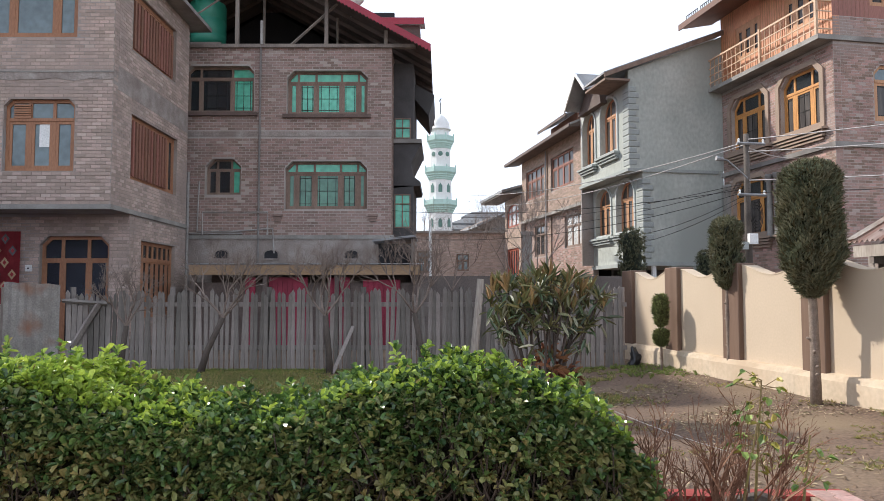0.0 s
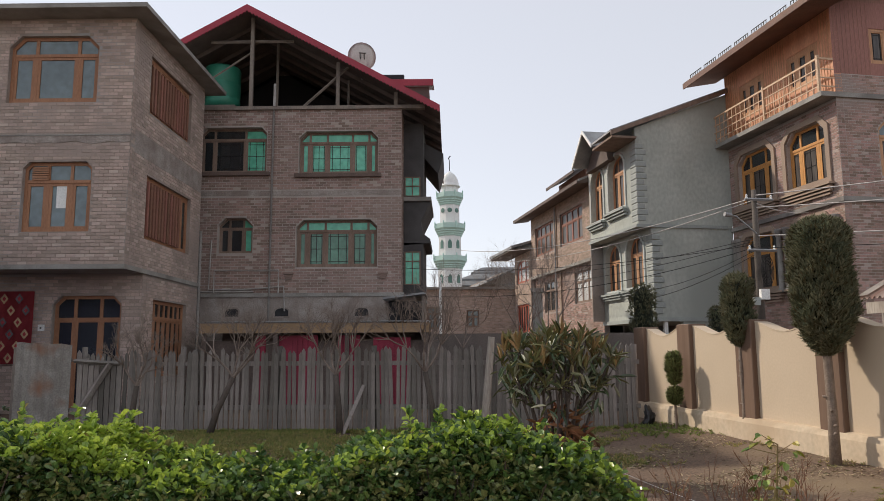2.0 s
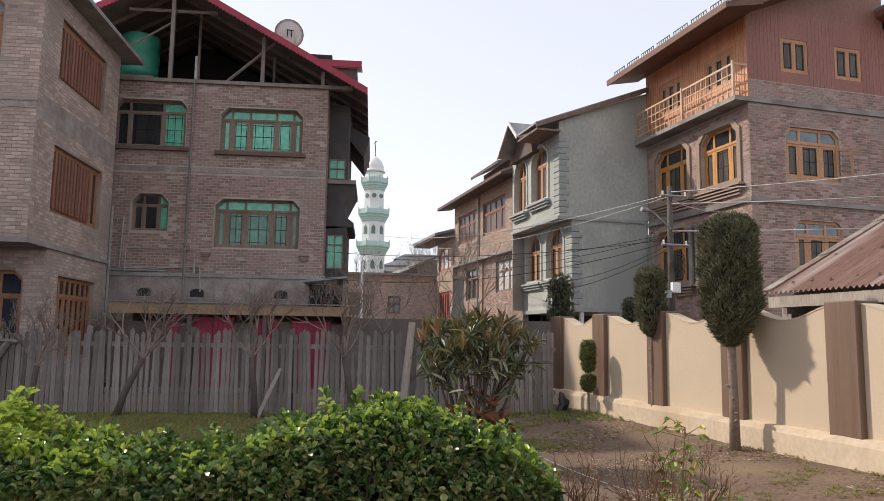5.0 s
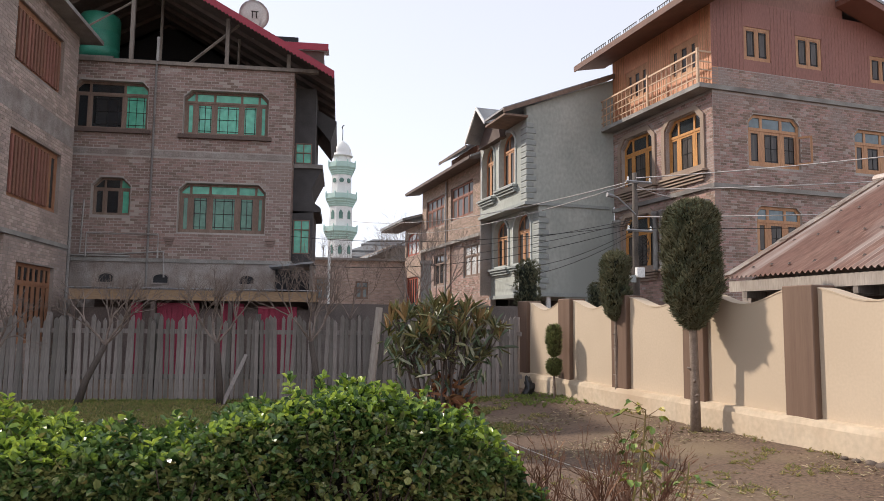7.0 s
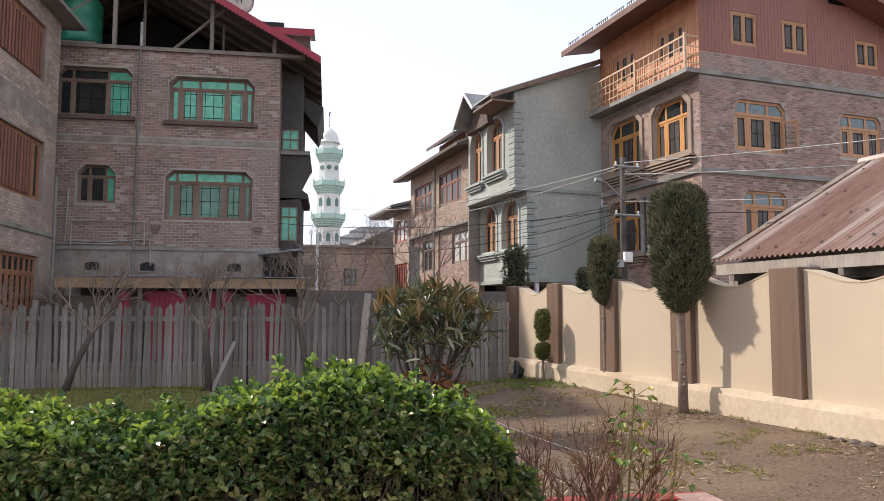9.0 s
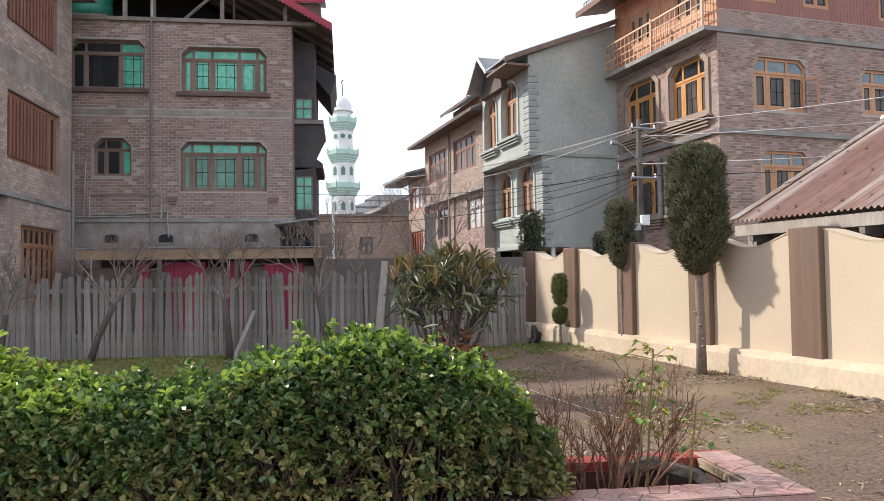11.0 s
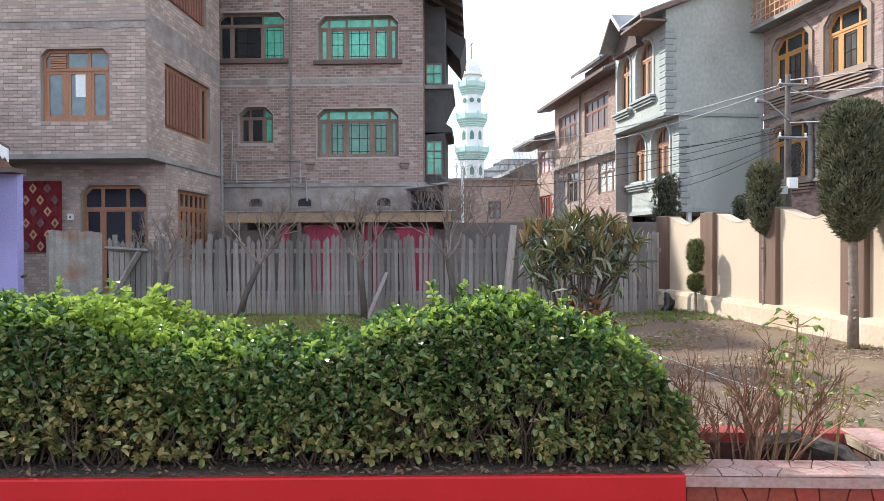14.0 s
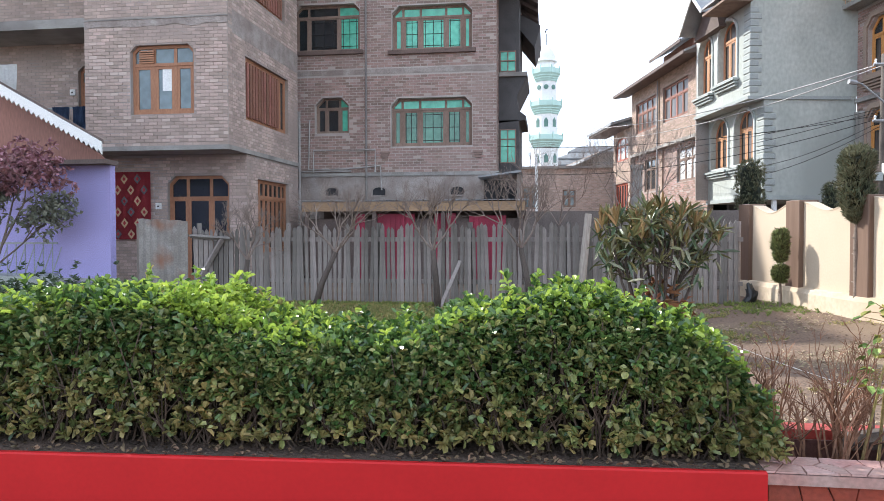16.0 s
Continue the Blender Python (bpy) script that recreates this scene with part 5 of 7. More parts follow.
SHOOT = mat("young_shoot", (0.24, 0.20, 0.06), (0.2, 0.13, 0.06), 0.6, 5, 60, 0.1)
LEAF_ROSE = mat("rose_leaf", (0.19, 0.27, 0.05), (0.13, 0.20, 0.04), 0.45, 4, 60, 0.1, vary=0.3)
LEAF_YELLOW = mat("yellow_leaf", (0.38, 0.32, 0.06), (0.30, 0.28, 0.06), 0.5, 4, 60, 0.1, vary=0.3)
build_rose_bush()


# ---- picket fence ----
def build_fence():
    root = thing("picket_fence", Matrix.Translation((-1.8, 15.0, 0)), "weathered grey wooden picket fence with uneven pickets", "fence")
    rr = random.Random(9)
    meshes = []
    for k in range(7):
        w, h = 0.066 + 0.004 * k, 1.62
        bm = bmesh.new()
        lean = rr.uniform(-0.012, 0.012)
        prism(bm, [(-w / 2, 0.02), (w / 2, 0.02), (w / 2 + lean, h - 0.07), (lean + rr.uniform(-0.015, 0.015), h), (-w / 2 + lean, h - 0.06)], -0.012, 0.012)
        meshes.append(mesh_of("picket", bm, WOOD_GREY))
    x = -7.62
    while x < 3.72:
        ob = link("picket", rr.choice(meshes), root, pose(x, 14.97 + rr.uniform(-0.008, 0.008), 0.0, rr.uniform(-0.6, 0.6), rr.uniform(-2.0, 2.0), rr.uniform(-4, 4)))
        ob.scale = (1, 1, 0.985 + 0.012 * (x + 7) / 11 * 5 + rr.uniform(-0.045, 0.04))
        x += 0.096 + rr.uniform(-0.014, 0.016)
    for z in (0.42, 1.3):
        part("rail", boxes((-7.7, 3.78, 15.0, 15.045, z, z + 0.09)), WOOD_GREY, root)
    for px in (-7.6, -5.6, -3.6, -1.6, 0.4, 2.3, 3.7):
        bm = bmesh.new()
        tube(bm, [(px, 15.1, -0.1), (px + rr.uniform(-0.03, 0.03), 15.1, 1.7)], 0.055, 8)
        part("post", bm, WOOD_GREY, root)
    # leaning post and prop
    ob = thing("leaning_post", Matrix.Translation((0.65, 14.7, 0)), "pale leaning wooden post beside the fence", "post")
    bm = bmesh.new()
    tube(bm, [(0.60, 14.75, -0.1), (0.69, 14.78, 0.9), (0.78, 14.8, 1.86)], [0.085, 0.08, 0.07], 8)
    part("pole", bm, PALE_WOOD, ob)
    ob = thing("wooden_prop", Matrix.Translation((-2.0, 14.6, 0)), "short leaning timber prop at the fence", "prop")
    bm = bmesh.new()
    beam(bm, (-2.15, 14.4, 0.0), (-1.8, 14.8, 0.9), 0.07)
    part("board", bm, WOOD_GREY, ob)


PALE_WOOD = mat("pale_old_wood", (0.42, 0.37, 0.32), (0.34, 0.29, 0.25), 0.9, 3, 40, 0.4, stretch=(1, 1, 0.15))
build_fence()


# ---- trees along the wall ----
def build_cypress(at, trunk_h, r0, crown, seed, label, n=2600, lumps=None, tint=None):
    root = thing("clipped_tree", Matrix.Translation(at), label, "tree", "clipped trees along the wall")
    rr = np.random.default_rng(seed)
    x, y, z = at
    bm = bmesh.new()
    top = crown[1]
    kn = [0.0, 0.012, -0.01, 0.008, 0.0]
    tube(bm, [(x + kn[k], y + kn[-k - 1], z - 0.08 + (top - 0.2 - z) * k / 4) for k in range(5)], [r0 * 1.25, r0, r0 * 0.92, r0 * 0.7, r0 * 0.3], 9)
    rnd = random.Random(seed)
    for k in range(7):
        zz = z + trunk_h * rnd.uniform(0.15, 0.95)
        a = rnd.uniform(0, 6.28)
        tube(bm, [(x, y, zz), (x + math.cos(a) * r0 * 1.5, y + math.sin(a) * r0 * 1.5, zz + 0.02)], [r0 * 0.45, r0 * 0.3], 6)
    part("trunk", bm, BARK_PALE, root, "knotty pale brown trunk", smooth=True)
    pts, dirs = [], []
    for (zc0, zc1, rad) in lumps or [(crown[0], crown[1], crown[2])]:
        h = zc1 - zc0
        m = int(n * (1 if not lumps else 0.5))
        t = rr.uniform(0, 1, m)
        shape = np.clip(np.minimum(1, (t / 0.3) ** 0.5) * np.minimum(1, ((1 - t) / 0.1 + 0.04) ** 0.5), 0.16, 1) * (1.0 - 0.08 * t)
        a = rr.uniform(0, math.tau, m)
        q = rad * shape * (0.72 + 0.32 * rr.uniform(0, 1, m) ** 0.5) * (1 + 0.08 * np.sin(a * 3 + t * 9) + 0.07 * np.sin(a * 7 - t * 21) + 0.05 * np.sin(a * 11 + t * 47))
        pts.append(np.stack([x + q * np.cos(a), y + q * np.sin(a), zc0 + h * t], axis=1))
        dirs.append(np.stack([np.cos(a) * 0.55 + rr.normal(size=m) * 0.25, np.sin(a) * 0.55 + rr.normal(size=m) * 0.25, 0.85 + rr.normal(size=m) * 0.25], axis=1))
        # turned solid whose near-black colour paints the shade deep in the crown
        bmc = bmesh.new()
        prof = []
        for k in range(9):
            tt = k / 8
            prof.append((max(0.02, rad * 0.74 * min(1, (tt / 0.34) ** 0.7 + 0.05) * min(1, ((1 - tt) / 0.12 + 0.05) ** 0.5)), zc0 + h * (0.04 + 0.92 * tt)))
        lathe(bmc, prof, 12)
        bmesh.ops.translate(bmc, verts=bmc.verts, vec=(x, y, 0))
        part("inner_growth", bmc, CYPRESS_SHADE, root, "near-black core painted as shaded inner foliage")
    pts, dirs = np.concatenate(pts), np.concatenate(dirs)
    ro, di = rosettes(pts, dirs, 4, 0.05, 0.01, seed + 1, (0.15, 0.7))
    v, f = leaf_cloud(ro, di, 0.10, 0.022, seed + 2, 0.2, 0.05)
    mi = (rr.uniform(0, 1, len(ro)) < 0.2).astype(np.int32)
    ob = link("crown", raw_mesh("crown", v.tolist(), f.tolist(), [tint or CYPRESS, CYP_BROWN], False, np.repeat(mi, 2)), root)
    ob["kind"] = "stuff"


CYP_LIGHT = mat("light_cypress_foliage", (0.16, 0.20, 0.07), (0.20, 0.22, 0.085), 0.75, 3, 60, 0.1, vary=0.4, through_light=0.25)
# crown shade as a colour, for the solid core only
CYPRESS_SHADE = mat("painted_cypress_shade", (0.02, 0.026, 0.014), None, 0.95, 6, 50, 0.6, dist=0.03)
CYP_BROWN = mat("brownish_cypress", (0.10, 0.085, 0.035), None, 0.8, 3, 60, 0.1, vary=0.4)
build_cypress((4.91, 9.72, 0.09), 1.5, 0.062, (1.5, 3.3, 0.365), 31, "tall clipped cypress with a dense column crown", 4800)
build_cypress((4.79, 12.3, 0.08), 1.6, 0.04, (1.62, 2.82, 0.235), 37, "slim young cypress with a small tufted crown", 1150)
build_cypress((4.16, 13.95, 0.06), 0.45, 0.025, (0.4, 1.6, 0.14), 41, "small topiary cypress with two clipped tufts", 1300, [(0.56, 0.84, 0.1), (0.92, 1.5, 0.11)], CYP_LIGHT)


# ---- broad-leaved shrub in the garden ----
def build_shrub():
    root = thing("garden_shrub", Matrix.Translation((1.28, 9.4, 0)), "large shrub with long drooping olive and bronze leaves", "shrub")
    rr = random.Random(51)
    bm = bmesh.new()
    cx, cy = 1.29, 9.4
    heads = []
    for i in range(17):
        a = i * 2.4
        q = math.sqrt((i + 0.5) / 17)
        base = Vector((cx + 0.12 * math.cos(a), cy + 0.1 * math.sin(a), -0.02))
        head = Vector((cx + 0.8 * q * math.cos(a), cy + 0.5 * q * math.sin(a), 1.8 - 0.2 * q * q + rr.uniform(-0.18, 0.08)))
        mid = base.lerp(head, 0.5) + Vector((rr.uniform(-0.06, 0.06), rr.uniform(-0.06, 0.06), 0.05))
        tube(bm, [base, mid, head], [0.024, 0.018, 0.009], 6)
        heads.append((head, 1.0))
        for k in range(rr.randint(2, 4)):
            p = base.lerp(head, rr.uniform(0.55, 0.85))
            e = p + Vector((math.cos(a) * 0.1 + rr.uniform(-0.2, 0.2), math.sin(a) * 0.1 + rr.uniform(-0.16, 0.16), rr.uniform(0.12, 0.45)))
            e.z = max(1.15, min(e.z, 1.82))
            tube(bm, [p, p.lerp(e, 0.5) + Vector((0, 0, -0.02)), e], [0.012, 0.009, 0.006], 5)
            heads.append((e, 0.75))
    part("stem_growth", bm, BARK_DARK, root, "brown woody stems")
    ro, di, mi = [], [], []
    for p, big in heads:
        fan = rr.random() < 0.75 and p.z > 1.25
        hue = rr.random()
        for k in range(17 if big == 1.0 else 11):
            a, t = k * 2.4 + rr.uniform(-0.3, 0.3), (rr.uniform(0.08, 0.8) if fan else rr.uniform(0.4, 1.8))
            ro.append(tuple(p - Vector((0, 0, rr.uniform(0.0, 0.1)))))
            di.append((math.cos(a) * math.sin(t), math.sin(a) * math.sin(t), math.cos(t)))
            u = rr.random()
            mi.append((1 if u < 0.5 + 0.3 * hue else 0) if fan and t < 0.6 and p.z > 1.4 else (0 if u < 0.62 else 3 if u < 0.82 else 2))
        for k in range(4):
            a = rr.uniform(0, 6.28)
            ro.append(tuple(p - Vector((rr.uniform(-0.04, 0.04), rr.uniform(-0.04, 0.04), rr.uniform(0.1, 0.32)))))
            di.append((math.cos(a), math.sin(a), rr.uniform(-1.3, 0.1)))
            mi.append(rr.choice((0, 3, 3, 2)))
    v, f = leaf_cloud(np.array(ro), np.array(di), 0.225, 0.046, 53, 0.2, 0.12)
    ob = link("leaves", raw_mesh("leaves", v.tolist(), f.tolist(), [SHRUB_A, SHRUB_B, SHRUB_C, SHRUB_D], False, np.repeat(mi, 2)), root)
    ob["kind"] = "stuff"
    q = np.random.default_rng(55)
    P = np.stack([1.36 + q.normal(size=26) * 0.16, 9.25 + q.normal(size=26) * 0.12, q.uniform(0.15, 0.85, 26)], axis=1)
    ro, di = rosettes(P, np.tile(np.array([0.0, -0.2, 1.0]), (26, 1)), 6, 0.08, 0.03, 56, (0.5, 2.2))
    v, f = leaf_cloud(ro, di, 0.2, 0.045, 57, 0.3, 0.35)
    ob = link("dead_foliage", raw_mesh("dead_foliage", v.tolist(), f.tolist(), [SHRUB_DEAD]), root, None, "dead russet leaves at the base")
    ob["kind"] = "stuff"


SHRUB_A = mat("olive_leaf", (0.19, 0.19, 0.075), (0.13, 0.135, 0.055), 0.4, 3, 60, 0.1, vary=0.4)
SHRUB_B = mat("bronze_leaf", (0.31, 0.215, 0.09), (0.22, 0.14, 0.062), 0.45, 3, 60, 0.1, vary=0.35)
SHRUB_DEAD = mat("russet_dead_leaf", (0.27, 0.12, 0.05), (0.19, 0.085, 0.04), 0.7, 3, 60, 0.1, vary=0.35)
SHRUB_D = mat("deep_green_leaf", (0.085, 0.125, 0.058), (0.055, 0.085, 0.04), 0.35, 3, 60, 0.1, vary=0.4, spec=0.6)
# pale leaf tone, its share paints gloss among the darker leaves
SHRUB_C = mat("pale_gloss_leaf", (0.30, 0.30, 0.20), (0.24, 0.25, 0.17), 0.5, 3, 60, 0.1, vary=0.3)
build_shrub()


# ---- bare fruit trees in front of the fence ----
def build_bare_tree(x, y, h, lean, seed, label, depth=5, r0=0.062):
    root = thing("bare_tree", Matrix.Translation((x, y, 0)), label, "tree", "leafless trees at the fence")
    rr = random.Random(seed)
    bm = bmesh.new()
    fork = Vector((x + lean, y, h * 0.42))
    tube(bm, [(x, y, -0.08), (x + lean * 0.35, y, h * 0.18), fork], [r0 * 1.2, r0, r0 * 0.85], 8)
    part("trunk", bm, BARK_DARK, root, "crooked dark trunk", smooth=True)
    bm = bmesh.new()
    for k in range(4):
        a = k * 1.7 + rr.uniform(-0.4, 0.4)
        grow(bm, fork, Vector((math.cos(a) * 0.8, math.sin(a) * 0.35, 0.9 if y < 16 else 1.5)), h * 0.22, r0 * 0.4, depth, rr, 0.4, (2, 4), 0.72, 0.71, 0.26, None, 5)
    part("crown", bm, TWIG_GREY, root, "fine grey-brown leafless branches")["kind"] = "stuff"


TWIG_GREY = mat("grey_brown_twig", (0.27, 0.215, 0.18), (0.17, 0.13, 0.11), 0.9, 6, 60, 0.3)
for bx, by, bh, bl, bs in ((-4.75, 14.35, 2.6, 0.45, 61), (-2.2, 14.4, 2.7, -0.1, 62), (-0.35, 14.5, 2.8, -0.2, 63), (-6.4, 14.6, 2.2, 0.1, 66)):
    build_bare_tree(bx, by, bh, bl, bs, "crooked leafless fruit tree against the fence")
build_bare_tree(1.6, 17.4, 4.1, 0.1, 64, "slender leafless tree behind the fence", 5, 0.04)
build_bare_tree(0.35, 17.2, 3.9, -0.12, 67, "slender leafless tree behind the fence", 5, 0.035)
build_bare_tree(2.5, 17.8, 4.3, -0.15, 65, "slender leafless tree behind the fence", 5, 0.045)


def build_cord():
    root = thing("garden_string", Matrix.Translation((1.0, 4.6, 0.8)), "thin white string tied over the planting bed", "string")
    bm = bmesh.new()
    pts = [Vector((0.72, 4.75, 0.98)).lerp(Vector((1.75, 4.3, 0.62)), t / 10) - Vector((0, 0, 0.03 * math.sin(math.pi * t / 10))) for t in range(11)]
    tube(bm, pts, 0.0016, 5)
    part("line", bm, WHITE, root)
    bm = bmesh.new()
    tube(bm, [(1.75, 4.3, 0.35), (1.75, 4.3, 0.64)], 0.008, 6)
    part("peg", bm, TIMBER, root)


build_cord()


# ---- brick row houses along the lane ----
def build_row_house():
    root = thing("row_house", LANE @ Matrix.Translation((15, 35, 0)), "tan brick row house with dark window grids and deep eave", "house")
    up, low = LANE @ pose(12.3, 0, 0, 0, 0, -90), LANE @ pose(12.5, 0, 0, 0, 0, -90)
    a, b = (-35.4, -32.2, 6.8, 8.5), (-39.7, -36.5, 6.8, 8.45)
    c, d = (-34.0, -31.6, 3.8, 5.35), (-38.8, -36.6, 3.6, 5.3)
    face(root, up, -40.5, -30.42, 5.75, 9.2, (a, b), bricks=BRICK_TAN, seed=31)
    face(root, low, -40.5, -30.42, 0, 5.6, (c, d), bricks=BRICK_RED, seed=32)
    part("floor_slab", boxes((12.2, 16, 30.42, 40.5, 5.6, 5.75)), CONCRETE, root, "", LANE)
    part("end_wall", boxes((12.55, 18, 40.3, 40.5, 0, 9.2)), MORTAR, root, "", LANE)
    part("back_wall", boxes((17.8, 18, 30.5, 40.3, 0, 10)), MORTAR, root, "", LANE)
    # near-black sheet as the shade behind the row of windows
    part("inner_room", boxes((13.4, 13.42, 30.6, 40.2, 0.1, 9.1)), PAINTED_SHADE, root, "", LANE)
    for m, o in ((up, a), (up, b)):
        window(root, m, o, (0.25, 0.5, 0.75), 0.6, WOOD_SLAT, GLASS_CURTAIN, 0.08, 0.1, sash=0.05)
    for m, o in ((low, c), (low, d)):
        window(root, m, o, (0.35, 0.68), 0.5, WOOD_OLD, GLASS_DARK if o is d else GLASS_PALE, 0.08, 0.08)
    for m, s in ((up, 36.0), (low, 36.0)):
        part("pilaster", boxes((-s - 0.12, -s + 0.12, -0.06, -0.014, 5.76 if m is up else 0, 9.1 if m is up else 5.58)), BRICK_TAN, root, "", m)
    bm = bmesh.new()
    prism(bm, [(11.5, 9.1), (15.6, 10.9), (15.6, 11.0), (11.5, 9.2)], 30.42, 41.2)
    part("roof", bm, TIN, root, "", LANE)
    bm = bmesh.new()
    prism(bm, [(11.47, 9.0), (12.3, 9.12), (12.3, 9.22), (15.6, 10.75), (15.6, 10.89), (11.47, 9.09)], 30.44, 41.15)
    part("soffit", bm, SOFFIT, root, "dark boarded soffit", LANE)
    part("fascia", boxes((11.42, 11.465, 30.42, 41.2, 9.02, 9.17)), SOFFIT, root, "", LANE)
    bm = bmesh.new()
    prism(bm, [(11.6, 9.75), (13.5, 10.7), (13.5, 10.78), (11.6, 9.83)], 31.2, 35.3)
    part("upper_roof", bm, TIN, root, "", LANE)
    part("upper_fascia", boxes((11.56, 11.6, 31.2, 35.3, 9.7, 9.84)), SOFFIT, root, "", LANE)
    part("upper_wall", boxes((12.2, 13.4, 31.4, 35.1, 9.3, 9.95)), WOOD_SLAT, root, "", LANE)
    bm = bmesh.new()
    tube(bm, [(12.22, 36.0, 0), (12.22, 36.0, 9.0)], 0.04, 6)
    part("pipe", bm, TIN, root, "", LANE)

    far = thing("row_house", LANE @ Matrix.Translation((14, 43, 0)), "small brick house with arched red window and tin eave", "house")
    m = LANE @ pose(12.25, 0, 0, 0, 0, -90)
    o1, o2 = (-43.6, -41.0, 5.6, 7.0, "arch", 0.5), (-43.6, -41.0, 2.6, 4.3)
    face(far, m, -44.0, -40.55, 0, 7.5, (o1, o2), bricks=BRICK_TAN, seed=33)
    window(far, m, o1, (0.3, 0.66), 0.5, WOOD_RED2, GLASS_PALE, 0.08, 0.09)
    window(far, m, o2, (0.2, 0.4, 0.6, 0.8), None, WOOD_RED2, GLASS_DARK, 0.08, 0.09)
    bm = bmesh.new()
    prism(bm, [(11.1, 7.45), (15, 8.6), (15, 8.72), (11.1, 7.6)], 40.52, 46)
    part("roof", bm, TIN, far, "", LANE)
    part("eave_soffit", boxes((11.15, 12.3, 40.53, 45.9, 7.35, 7.44)), SOFFIT, far, "", LANE)
    part("end_wall", boxes((12.5, 16, 43.8, 44.0, 0, 7.4)), MORTAR, far, "", LANE)
    part("back_wall", boxes((15.8, 16, 40.6, 43.8, 0, 7.4)), MORTAR, far, "", LANE)
    # room shade as a dark sheet
    part("inner_room", boxes((13.2, 13.22, 40.7, 43.8, 0.1, 7.3)), PAINTED_SHADE, far, "", LANE)

    last = thing("row_house", LANE @ Matrix.Translation((14, 50, 0)), "low weathered house with sloping tin roof", "house")
    m = LANE @ pose(11.9, 0, 0, 0, 0, -90)
    o1, o2 = (-49.4, -47.8, 4.6, 6.0), (-53.2, -51.4, 4.6, 6.0)
    face(last, m, -56, -46.1, 0, 6.6, (o1, o2), wall_mat=MORTAR)
    for o in (o1, o2):
        window(last, m, o, (0.5,), 0.4, WOOD_OLD, GLASS_PALE, 0.08, 0.1)
    bm = bmesh.new()
    prism(bm, [(10.9, 5.95), (14.5, 7.5), (14.5, 7.62), (10.9, 6.1)], 46.05, 56.5)
    part("roof", bm, TIN, last, "", LANE)
    part("end_wall", boxes((12.15, 15, 46.1, 46.3, 0, 6.6)), MORTAR, last, "", LANE)
    part("end_wall", boxes((12.15, 15, 55.8, 56, 0, 6.6)), MORTAR, last, "", LANE)
    # dark sheet painted as the unlit inside
    part("inner_room", boxes((12.8, 12.82, 46.4, 55.8, 0.1, 6.5)), PAINTED_SHADE, last, "", LANE)


GLASS_PALE = mat("curtained_glass", (0.62, 0.62, 0.60), (0.5, 0.5, 0.5), 0.15, 0.7, 5, 0.02, spec=0.6)
WOOD_RED2 = mat("red_window_wood", (0.40, 0.10, 0.06), (0.34, 0.085, 0.05), 0.6, 4, 50, 0.2)
build_row_house()


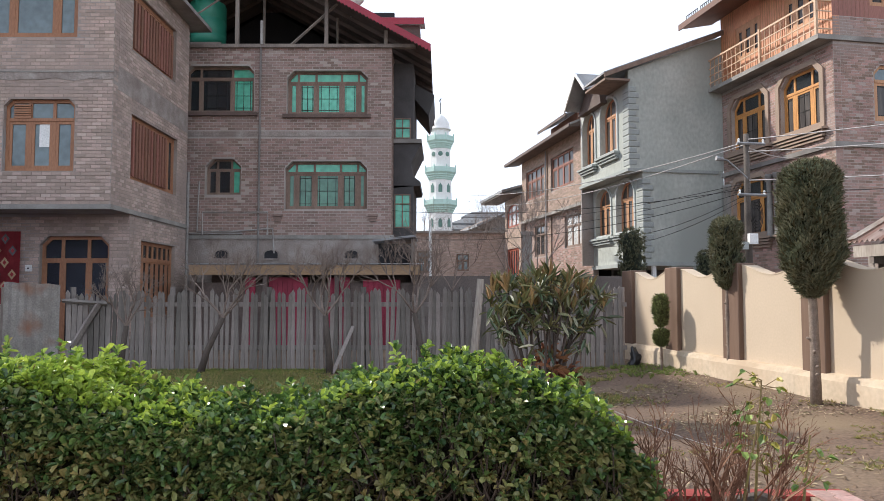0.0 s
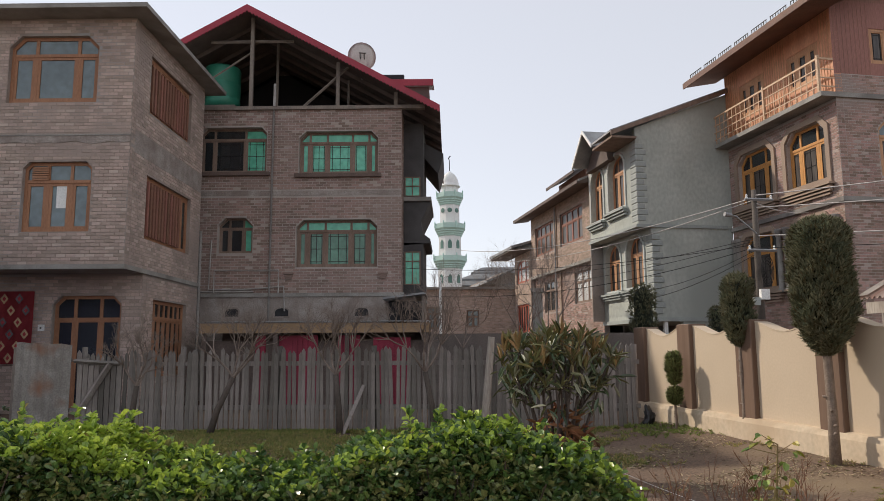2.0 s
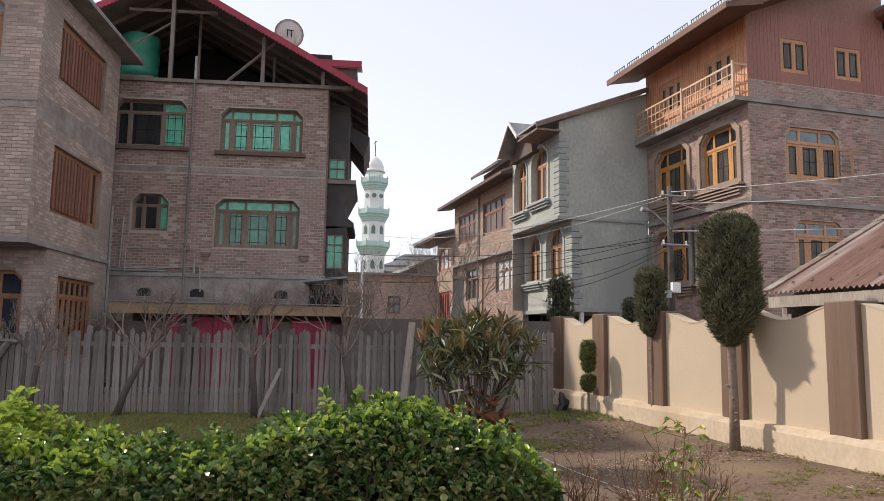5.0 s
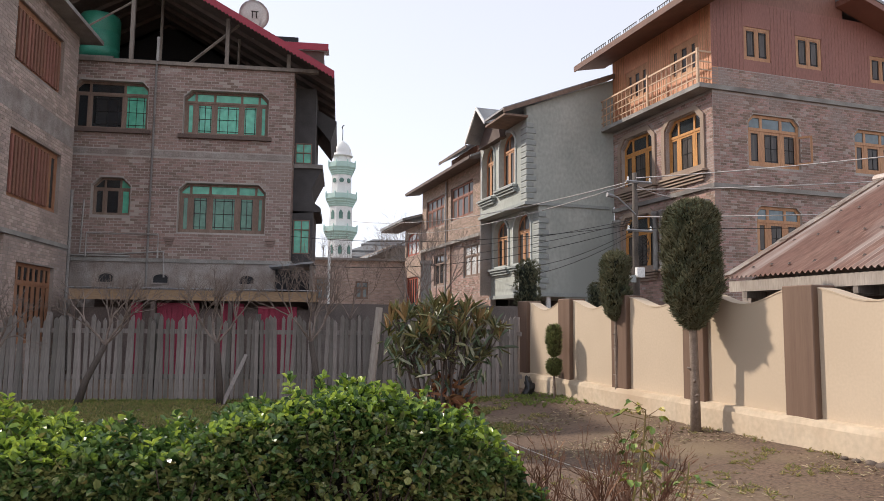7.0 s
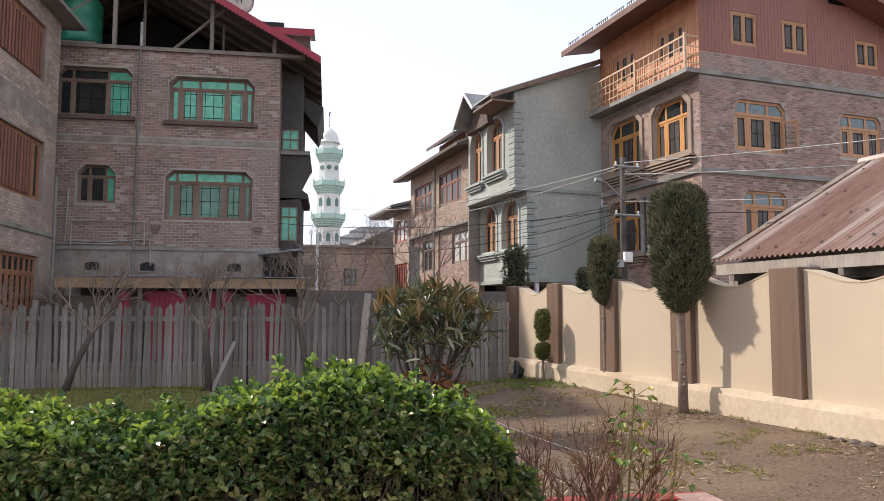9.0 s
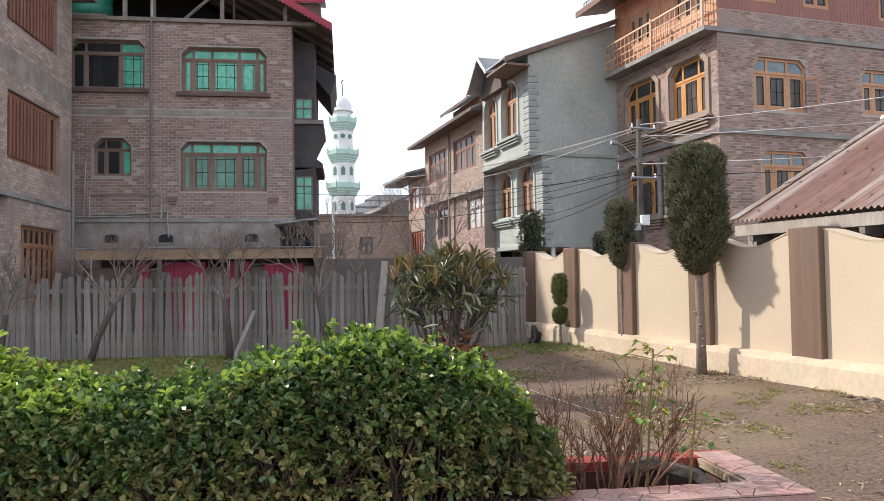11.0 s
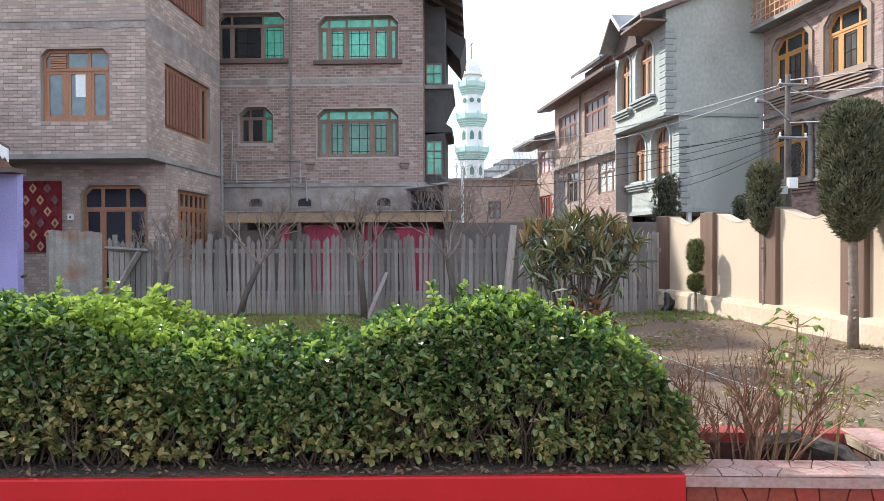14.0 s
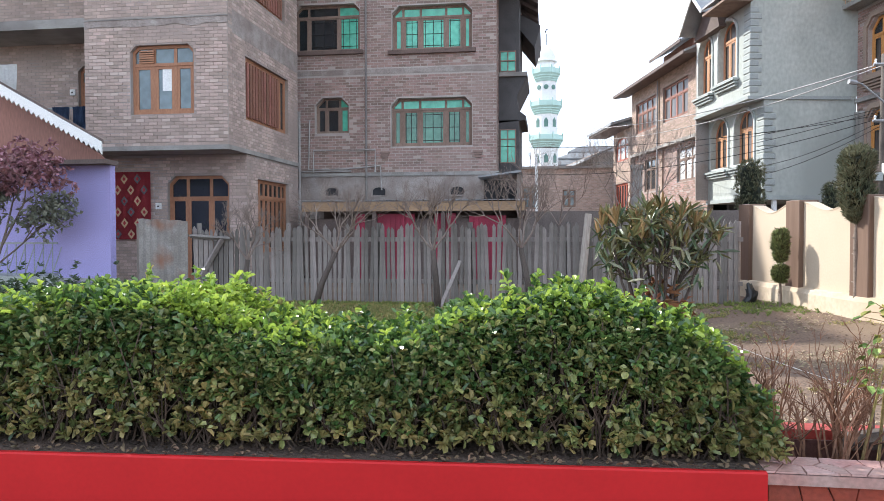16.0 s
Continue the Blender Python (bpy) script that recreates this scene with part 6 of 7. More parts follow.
# ---- minaret and prayer hall ----
def build_minaret():
    root = thing("minaret", Matrix.Translation((-0.2, 75, 0)), "tall octagonal white minaret with mint green balconies and dome", "minaret")
    T = Matrix.Translation((-0.2, 75, 0))
    for z0, z1, r in ((0, 9.9, 1.36), (11.2, 13.3, 1.26), (14.6, 16.6, 1.1), (18.0, 18.6, 0.95)):
        bm = bmesh.new()
        lathe(bm, [(r, z0), (r * 0.97, z1)], 8, radians(22.5))
        part("shaft", bm, WHITE, root, "white painted octagonal shaft", T)
    for zb, r in ((9.9, 1.36), (13.3, 1.26), (16.6, 1.1)):
        bm = bmesh.new()
        lathe(bm, [(r * 1.0, zb), (r * 1.06, zb + 0.12), (r * 1.06, zb + 0.2), (r * 1.14, zb + 0.3), (r * 1.14, zb + 0.4), (r * 1.24, zb + 0.52), (r * 1.24, zb + 0.62), (r * 1.36, zb + 0.8), (r * 1.36, zb + 0.9)], 8, radians(22.5))
        part("cornice", bm, MINT, root, "stepped mint green cornice", T)
        bm = bmesh.new()
        lathe(bm, [(r * 1.33, zb + 0.9), (r * 1.33, zb + 1.3), (r * 1.27, zb + 1.3), (r * 1.27, zb + 0.95)], 8, radians(22.5))
        part("parapet", bm, MINT_PALE, root, "pale green balcony parapet", T)
        for k in range(8):
            a = radians(22.5) + k * math.tau / 8
            x, y = r * 1.33 * math.cos(a), r * 1.33 * math.sin(a)
            bm = bmesh.new()
            lathe(bm, [(0.07, zb + 0.9), (0.07, zb + 1.4), (0.03, zb + 1.55)], 6)
            bmesh.ops.translate(bm, verts=bm.verts, vec=(x, y, 0))
            part("post", bm, MINT, root, "", T)
    bm = bmesh.new()
    lathe(bm, [(1.08, 18.6), (1.12, 18.7), (0.98, 18.8), (0.95, 19.1), (0.86, 19.45), (0.68, 19.8), (0.42, 20.08), (0.14, 20.26), (0.05, 20.35)], 20)
    part("dome", bm, WHITE, root, "white dome", T, True)
    bm = bmesh.new()
    tube(bm, [(0, 0, 20.3), (0, 0, 21.5)], 0.045, 6)
    tube(bm, [(0, 0, 21.5), (-0.08, 0, 21.75), (0.02, 0, 21.95), (0.16, 0, 22.0)], [0.03, 0.07, 0.06, 0.02], 6)
    part("finial", bm, IRON_BLACK, root, "dark crescent finial", T)
    for z, r in ((8.4, 1.36), (12.0, 1.26)):
        for a in (-90, -45, -135):
            m = T @ Matrix.Rotation(radians(a + 90), 4, "Z") @ Matrix.Translation((0, -r * 0.925, 0))
            bm = bmesh.new()
            prism(bm, [(-0.2, z), (0.2, z), (0.2, z + 0.65), (0, z + 0.95), (-0.2, z + 0.65)], -0.02, 0.04)
            part("niche_window", bm, MINT_DARK, root, "dark green pointed window", m)
    for a in (-90, -45, -135):
        m = T @ Matrix.Rotation(radians(a + 90), 4, "Z") @ Matrix.Translation((0, -1.04, 16.0))
        bm = bmesh.new()
        prism(bm, [(0.24 * math.cos(k * math.tau / 14), 0.24 * math.sin(k * math.tau / 14)) for k in range(14)], -0.02, 0.05)
        part("round_window", bm, MINT_DARK, root, "dark green round window", m)
    hall = thing("prayer_hall", Matrix.Translation((8, 80, 0)), "grey prayer hall with stepped tin roofs behind the lane", "building")
    part("wall", boxes((0, 13, 77.5, 87.5, 0, 8.3)), PLASTER_GREY, hall)
    for k in range(4):
        window(hall, Matrix.Translation((3, 77.4, 0)), (-2.2 + k * 2.6, -1.0 + k * 2.6, 3.2, 5.6, "arch", 0.6), (0.5,), 0.8, MINT, GLASS_DARK, -0.02, 0.1)
    for z, g, o in ((8.3, 0, 0.7), (9.1, 1.2, 0.4), (9.9, 2.4, 0.3)):
        bm = bmesh.new()
        v = [(-o + g, 77.5 - o + g), (13 + o - g, 77.5 - o + g), (13 + o - g, 87.5 + o - g), (-o + g, 87.5 + o - g)]
        lo = [bm.verts.new((*p, z)) for p in v]
        mid = [bm.verts.new((*p, z + 0.15)) for p in v]
        hi = [bm.verts.new((p[0] * 0.72 + 6.5 * 0.28, p[1] * 0.72 + 82.5 * 0.28, z + 0.8)) for p in v]
        for a, b in ((lo, mid), (mid, hi)):
            for i in range(4):
                bm.faces.new((a[i], a[(i + 1) % 4], b[(i + 1) % 4], b[i]))
        bm.faces.new(hi)
        bm.faces.new(lo[::-1])
        part("roof", bm, OLD_TIN, hall, "grey sheet roof tier")
    old = thing("far_house", Matrix.Translation((1, 45, 0)), "old pinkish brick house at the lane's end", "house")
    o1, o2 = (-1.6, -0.6, 2.9, 4.3), (0.9, 1.7, 3.0, 4.1)
    face(old, Matrix.Translation((0, 46, 0)), -3.5, 4.2, 0, 5.4, (o1, o2), wall_mat=MORTAR_PALE, bricks=BRICK, seed=41)
    for o in (o1, o2):
        window(old, Matrix.Translation((0, 46, 0)), o, (0.5,), 0.4, WOOD_OLD, GLASS_BLUE, 0.08, 0.08)
    part("back", boxes((-3.5, -3.3, 46.25, 52, 0, 5.4), (4.0, 4.2, 46.25, 52, 0, 5.4), (-3.3, 4.0, 51.8, 52, 0, 5.4), (-3.3, 4.0, 47, 47.02, 0, 5.3)), MORTAR, old)
    part("roof", boxes((-3.8, 4.5, 45.7, 52.3, 5.4, 5.55)), CONCRETE, old)


MINT_PALE = mat("pale_mint_paint", (0.50, 0.68, 0.62), (0.45, 0.63, 0.57), 0.6, 2, 40, 0.1)
MINT_DARK = mat("dark_mint_paint", (0.12, 0.24, 0.20), None, 0.5, 2, 40, 0.1)
OLD_TIN = mat("weathered_dark_tin", (0.23, 0.235, 0.24), (0.17, 0.17, 0.175), 0.7, 0.6, 12, 0.2, metal=0.2)
build_minaret()


# ---- yard behind the fence ----
def build_yard():
    SMEAR_DARK = mat("dark_stained_masonry", (0.17, 0.14, 0.125), (0.12, 0.10, 0.09), 0.95, 1.5, 30, 0.5, grime=(0.22, 0.19, 0.17))
    ob = link("yard_wall", mesh_of("yard_wall", boxes((-0.55, 5.2, 18.0, 18.22, 0, 2.0)), SMEAR_DARK))
    tagged(ob, "low dark stained masonry yard wall behind the fence", "wall", kind="structure")
    post = thing("concrete_post", Matrix.Translation((2.17, 18.6, 0)), "square grey concrete post in the yard", "post")
    bm = boxes((2.05, 2.29, 18.5, 18.74, 0, 3.05))
    bmesh.ops.bevel(bm, geom=bm.edges[:], offset=0.02, segments=1, affect="EDGES")
    part("shaft", bm, CONCRETE, post)
    part("cap", boxes((2.02, 2.32, 18.47, 18.77, 3.05, 3.15)), CONCRETE, post)
    pole = thing("steel_pole", Matrix.Translation((-0.35, 21, 0)), "thin pale steel pole beside the shed", "pole")
    bm = bmesh.new()
    tube(bm, [(-0.35, 21, 0), (-0.35, 21, 3.7)], 0.04, 8)
    part("shaft", bm, WHITE, pole)
    shed = thing("lean_to_shed", Matrix.Translation((-4, 22.5, 0)), "open lean-to shed with tin roof and red doors", "shed")
    bm = bmesh.new()
    corrugated(bm, -7.5, -0.6, 21.25, 23.9, 2.44, 2.56, 0.09, 0.016)
    part("roof", bm, TIN, shed, "corrugated tin lean-to roof")
    part("fascia", boxes((-7.42, -0.65, 21.3, 21.35, 2.12, 2.4)), TIMBER_TAN, shed, "tan wooden fascia board")
    for x in (-7.3, -5.2, -3.1, -0.8):
        part("post", boxes((x - 0.06, x + 0.06, 21.36, 21.48, 0, 2.4)), SOFFIT, shed)
    part("back_wall", boxes((-7.4, -0.7, 23.4, 23.45, 0, 2.45)), SOFFIT, shed, "dark boarded back wall")
    for x0, x1 in ((-5.85, -5.55), (-5.15, -4.0), (-3.4, -2.75), (-2.35, -1.25)):
        d = part("door", boxes((x0, x1, 21.62, 21.66, 0.05, 1.98 if x0 > -3 else 2.05)), RED_CLOTH, shed, "red painted boarded door")
        n = max(1, int((x1 - x0) / 0.14))
        for k in range(n):
            part("board", boxes((x0 + (x1 - x0) * (k + 0.5) / n - 0.05, x0 + (x1 - x0) * (k + 0.5) / n + 0.05, 21.6, 21.619, 0.08, 1.94)), RED_CLOTH, d)
    part("boarding", boxes((-7.3, -0.8, 21.68, 21.72, 0.0, 1.9)), SOFFIT, shed, "dark boards between the doors")
    recess = thing("lower_porch", Matrix.Translation((-1.5, 23, 0)), "recess under a tin canopy, shade painted on its back", "porch")
    bm = bmesh.new()
    prism(bm, [(-2.2, 3.2), (-0.85, 3.36), (-0.85, 3.42), (-2.2, 3.26)], 22.8, 25.0)
    part("canopy", bm, TIN, recess)
    # back sheet in near-black: the recess's shade put into its colour
    part("back", boxes((-2.1, -0.95, 23.85, 23.9, 2.5, 3.2)), PAINTED_SHADE, recess)
    part("side", boxes((-0.98, -0.92, 23.0, 24.9, 0, 3.36)), TIMBER, recess)
    # sheet gate and its neighbour
    gate = thing("sheet_gate", Matrix.Translation((-8.3, 14.8, 0)), "rust-stained grey tin sheet gate", "gate")
    bm = bmesh.new()
    n = 14
    a, b, c, d = [], [], [], []
    for i in range(n + 1):
        x = -8.88 + 1.14 * i / n
        z = 1.80 - 0.05 * i / n + 0.01 * math.sin(i * 1.3)
        y = 14.8 + 0.008 * math.sin(i * math.pi)
        yy = 14.8 + (0.012 if i % 2 else -0.012)
        a.append(bm.verts.new((x, yy, 0.03)))
        b.append(bm.verts.new((x, yy, z)))
        c.append(bm.verts.new((x, yy + 0.006, 0.03)))
        d.append(bm.verts.new((x, yy + 0.006, z)))
    for i in range(n):
        bm.faces.new((a[i], a[i + 1], b[i + 1], b[i]))
        bm.faces.new((c[i + 1], c[i], d[i], d[i + 1]))
        bm.faces.new((b[i], b[i + 1], d[i + 1], d[i]))
    part("sheet", bm, TIN_RUSTY_GATE, gate)
    part("frame_rail", boxes((-8.86, -7.76, 14.83, 14.88, 0.4, 0.47), (-8.86, -7.76, 14.83, 14.88, 1.4, 1.47)), TIMBER, gate)
    part("gate_post", boxes((-8.95, -8.87, 14.82, 14.9, -0.1, 1.7)), TIMBER, gate)
    old = thing("plank_gate", Matrix.Translation((-7.2, 14.9, 0)), "broken plank gate with a diagonal brace", "gate")
    rr = random.Random(8)
    for k in range(8):
        x = -7.66 + k * 0.115
        part("plank", boxes((x, x + 0.1, 14.9, 14.925, 0.05, 1.42 + rr.uniform(-0.12, 0.06))), WOOD_GREY, old)
    bm = bmesh.new()
    beam(bm, (-7.5, 14.86, 0.5), (-6.98, 14.86, 1.36), 0.09)
    part("brace", bm, WOOD_GREY, old)
    bm = bmesh.new()
    beam(bm, (-7.72, 14.86, 1.42), (-6.8, 14.86, 1.36), 0.06)
    part("top_rail", bm, WOOD_GREY, old)


build_yard()


# ---- low house with tin roof behind the garden wall ----
OLD_FLASH = mat("pale_flashing", (0.52, 0.47, 0.43), (0.36, 0.29, 0.25), 0.6, 2.5, 30, 0.2, metal=0.1, grime=(0.33, 0.21, 0.16))


def build_roof_house():
    root = thing("outhouse", LANE @ Matrix.Translation((10, 4, 0)), "low outhouse with a rusty corrugated tin roof", "outbuilding")
    m = LANE @ pose(8.0, 0, 0, 0, 0, -90)
    bm = bmesh.new()
    corrugated(bm, -9.68, 3.0, 0.0, 3.45, 2.33, 4.21, 0.10, 0.022)
    part("roof", bm, RUST_TIN, root, "rusty corrugated roof sheets", m)
    bm = bmesh.new()
    corrugated(bm, -9.68, 3.0, 6.9, 3.45, 2.33, 4.21, 0.10, 0.022)
    part("roof", bm, RUST_TIN, root, "rusty corrugated roof sheets", m)
    for d0, d1 in ((0.0, 3.45), (6.9, 3.45)):
        bm = bmesh.new()
        for k in range(3):
            a, b = d0 + (d1 - d0) * k / 3, d0 + (d1 - d0) * (k + 1.03) / 3
            za, zb = 2.33 + 1.88 * k / 3, 2.33 + 1.88 * (k + 1.03) / 3
            v = [bm.verts.new(q) for q in ((-9.74, a, za + 0.03), (-9.5, a, za + 0.045), (-9.5, b, zb + 0.03), (-9.74, b, zb + 0.015), (-9.74, a, za - 0.09), (-9.74, b, zb - 0.1))]
            bm.faces.new((v[0], v[1], v[2], v[3]))
            bm.faces.new((v[4], v[0], v[3], v[5]))
        bmesh.ops.solidify(bm, geom=bm.faces[:], thickness=0.004)
        part("verge_flashing", bm, OLD_FLASH, root, "pale galvanised verge strip", m)
    bm = bmesh.new()
    tube(bm, [(-9.76, 3.45, 4.2), (3.0, 3.45, 4.2)], 0.09, 8)
    part("ridge_cap", bm, OLD_FLASH, root, "pale ridge capping", m)
    rr = random.Random(77)
    vs, fs = [], []
    for row in (0.25, 1.15, 2.05, 2.95):
        for k in range(30):
            cx, cy = -9.3 + k * 0.4 + rr.uniform(-0.06, 0.06), row + rr.uniform(-0.05, 0.05)
            cz, i = 2.33 + 0.545 * cy + 0.024, len(vs)
            vs += [(cx - 0.022, cy - 0.022, cz - 0.012), (cx + 0.022, cy - 0.022, cz - 0.012), (cx + 0.022, cy + 0.022, cz + 0.012), (cx - 0.022, cy + 0.022, cz + 0.012), (cx, cy - 0.01, cz + 0.025)]
            fs += [(i, i + 1, i + 4), (i + 1, i + 2, i + 4), (i + 2, i + 3, i + 4), (i + 3, i, i + 4)]
    link("roof_nails", raw_mesh("roof_nails", vs, fs, SOFFIT), root, m, "dark roofing nail heads")["kind"] = "stuff"
    part("eave_board", boxes((-9.6, 3.0, 0.05, 0.09, 2.1, 2.27)), PALE_WOOD, root, "pale wooden eave board", m)
    part("eave_board", boxes((-9.6, 3.0, 0.42, 0.47, 1.98, 2.1)), TIMBER, root, "", m)
    bm = bmesh.new()
    prism(bm, [(8.3, 2.2), (11.45, 4.05), (14.6, 2.2), (14.6, 0), (8.3, 0)][::-1], 9.4, 9.6)
    part("gable_wall", bm, MORTAR, root, "", LANE)
    part("wall", boxes((8.6, 8.8, -3, 9.4, 0, 2.0)), SOFFIT, root, "", LANE)
    for k in range(6):
        part("rafter", boxes((-9.3 + k * 2, -9.22 + k * 2, 0.06, 0.6, 2.0, 2.12)), TIMBER, root, "", m)


build_roof_house()


# ---- lilac house ----
def build_lilac_house():
    root = thing("lilac_house", Matrix.Translation((-11, 15.5, 0)), "small lilac painted house with white scalloped gable edge", "house")
    part("front_wall", boxes((-10.6, -9.36, 14.5, 14.7, 0.3, 2.95)), LILAC, root, "lilac painted wall")
    bm = boxes((-9.56, -9.36, 14.7, 17.5, 0.3, 2.95))
    for v in bm.verts:
        v.co.x -= max(0, v.co.y - 14.7) * 0.75
    part("side_wall", bm, LILAC, root)
    part("recessed_wall", boxes((-15, -10.6, 15.6, 15.8, 0.0, 3.6)), LILAC, root, "lilac painted recessed wall")
    part("recess_side", boxes((-10.6, -10.4, 14.7, 15.6, 0.0, 2.95)), LILAC, root)
    part("porch_floor", boxes((-15, -10.6, 14.45, 15.6, 0.0, 0.55)), TRIM_GREY, root, "grey porch floor")
    bm = bmesh.new()
    prism(bm, [(-15, 0.3), (-9.36, 0.3), (-9.36, 0.0), (-15, 0.0)][::-1], 14.42, 14.5)
    part("plinth", bm, TRIM_GREY, root)
    for k in range(5):
        part("step_band", boxes((-10.6, -9.3, 14.36 - 0.01 * k, 14.41, 0.05 + 0.1 * k, 0.12 + 0.1 * k)), TIN, root)
    for k in range(14):
        a = -13.6 + k * 0.22
        bm = bmesh.new()
        tube(bm, [(a, 14.5, 0.55), (a, 14.5, 1.25)], 0.012, 5)
        tube(bm, [(a, 14.5, 0.62), (a + 0.22, 14.5, 1.18)], 0.012, 5)
        part("railing_bar", bm, TRIM_GREY, root)
    part("railing_top", boxes((-13.6, -10.6, 14.47, 14.53, 1.25, 1.29)), TRIM_GREY, root)
    sl = 0.545

    def zr(x):
        return 3.44 + (-9.3 - x) * sl

    bm = bmesh.new()
    prism(bm, [(-14, zr(-14)), (-9.2, zr(-9.2)), (-9.2, zr(-9.2) + 0.05), (-14, zr(-14) + 0.05)], 14.05, 18)
    for v in bm.verts:
        if v.co.y > 15:
            v.co.x -= 3.0
    part("roof", bm, SOFFIT, root, "dark tin roof")
    bm = bmesh.new()
    pts = []
    n = 42
    for i in range(n * 2 + 1):
        x = -14 + 4.78 * i / (2 * n)
        pts.append((x, zr(x) - 0.02 - (0.17 if i % 2 else 0.25)))
    for p, q in zip(pts, pts[1:]):
        prism(bm, [p, q, (q[0], zr(q[0]) - 0.005), (p[0], zr(p[0]) - 0.005)], 14.0, 14.04)
    bmesh.ops.remove_doubles(bm, verts=bm.verts, dist=0.0008)
    part("bargeboard", bm, WHITE, root, "white scalloped bargeboard")
    bm = bmesh.new()
    prism(bm, [(-14, 3.0), (-9.4, 3.0), (-9.6, 3.2), (-14, zr(-14) - 0.1)], 14.5, 14.56)
    part("gable_infill", bm, WOOD_RED, root, "dark red-brown gable infill")
    part("eave", boxes((-10.7, -9.22, 14.1, 14.6, 2.95, 3.04)), SOFFIT, root)
    build_bush_tree()


def build_bush_tree():
    t = thing("purple_tree", Matrix.Translation((-11.15, 12.8, 0)), "small tree with sparse purple-brown leaves", "tree")
    rr = random.Random(71)
    bm = bmesh.new()
    tips = []
    for k, (dx, dy) in enumerate(((-0.3, 0), (0.12, 0.1), (-0.1, -0.2))):
        grow(bm, Vector((-11.15 + 0.12 * k, 12.8, -0.05)), Vector((dx, dy, 1)), 1.35, 0.04, 4, rr, 0.25, (2, 3), 0.6, 0.68, 0.15, tips, 6)
    part("trunk", bm, BARK, t)
    P = np.array([tuple(p[0]) for p in tips])
    P = np.concatenate([P + np.random.default_rng(k).normal(size=P.shape) * 0.17 for k in range(13)])
    ro, di = rosettes(P, np.random.default_rng(3).normal(size=P.shape) + np.array([0, 0, 0.4]), 4, 0.05, 0.03, 72, (0.4, 1.4))
    v, f = leaf_cloud(ro, di, 0.115, 0.07, 73)
    mi = (P[:, 2][np.tile(np.arange(len(P)), 4)] < 2.3).astype(np.int32)
    ob = link("leaves", raw_mesh("leaves", v.tolist(), f.tolist(), [LEAF_PURPLE, LEAF_GREY], False, np.repeat(mi, 2)), t)
    ob["kind"] = "stuff"
    b = thing("low_shrub", Matrix.Translation((-8.6, 11.5, 0)), "dull green low shrub beside the lilac house", "shrub")
    r = np.random.default_rng(81)
    n = 900
    P = np.stack([-9.2 + r.normal(size=n) * 0.9, 11.6 + r.normal(size=n) * 0.35, np.abs(r.normal(size=n)) * 0.3 + 0.05], axis=1)
    P[:, 2] = np.minimum(P[:, 2], 0.95)
    ro, di = rosettes(P, r.normal(size=P.shape) * 0.5 + np.array([0, 0, 1]), 6, 0.06, 0.03, 82)
    v, f = leaf_cloud(ro, di, 0.09, 0.045, 83)
    ob = link("leaves", raw_mesh("leaves", v.tolist(), f.tolist(), LEAF_DULL), b)
    ob["kind"] = "stuff"


LEAF_PURPLE = mat("purple_leaf", (0.31, 0.15, 0.17), (0.23, 0.115, 0.13), 0.6, 3, 60, 0.1, vary=0.35)
LEAF_GREY = mat("greyish_leaf", (0.20, 0.21, 0.16), (0.15, 0.16, 0.12), 0.6, 3, 60, 0.1, vary=0.3)
LEAF_DULL = mat("dull_leaf", (0.09, 0.13, 0.07), (0.07, 0.10, 0.055), 0.55, 3, 60, 0.1, vary=0.35)
build_lilac_house()


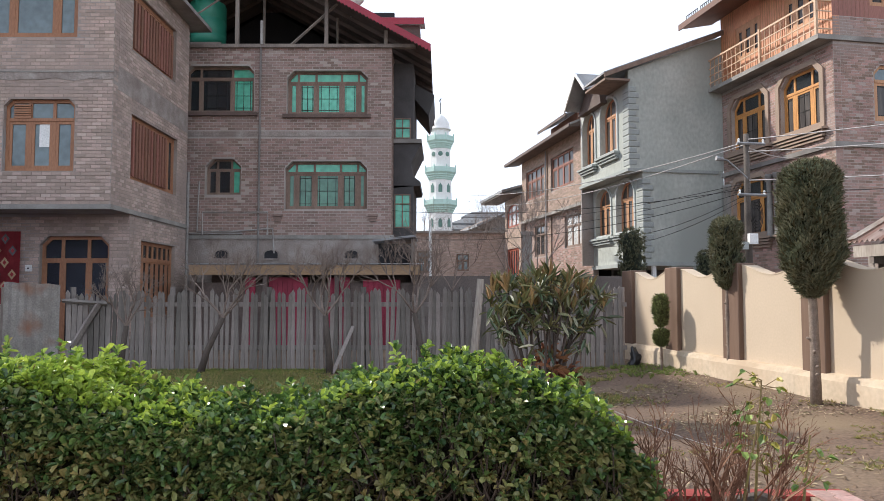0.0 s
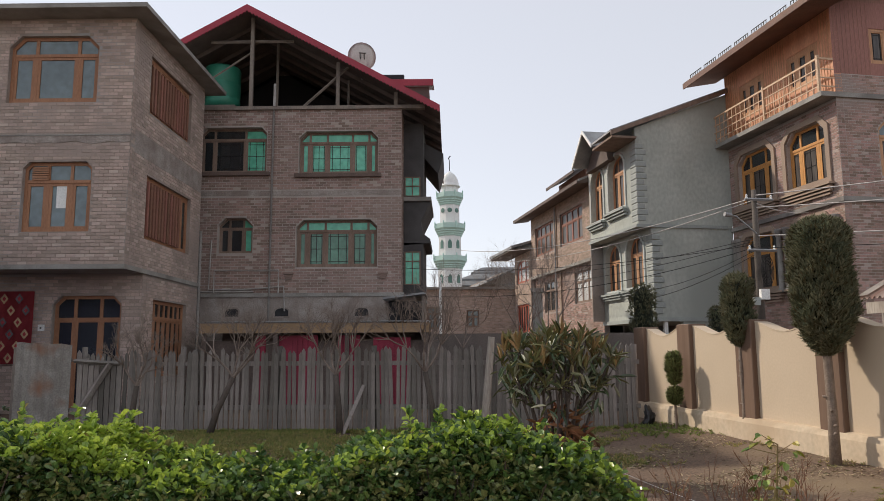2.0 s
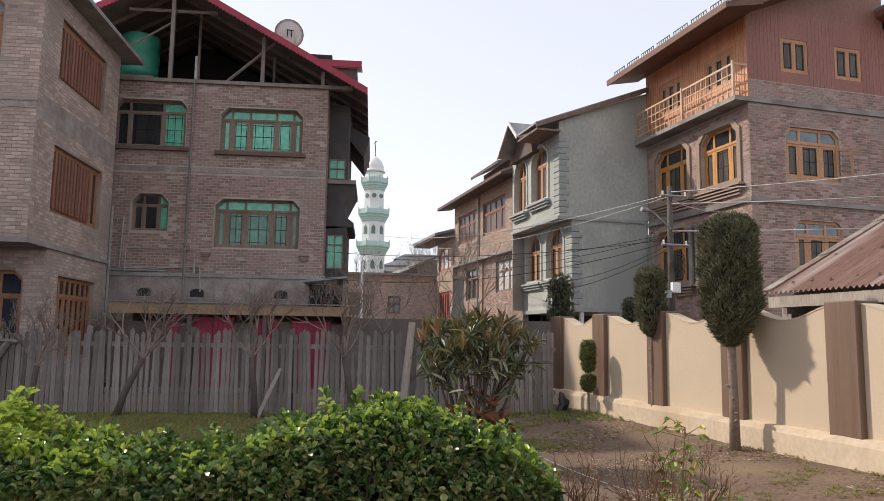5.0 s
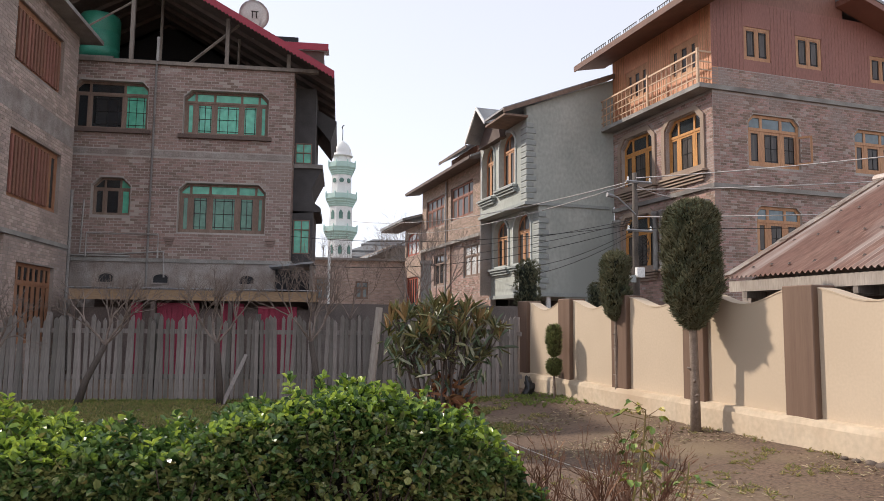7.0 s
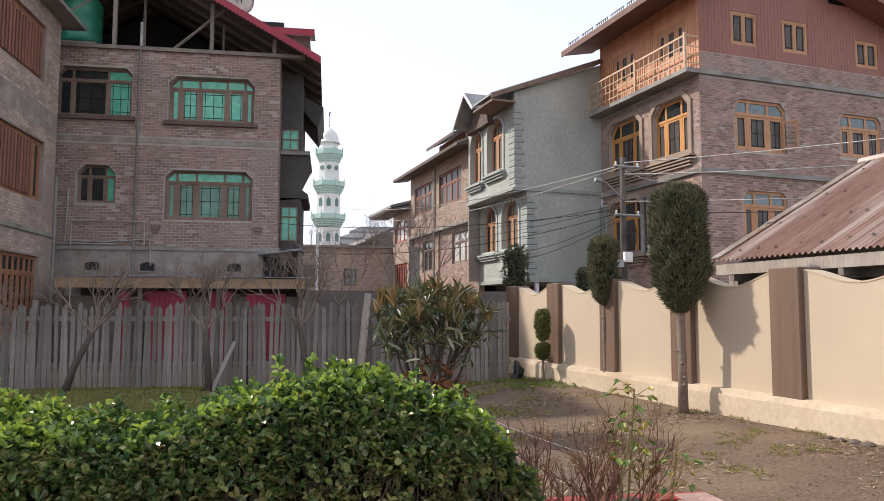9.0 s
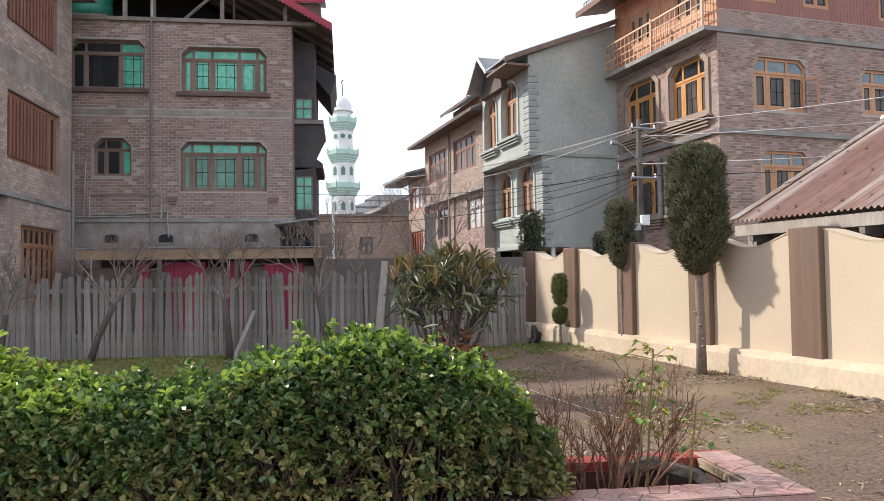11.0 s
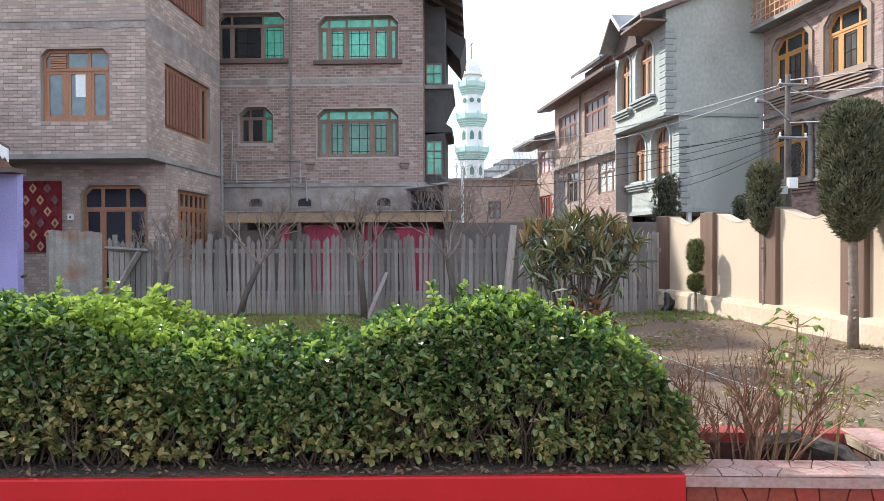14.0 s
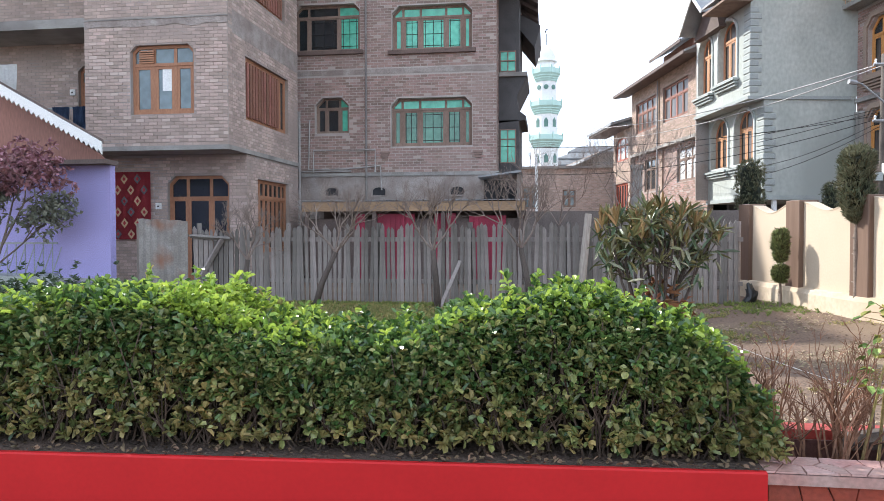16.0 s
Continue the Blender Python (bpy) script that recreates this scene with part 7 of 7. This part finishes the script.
# ---- corner house details ----
def build_corner_details():
    rug = thing("hanging_rug", Matrix.Translation((-11.65, 19.1, 1.5)), "red patterned rug hung on the porch wall", "rug")
    bm = bmesh.new()
    nx, nz = 14, 16
    vs = [[bm.verts.new((-12.25 + 1.18 * i / nx, 19.06 + 0.02 * math.sin(i * 1.1) * (1 - j / nz * 0.5), 1.3 + 1.9 * j / nz)) for j in range(nz + 1)] for i in range(nx + 1)]
    for i in range(nx):
        for j in range(nz):
            bm.faces.new((vs[i][j], vs[i + 1][j], vs[i + 1][j + 1], vs[i][j + 1]))
    bmesh.ops.solidify(bm, geom=bm.faces[:], thickness=0.012)
    part("cloth", bm, RUG_RED, rug, "crimson woven field")
    k = 0
    for j in range(6):
        for i in range(3 - (j % 2)):
            x, z = -12.05 + 0.4 * i + 0.2 * (j % 2), 1.45 + 0.31 * j
            for s, mt in ((1.0, RUG_CREAM if (i + j) % 3 else RUG_GREY), (0.45, RUG_RED)):
                bm = bmesh.new()
                y = 19.034 - (0.004 if s < 1 else 0)
                prism(bm, [(x, z - 0.14 * s), (x + 0.11 * s, z), (x, z + 0.14 * s), (x - 0.11 * s, z)], y - 0.003, y)
                part("motif", bm, mt, rug)
    sw = thing("switch_box", Matrix.Translation((-10.85, 19.1, 2.2)), "white wall switch box beside the door", "switch box")
    part("plate", boxes((-10.94, -10.78, 19.09, 19.13, 2.15, 2.32)), WHITE, sw)
    part("button", boxes((-10.88, -10.84, 19.075, 19.09, 2.21, 2.25)), IRON_BLACK, sw)
    sw = copy_thing(sw, Matrix.Translation((-13.75, 19.55, 5.55)))
    # porch railing with cloths
    rail = thing("porch_railing", Matrix.Translation((-14, 18.2, 3.8)), "iron railing on the upper porch with cloths drying", "railing")
    for z in (4.0, 4.85):
        part("rail", boxes((-19, -12.32, 18.14, 18.18, z, z + 0.04)), TRIM_GREY, rail)
    for i in range(44):
        x = -18.9 + i * 0.15
        part("bar", boxes((x - 0.01, x + 0.01, 18.15, 18.17, 4.04, 4.85)), TRIM_GREY, rail)
    for x, w, h, mt in ((-13.35, 0.5, 0.7, CLOTH_BLUE), (-12.75, 0.4, 0.75, CLOTH_BLUE), (-15.2, 0.8, 1.2, WHITE)):
        bm = bmesh.new()
        n = 8
        top = 4.9 if mt is CLOTH_BLUE else 6.1
        v2 = [[bm.verts.new((x + w * i / n, 18.1 + 0.025 * math.sin(i * 1.7 + j), top - h * j / 5)) for j in range(6)] for i in range(n + 1)]
        for i in range(n):
            for j in range(5):
                bm.faces.new((v2[i][j], v2[i + 1][j], v2[i + 1][j + 1], v2[i][j + 1]))
        bmesh.ops.solidify(bm, geom=bm.faces[:], thickness=0.008)
        c = thing("drying_cloth", Matrix.Translation((x, 18.1, 4.2)), "cloth hung to dry on the porch", "cloth")
        part("fabric", bm, mt, c)
    lining = thing("window_shutter", Matrix.Translation((-8.25, 20.5, 4.6)), "brown slatted window shutters", "shutter")
    for z0, z1, a, b in ((4.7, 6.2, 19.25, 21.7), (8.15, 9.45, 19.2, 22.05)):
        n = int((b - a) / 0.2)
        for i in range(n):
            y = a + (b - a) * i / n
            part("slat", boxes((-8.31, -8.26, y, y + 0.11, z0, z1)), WOOD_SLAT, lining)
    louvre = thing("window_louvre", Matrix.Translation((-10.6, 18.1, 6)), "slatted wooden louvre in the upper light", "louvre")
    for k in range(6):
        part("slat", boxes((-10.78, -10.35, 18.08, 18.13, 5.98 + 0.06 * k, 6.02 + 0.06 * k)), WOOD_BROWN, louvre)
    cur = thing("white_curtain", Matrix.Translation((-10.0, 18.2, 5.2)), "white cloth hanging behind the window", "curtain")
    part("fabric", boxes((-10.15, -9.82, 18.142, 18.15, 5.25, 5.86)), WHITE, cur)


RUG_RED = mat("rug_crimson", (0.40, 0.05, 0.06), (0.33, 0.04, 0.05), 0.95, 5, 90, 0.4)
RUG_CREAM = mat("rug_cream", (0.55, 0.36, 0.22), None, 0.95, 5, 90, 0.4)
RUG_GREY = mat("rug_grey", (0.16, 0.14, 0.15), None, 0.95, 5, 90, 0.4)
CLOTH_BLUE = mat("blue_cloth", (0.035, 0.06, 0.12), None, 0.9, 5, 60, 0.2)
build_corner_details()


# ---- utility pole and wires ----
CABLE_PALE = mat("pale_cable_sheath", (0.55, 0.52, 0.50), (0.45, 0.42, 0.40), 0.6, 3, 40, 0.05)
POLE_GREY = mat("aged_pole_concrete", (0.125, 0.105, 0.09), (0.085, 0.072, 0.062), 0.9, 3, 40, 0.3)


def build_pole():
    m = LANE
    root = thing("utility_pole", LANE @ Matrix.Translation((10.5, 15.9, 0)), "concrete utility pole with cables and meter boxes", "pole")
    bm = bmesh.new()
    lathe(bm, [(0.1, 0), (0.075, 4.2), (0.06, 5.45)], 10)
    bmesh.ops.translate(bm, verts=bm.verts, vec=(10.5, 15.9, 0))
    part("shaft", bm, POLE_GREY, root, "", m, True)
    for z in (5.2, 3.95):
        bm = bmesh.new()
        beam(bm, (10.2, 15.82, z), (10.95, 15.82, z), 0.05)
        part("crossarm", bm, TIN, root, "", m)
        for x in (10.25, 10.9):
            bm = bmesh.new()
            lathe(bm, [(0.02, z), (0.03, z + 0.03), (0.02, z + 0.06), (0.03, z + 0.09), (0.012, z + 0.12)], 8)
            bmesh.ops.translate(bm, verts=bm.verts, vec=(x, 15.82, 0))
            part("insulator", bm, WHITE, root, "", m)
    part("meter_box", boxes((10.38, 10.6, 15.66, 15.76, 2.75, 3.0)), WHITE, root, "white meter box", m)
    part("meter_box", boxes((10.2, 10.36, 15.68, 15.76, 2.62, 2.8)), TRIM_GREY, root, "", m)
    bm = bmesh.new()
    tube(bm, [(10.45, 15.8, 4.35), (9.9, 15.75, 4.75), (9.75, 15.75, 4.78)], 0.02, 6)
    tube(bm, [(9.78, 15.75, 4.77), (9.6, 15.75, 4.8)], [0.05, 0.06], 8)
    part("lamp_arm", bm, TIN, root, "small street lamp on a bracket", m)
    rr = random.Random(17)
    for k in range(4):
        bm = bmesh.new()
        r0 = 0.12 + 0.05 * k
        pts = [(10.62 + r0 * 0.6 * math.cos(a), 15.72, 3.45 + r0 * 1.4 * math.sin(a)) for a in [i * math.tau / 16 + k for i in range(17)]]
        tube(bm, pts, 0.010, 4, False)
        part("cable_coil", bm, IRON_BLACK, root, "", m)

    def wire(p, q, sag, mt=IRON_BLACK, r=0.008):
        w = thing("overhead_wire", m @ Matrix.Translation(p), "thin overhead service cable", "cable", "overhead cables")
        bm = bmesh.new()
        p, q = Vector(p), Vector(q)
        pts = [p.lerp(q, t / 14) - Vector((0, 0, sag * 4 * (t / 14) * (1 - t / 14))) for t in range(15)]
        tube(bm, pts, r if mt is IRON_BLACK else 0.014, 4, False)
        part("cable", bm, mt if mt is IRON_BLACK else CABLE_PALE, w, "", m)

    a = (10.5, 15.82)
    for z, q, sag, mt in ((5.3, (22, 3, 6.2), 0.35, TIN), (5.0, (22, 3.4, 5.2), 0.35, TIN), (4.3, (22, 4, 4.3), 0.25, TIN), (4.0, (22, 4.5, 3.9), 0.2, IRON_BLACK),
                          (5.25, (8.0, 40, 7.2), 0.5, TIN), (5.2, (9.5, 40, 6.6), 0.5, TIN), (4.25, (9.0, 42, 6.2), 0.5, IRON_BLACK), (4.2, (8.5, 41, 5.6), 0.6, IRON_BLACK),
                          (4.0, (12.4, 29, 4.1), 0.4, IRON_BLACK), (3.9, (12.4, 31, 3.8), 0.5, IRON_BLACK), (4.1, (-0.4, 28, 5.2), 0.6, IRON_BLACK), (4.05, (2.5, 22, 3.3), 0.5, IRON_BLACK), (5.1, (15.8, 21, 6.0), 0.1, TIN)):
        wire((*a, z), q, sag, mt)


build_pole()


# ---- small conifers by the plastered house ----
build_cypress((5.35, 20.5, 0.0), 1.5, 0.05, (1.6, 3.4, 0.35), 91, "dark conifer beside the plastered house", 900)
build_cypress((7.35, 20.4, 0.0), 1.2, 0.04, (1.6, 2.75, 0.2), 93, "small dark conifer behind the wall", 400)


# ---- grass, debris, paving ----
def build_ground_cover():
    r = np.random.default_rng(101)
    n = 26000
    x = r.uniform(-9, 3.6, n)
    y = r.uniform(6.0, 14.95, n)
    keep = np.array([noise.noise((a * 0.5, b * 0.6, 1.0)) + 0.25 * noise.noise((a * 2, b * 2, 4.0)) for a, b in zip(x, y)])
    dens = keep + 0.55 - np.clip((x - 0.5) / 3.0, 0, 1.2) * 0.75 - np.clip(np.maximum(x - 0.6, 0) * np.maximum(10.5 - y, 0), 0, 1.5)
    ok = (dens > r.uniform(-0.2, 0.3, n))
    x, y = x[ok], y[ok]
    z = np.array([ground_height(a, b) for a, b in zip(x, y)])
    P = np.stack([x, y, z - 0.005], axis=1)
    ro, di = rosettes(P, np.tile(np.array([0, 0, 1.0]), (len(P), 1)) + r.normal(size=P.shape) * 0.2, 6, 0.01, 0.01, 102, (0.3, 1.25))
    v, f = leaf_cloud(ro, di, 0.075, 0.014, 103, 0.1, 0.2)
    mi = (r.uniform(0, 1, len(ro)) < 0.55).astype(np.int32)
    ob = link("lawn_grass", raw_mesh("lawn_grass", v.tolist(), f.tolist(), [GRASS, GRASS_DRY], False, np.repeat(mi, 2)))
    tagged(ob, "thin yellowish green lawn grass", "grass", kind="stuff")
    # weeds along the fence and wall
    n = 1000
    s = r.uniform(0, 1, n)
    px = np.where(s < 0.7, r.uniform(-7.5, 4, n), 4.4 + r.uniform(-1, 1.2, n))
    py = np.where(s < 0.7, 14.85 - np.abs(r.normal(size=n)) * 0.18, 13.9 + r.normal(size=n) * 0.5)
    pz = np.array([ground_height(a, b) for a, b in zip(px, py)])
    P = np.stack([px, py, pz], axis=1)
    ro, di = rosettes(P, np.tile(np.array([0, 0, 1.0]), (n, 1)), 5, 0.02, 0.02, 104, (0.2, 1.2))
    v, f = leaf_cloud(ro, di, 0.075, 0.018, 105)
    ob = link("weed_growth", raw_mesh("weed_growth", v.tolist(), f.tolist(), [GRASS]))
    tagged(ob, "weeds growing along fence and wall foot", "weeds", kind="stuff")
    # litter on the bare soil
    n = 16000
    px, py = r.uniform(0.8, 6.4, n), r.uniform(4.6, 14, n)
    ok = np.array([noise.noise((a * 0.8, b * 0.8, 9.0)) for a, b in zip(px, py)]) > r.uniform(-0.15, 0.4, n)
    px, py = px[ok], py[ok]
    P = np.stack([px, py, np.array([ground_height(a, b) for a, b in zip(px, py)]) + 0.004], axis=1)
    d = np.stack([r.normal(size=len(P)), r.normal(size=len(P)), r.uniform(-0.05, 0.25, len(P))], axis=1)
    v, f = leaf_cloud(P, d, 0.075, 0.014, 106, 0.3, -0.1)
    ob = link("dry_litter", raw_mesh("dry_litter", v.tolist(), f.tolist(), [LEAF_STRAW]))
    tagged(ob, "dry straw and leaf litter on soil", "litter", kind="stuff")
    # sparse low tufts on the bare soil
    n = 420
    k = r.integers(0, 34, n)
    cx, cy = r.uniform(1.4, 5.6, 34), r.uniform(5.2, 12.5, 34)
    px, py = cx[k] + r.normal(size=n) * 0.13, cy[k] + r.normal(size=n) * 0.13
    P = np.stack([px, py, np.array([ground_height(a, b) for a, b in zip(px, py)])], axis=1)
    ro, di = rosettes(P, np.tile(np.array([0, 0, 1.0]), (n, 1)), 6, 0.01, 0.01, 107, (0.4, 1.4))
    v, f = leaf_cloud(ro, di, 0.055, 0.011, 108)
    mi = (r.uniform(0, 1, len(ro)) < 0.8).astype(np.int32)
    ob = link("soil_tufts", raw_mesh("soil_tufts", v.tolist(), f.tolist(), [GRASS, GRASS_DRY], False, np.repeat(mi, 2)))
    tagged(ob, "sparse low grass tufts on bare soil", "grass", kind="stuff")
    # clods
    rr = random.Random(31)
    vs, fs = [], []
    for i in range(900):
        cx, cy = rr.uniform(0.8, 6.4), rr.uniform(4.6, 14)
        s = rr.uniform(0.008, 0.03)
        z = ground_height(cx, cy)
        k = len(vs)
        for dx, dy, dz in ((1, 0, 0), (0, 1, 0), (-1, 0, 0), (0, -1, 0), (0, 0, 0.8)):
            vs.append((cx + dx * s * rr.uniform(0.7, 1.4), cy + dy * s * rr.uniform(0.7, 1.4), z + dz * s - 0.003))
        fs += [(k, k + 1, k + 4), (k + 1, k + 2, k + 4), (k + 2, k + 3, k + 4), (k + 3, k, k + 4)]
    ob = link("soil_clods", raw_mesh("soil_clods", vs, fs, SOIL))
    tagged(ob, "loose crumbs of dry soil", "soil", kind="stuff")
    slab = link("paving_slab", mesh_of("paving_slab", boxes((2.36, 4.6, 2.2, 3.9, -0.1, 0.05)), CONCRETE))
    tagged(slab, "pale concrete path slab beside the planter", "paving", kind="structure")
    hole = thing("broken_stone", Matrix.Translation((5.62, 7.1, 0.12)), "broken stones at the wall foot", "stone")
    for i in range(4):
        bm = bmesh.new()
        bmesh.ops.create_icosphere(bm, subdivisions=2, radius=0.04 + 0.012 * i)
        for q in bm.verts:
            q.co *= 1 + 0.3 * noise.noise(q.co * 12 + Vector((i, 0, 0)))
            q.co.z *= 0.55
        part("rubble", bm, BARK, hole, "", Matrix.Translation((5.5 + 0.03 * i, 7.5 - 0.16 * i, 0.14)))


GRASS = mat("grass_blade", (0.22, 0.27, 0.07), (0.17, 0.22, 0.06), 0.7, 1, 40, 0, vary=0.3, through_light=0.3)
GRASS_DRY = mat("dry_grass_blade", (0.38, 0.33, 0.13), (0.31, 0.26, 0.11), 0.8, 1, 40, 0, vary=0.3, through_light=0.3)
LEAF_STRAW = mat("straw_litter", (0.38, 0.31, 0.19), (0.27, 0.21, 0.125), 0.85, 5, 60, 0.1, vary=0.4)
build_ground_cover()


def build_sack():
    root = thing("black_sack", Matrix.Translation((4.02, 14.75, 0.0)), "crumpled black plastic sack at the fence end", "sack")
    bm = bmesh.new()
    bmesh.ops.create_icosphere(bm, subdivisions=3, radius=1.0)
    for v in bm.verts:
        k = 1 + 0.6 * noise.noise(v.co * 2.3) + 0.3 * noise.noise(v.co * 6)
        v.co = Vector((3.86 + v.co.x * 0.10 * k + 0.03 * math.sin(v.co.z * 5), 14.74 + v.co.y * 0.10 * k, 0.22 + v.co.z * (0.25 if v.co.z > 0 else 0.22) * k))
    part("plastic", bm, SACK_BLACK, root, "", None, True)


SACK_BLACK = mat("black_plastic", (0.02, 0.02, 0.022), None, 0.35, 4, 50, 0.3)
build_sack()
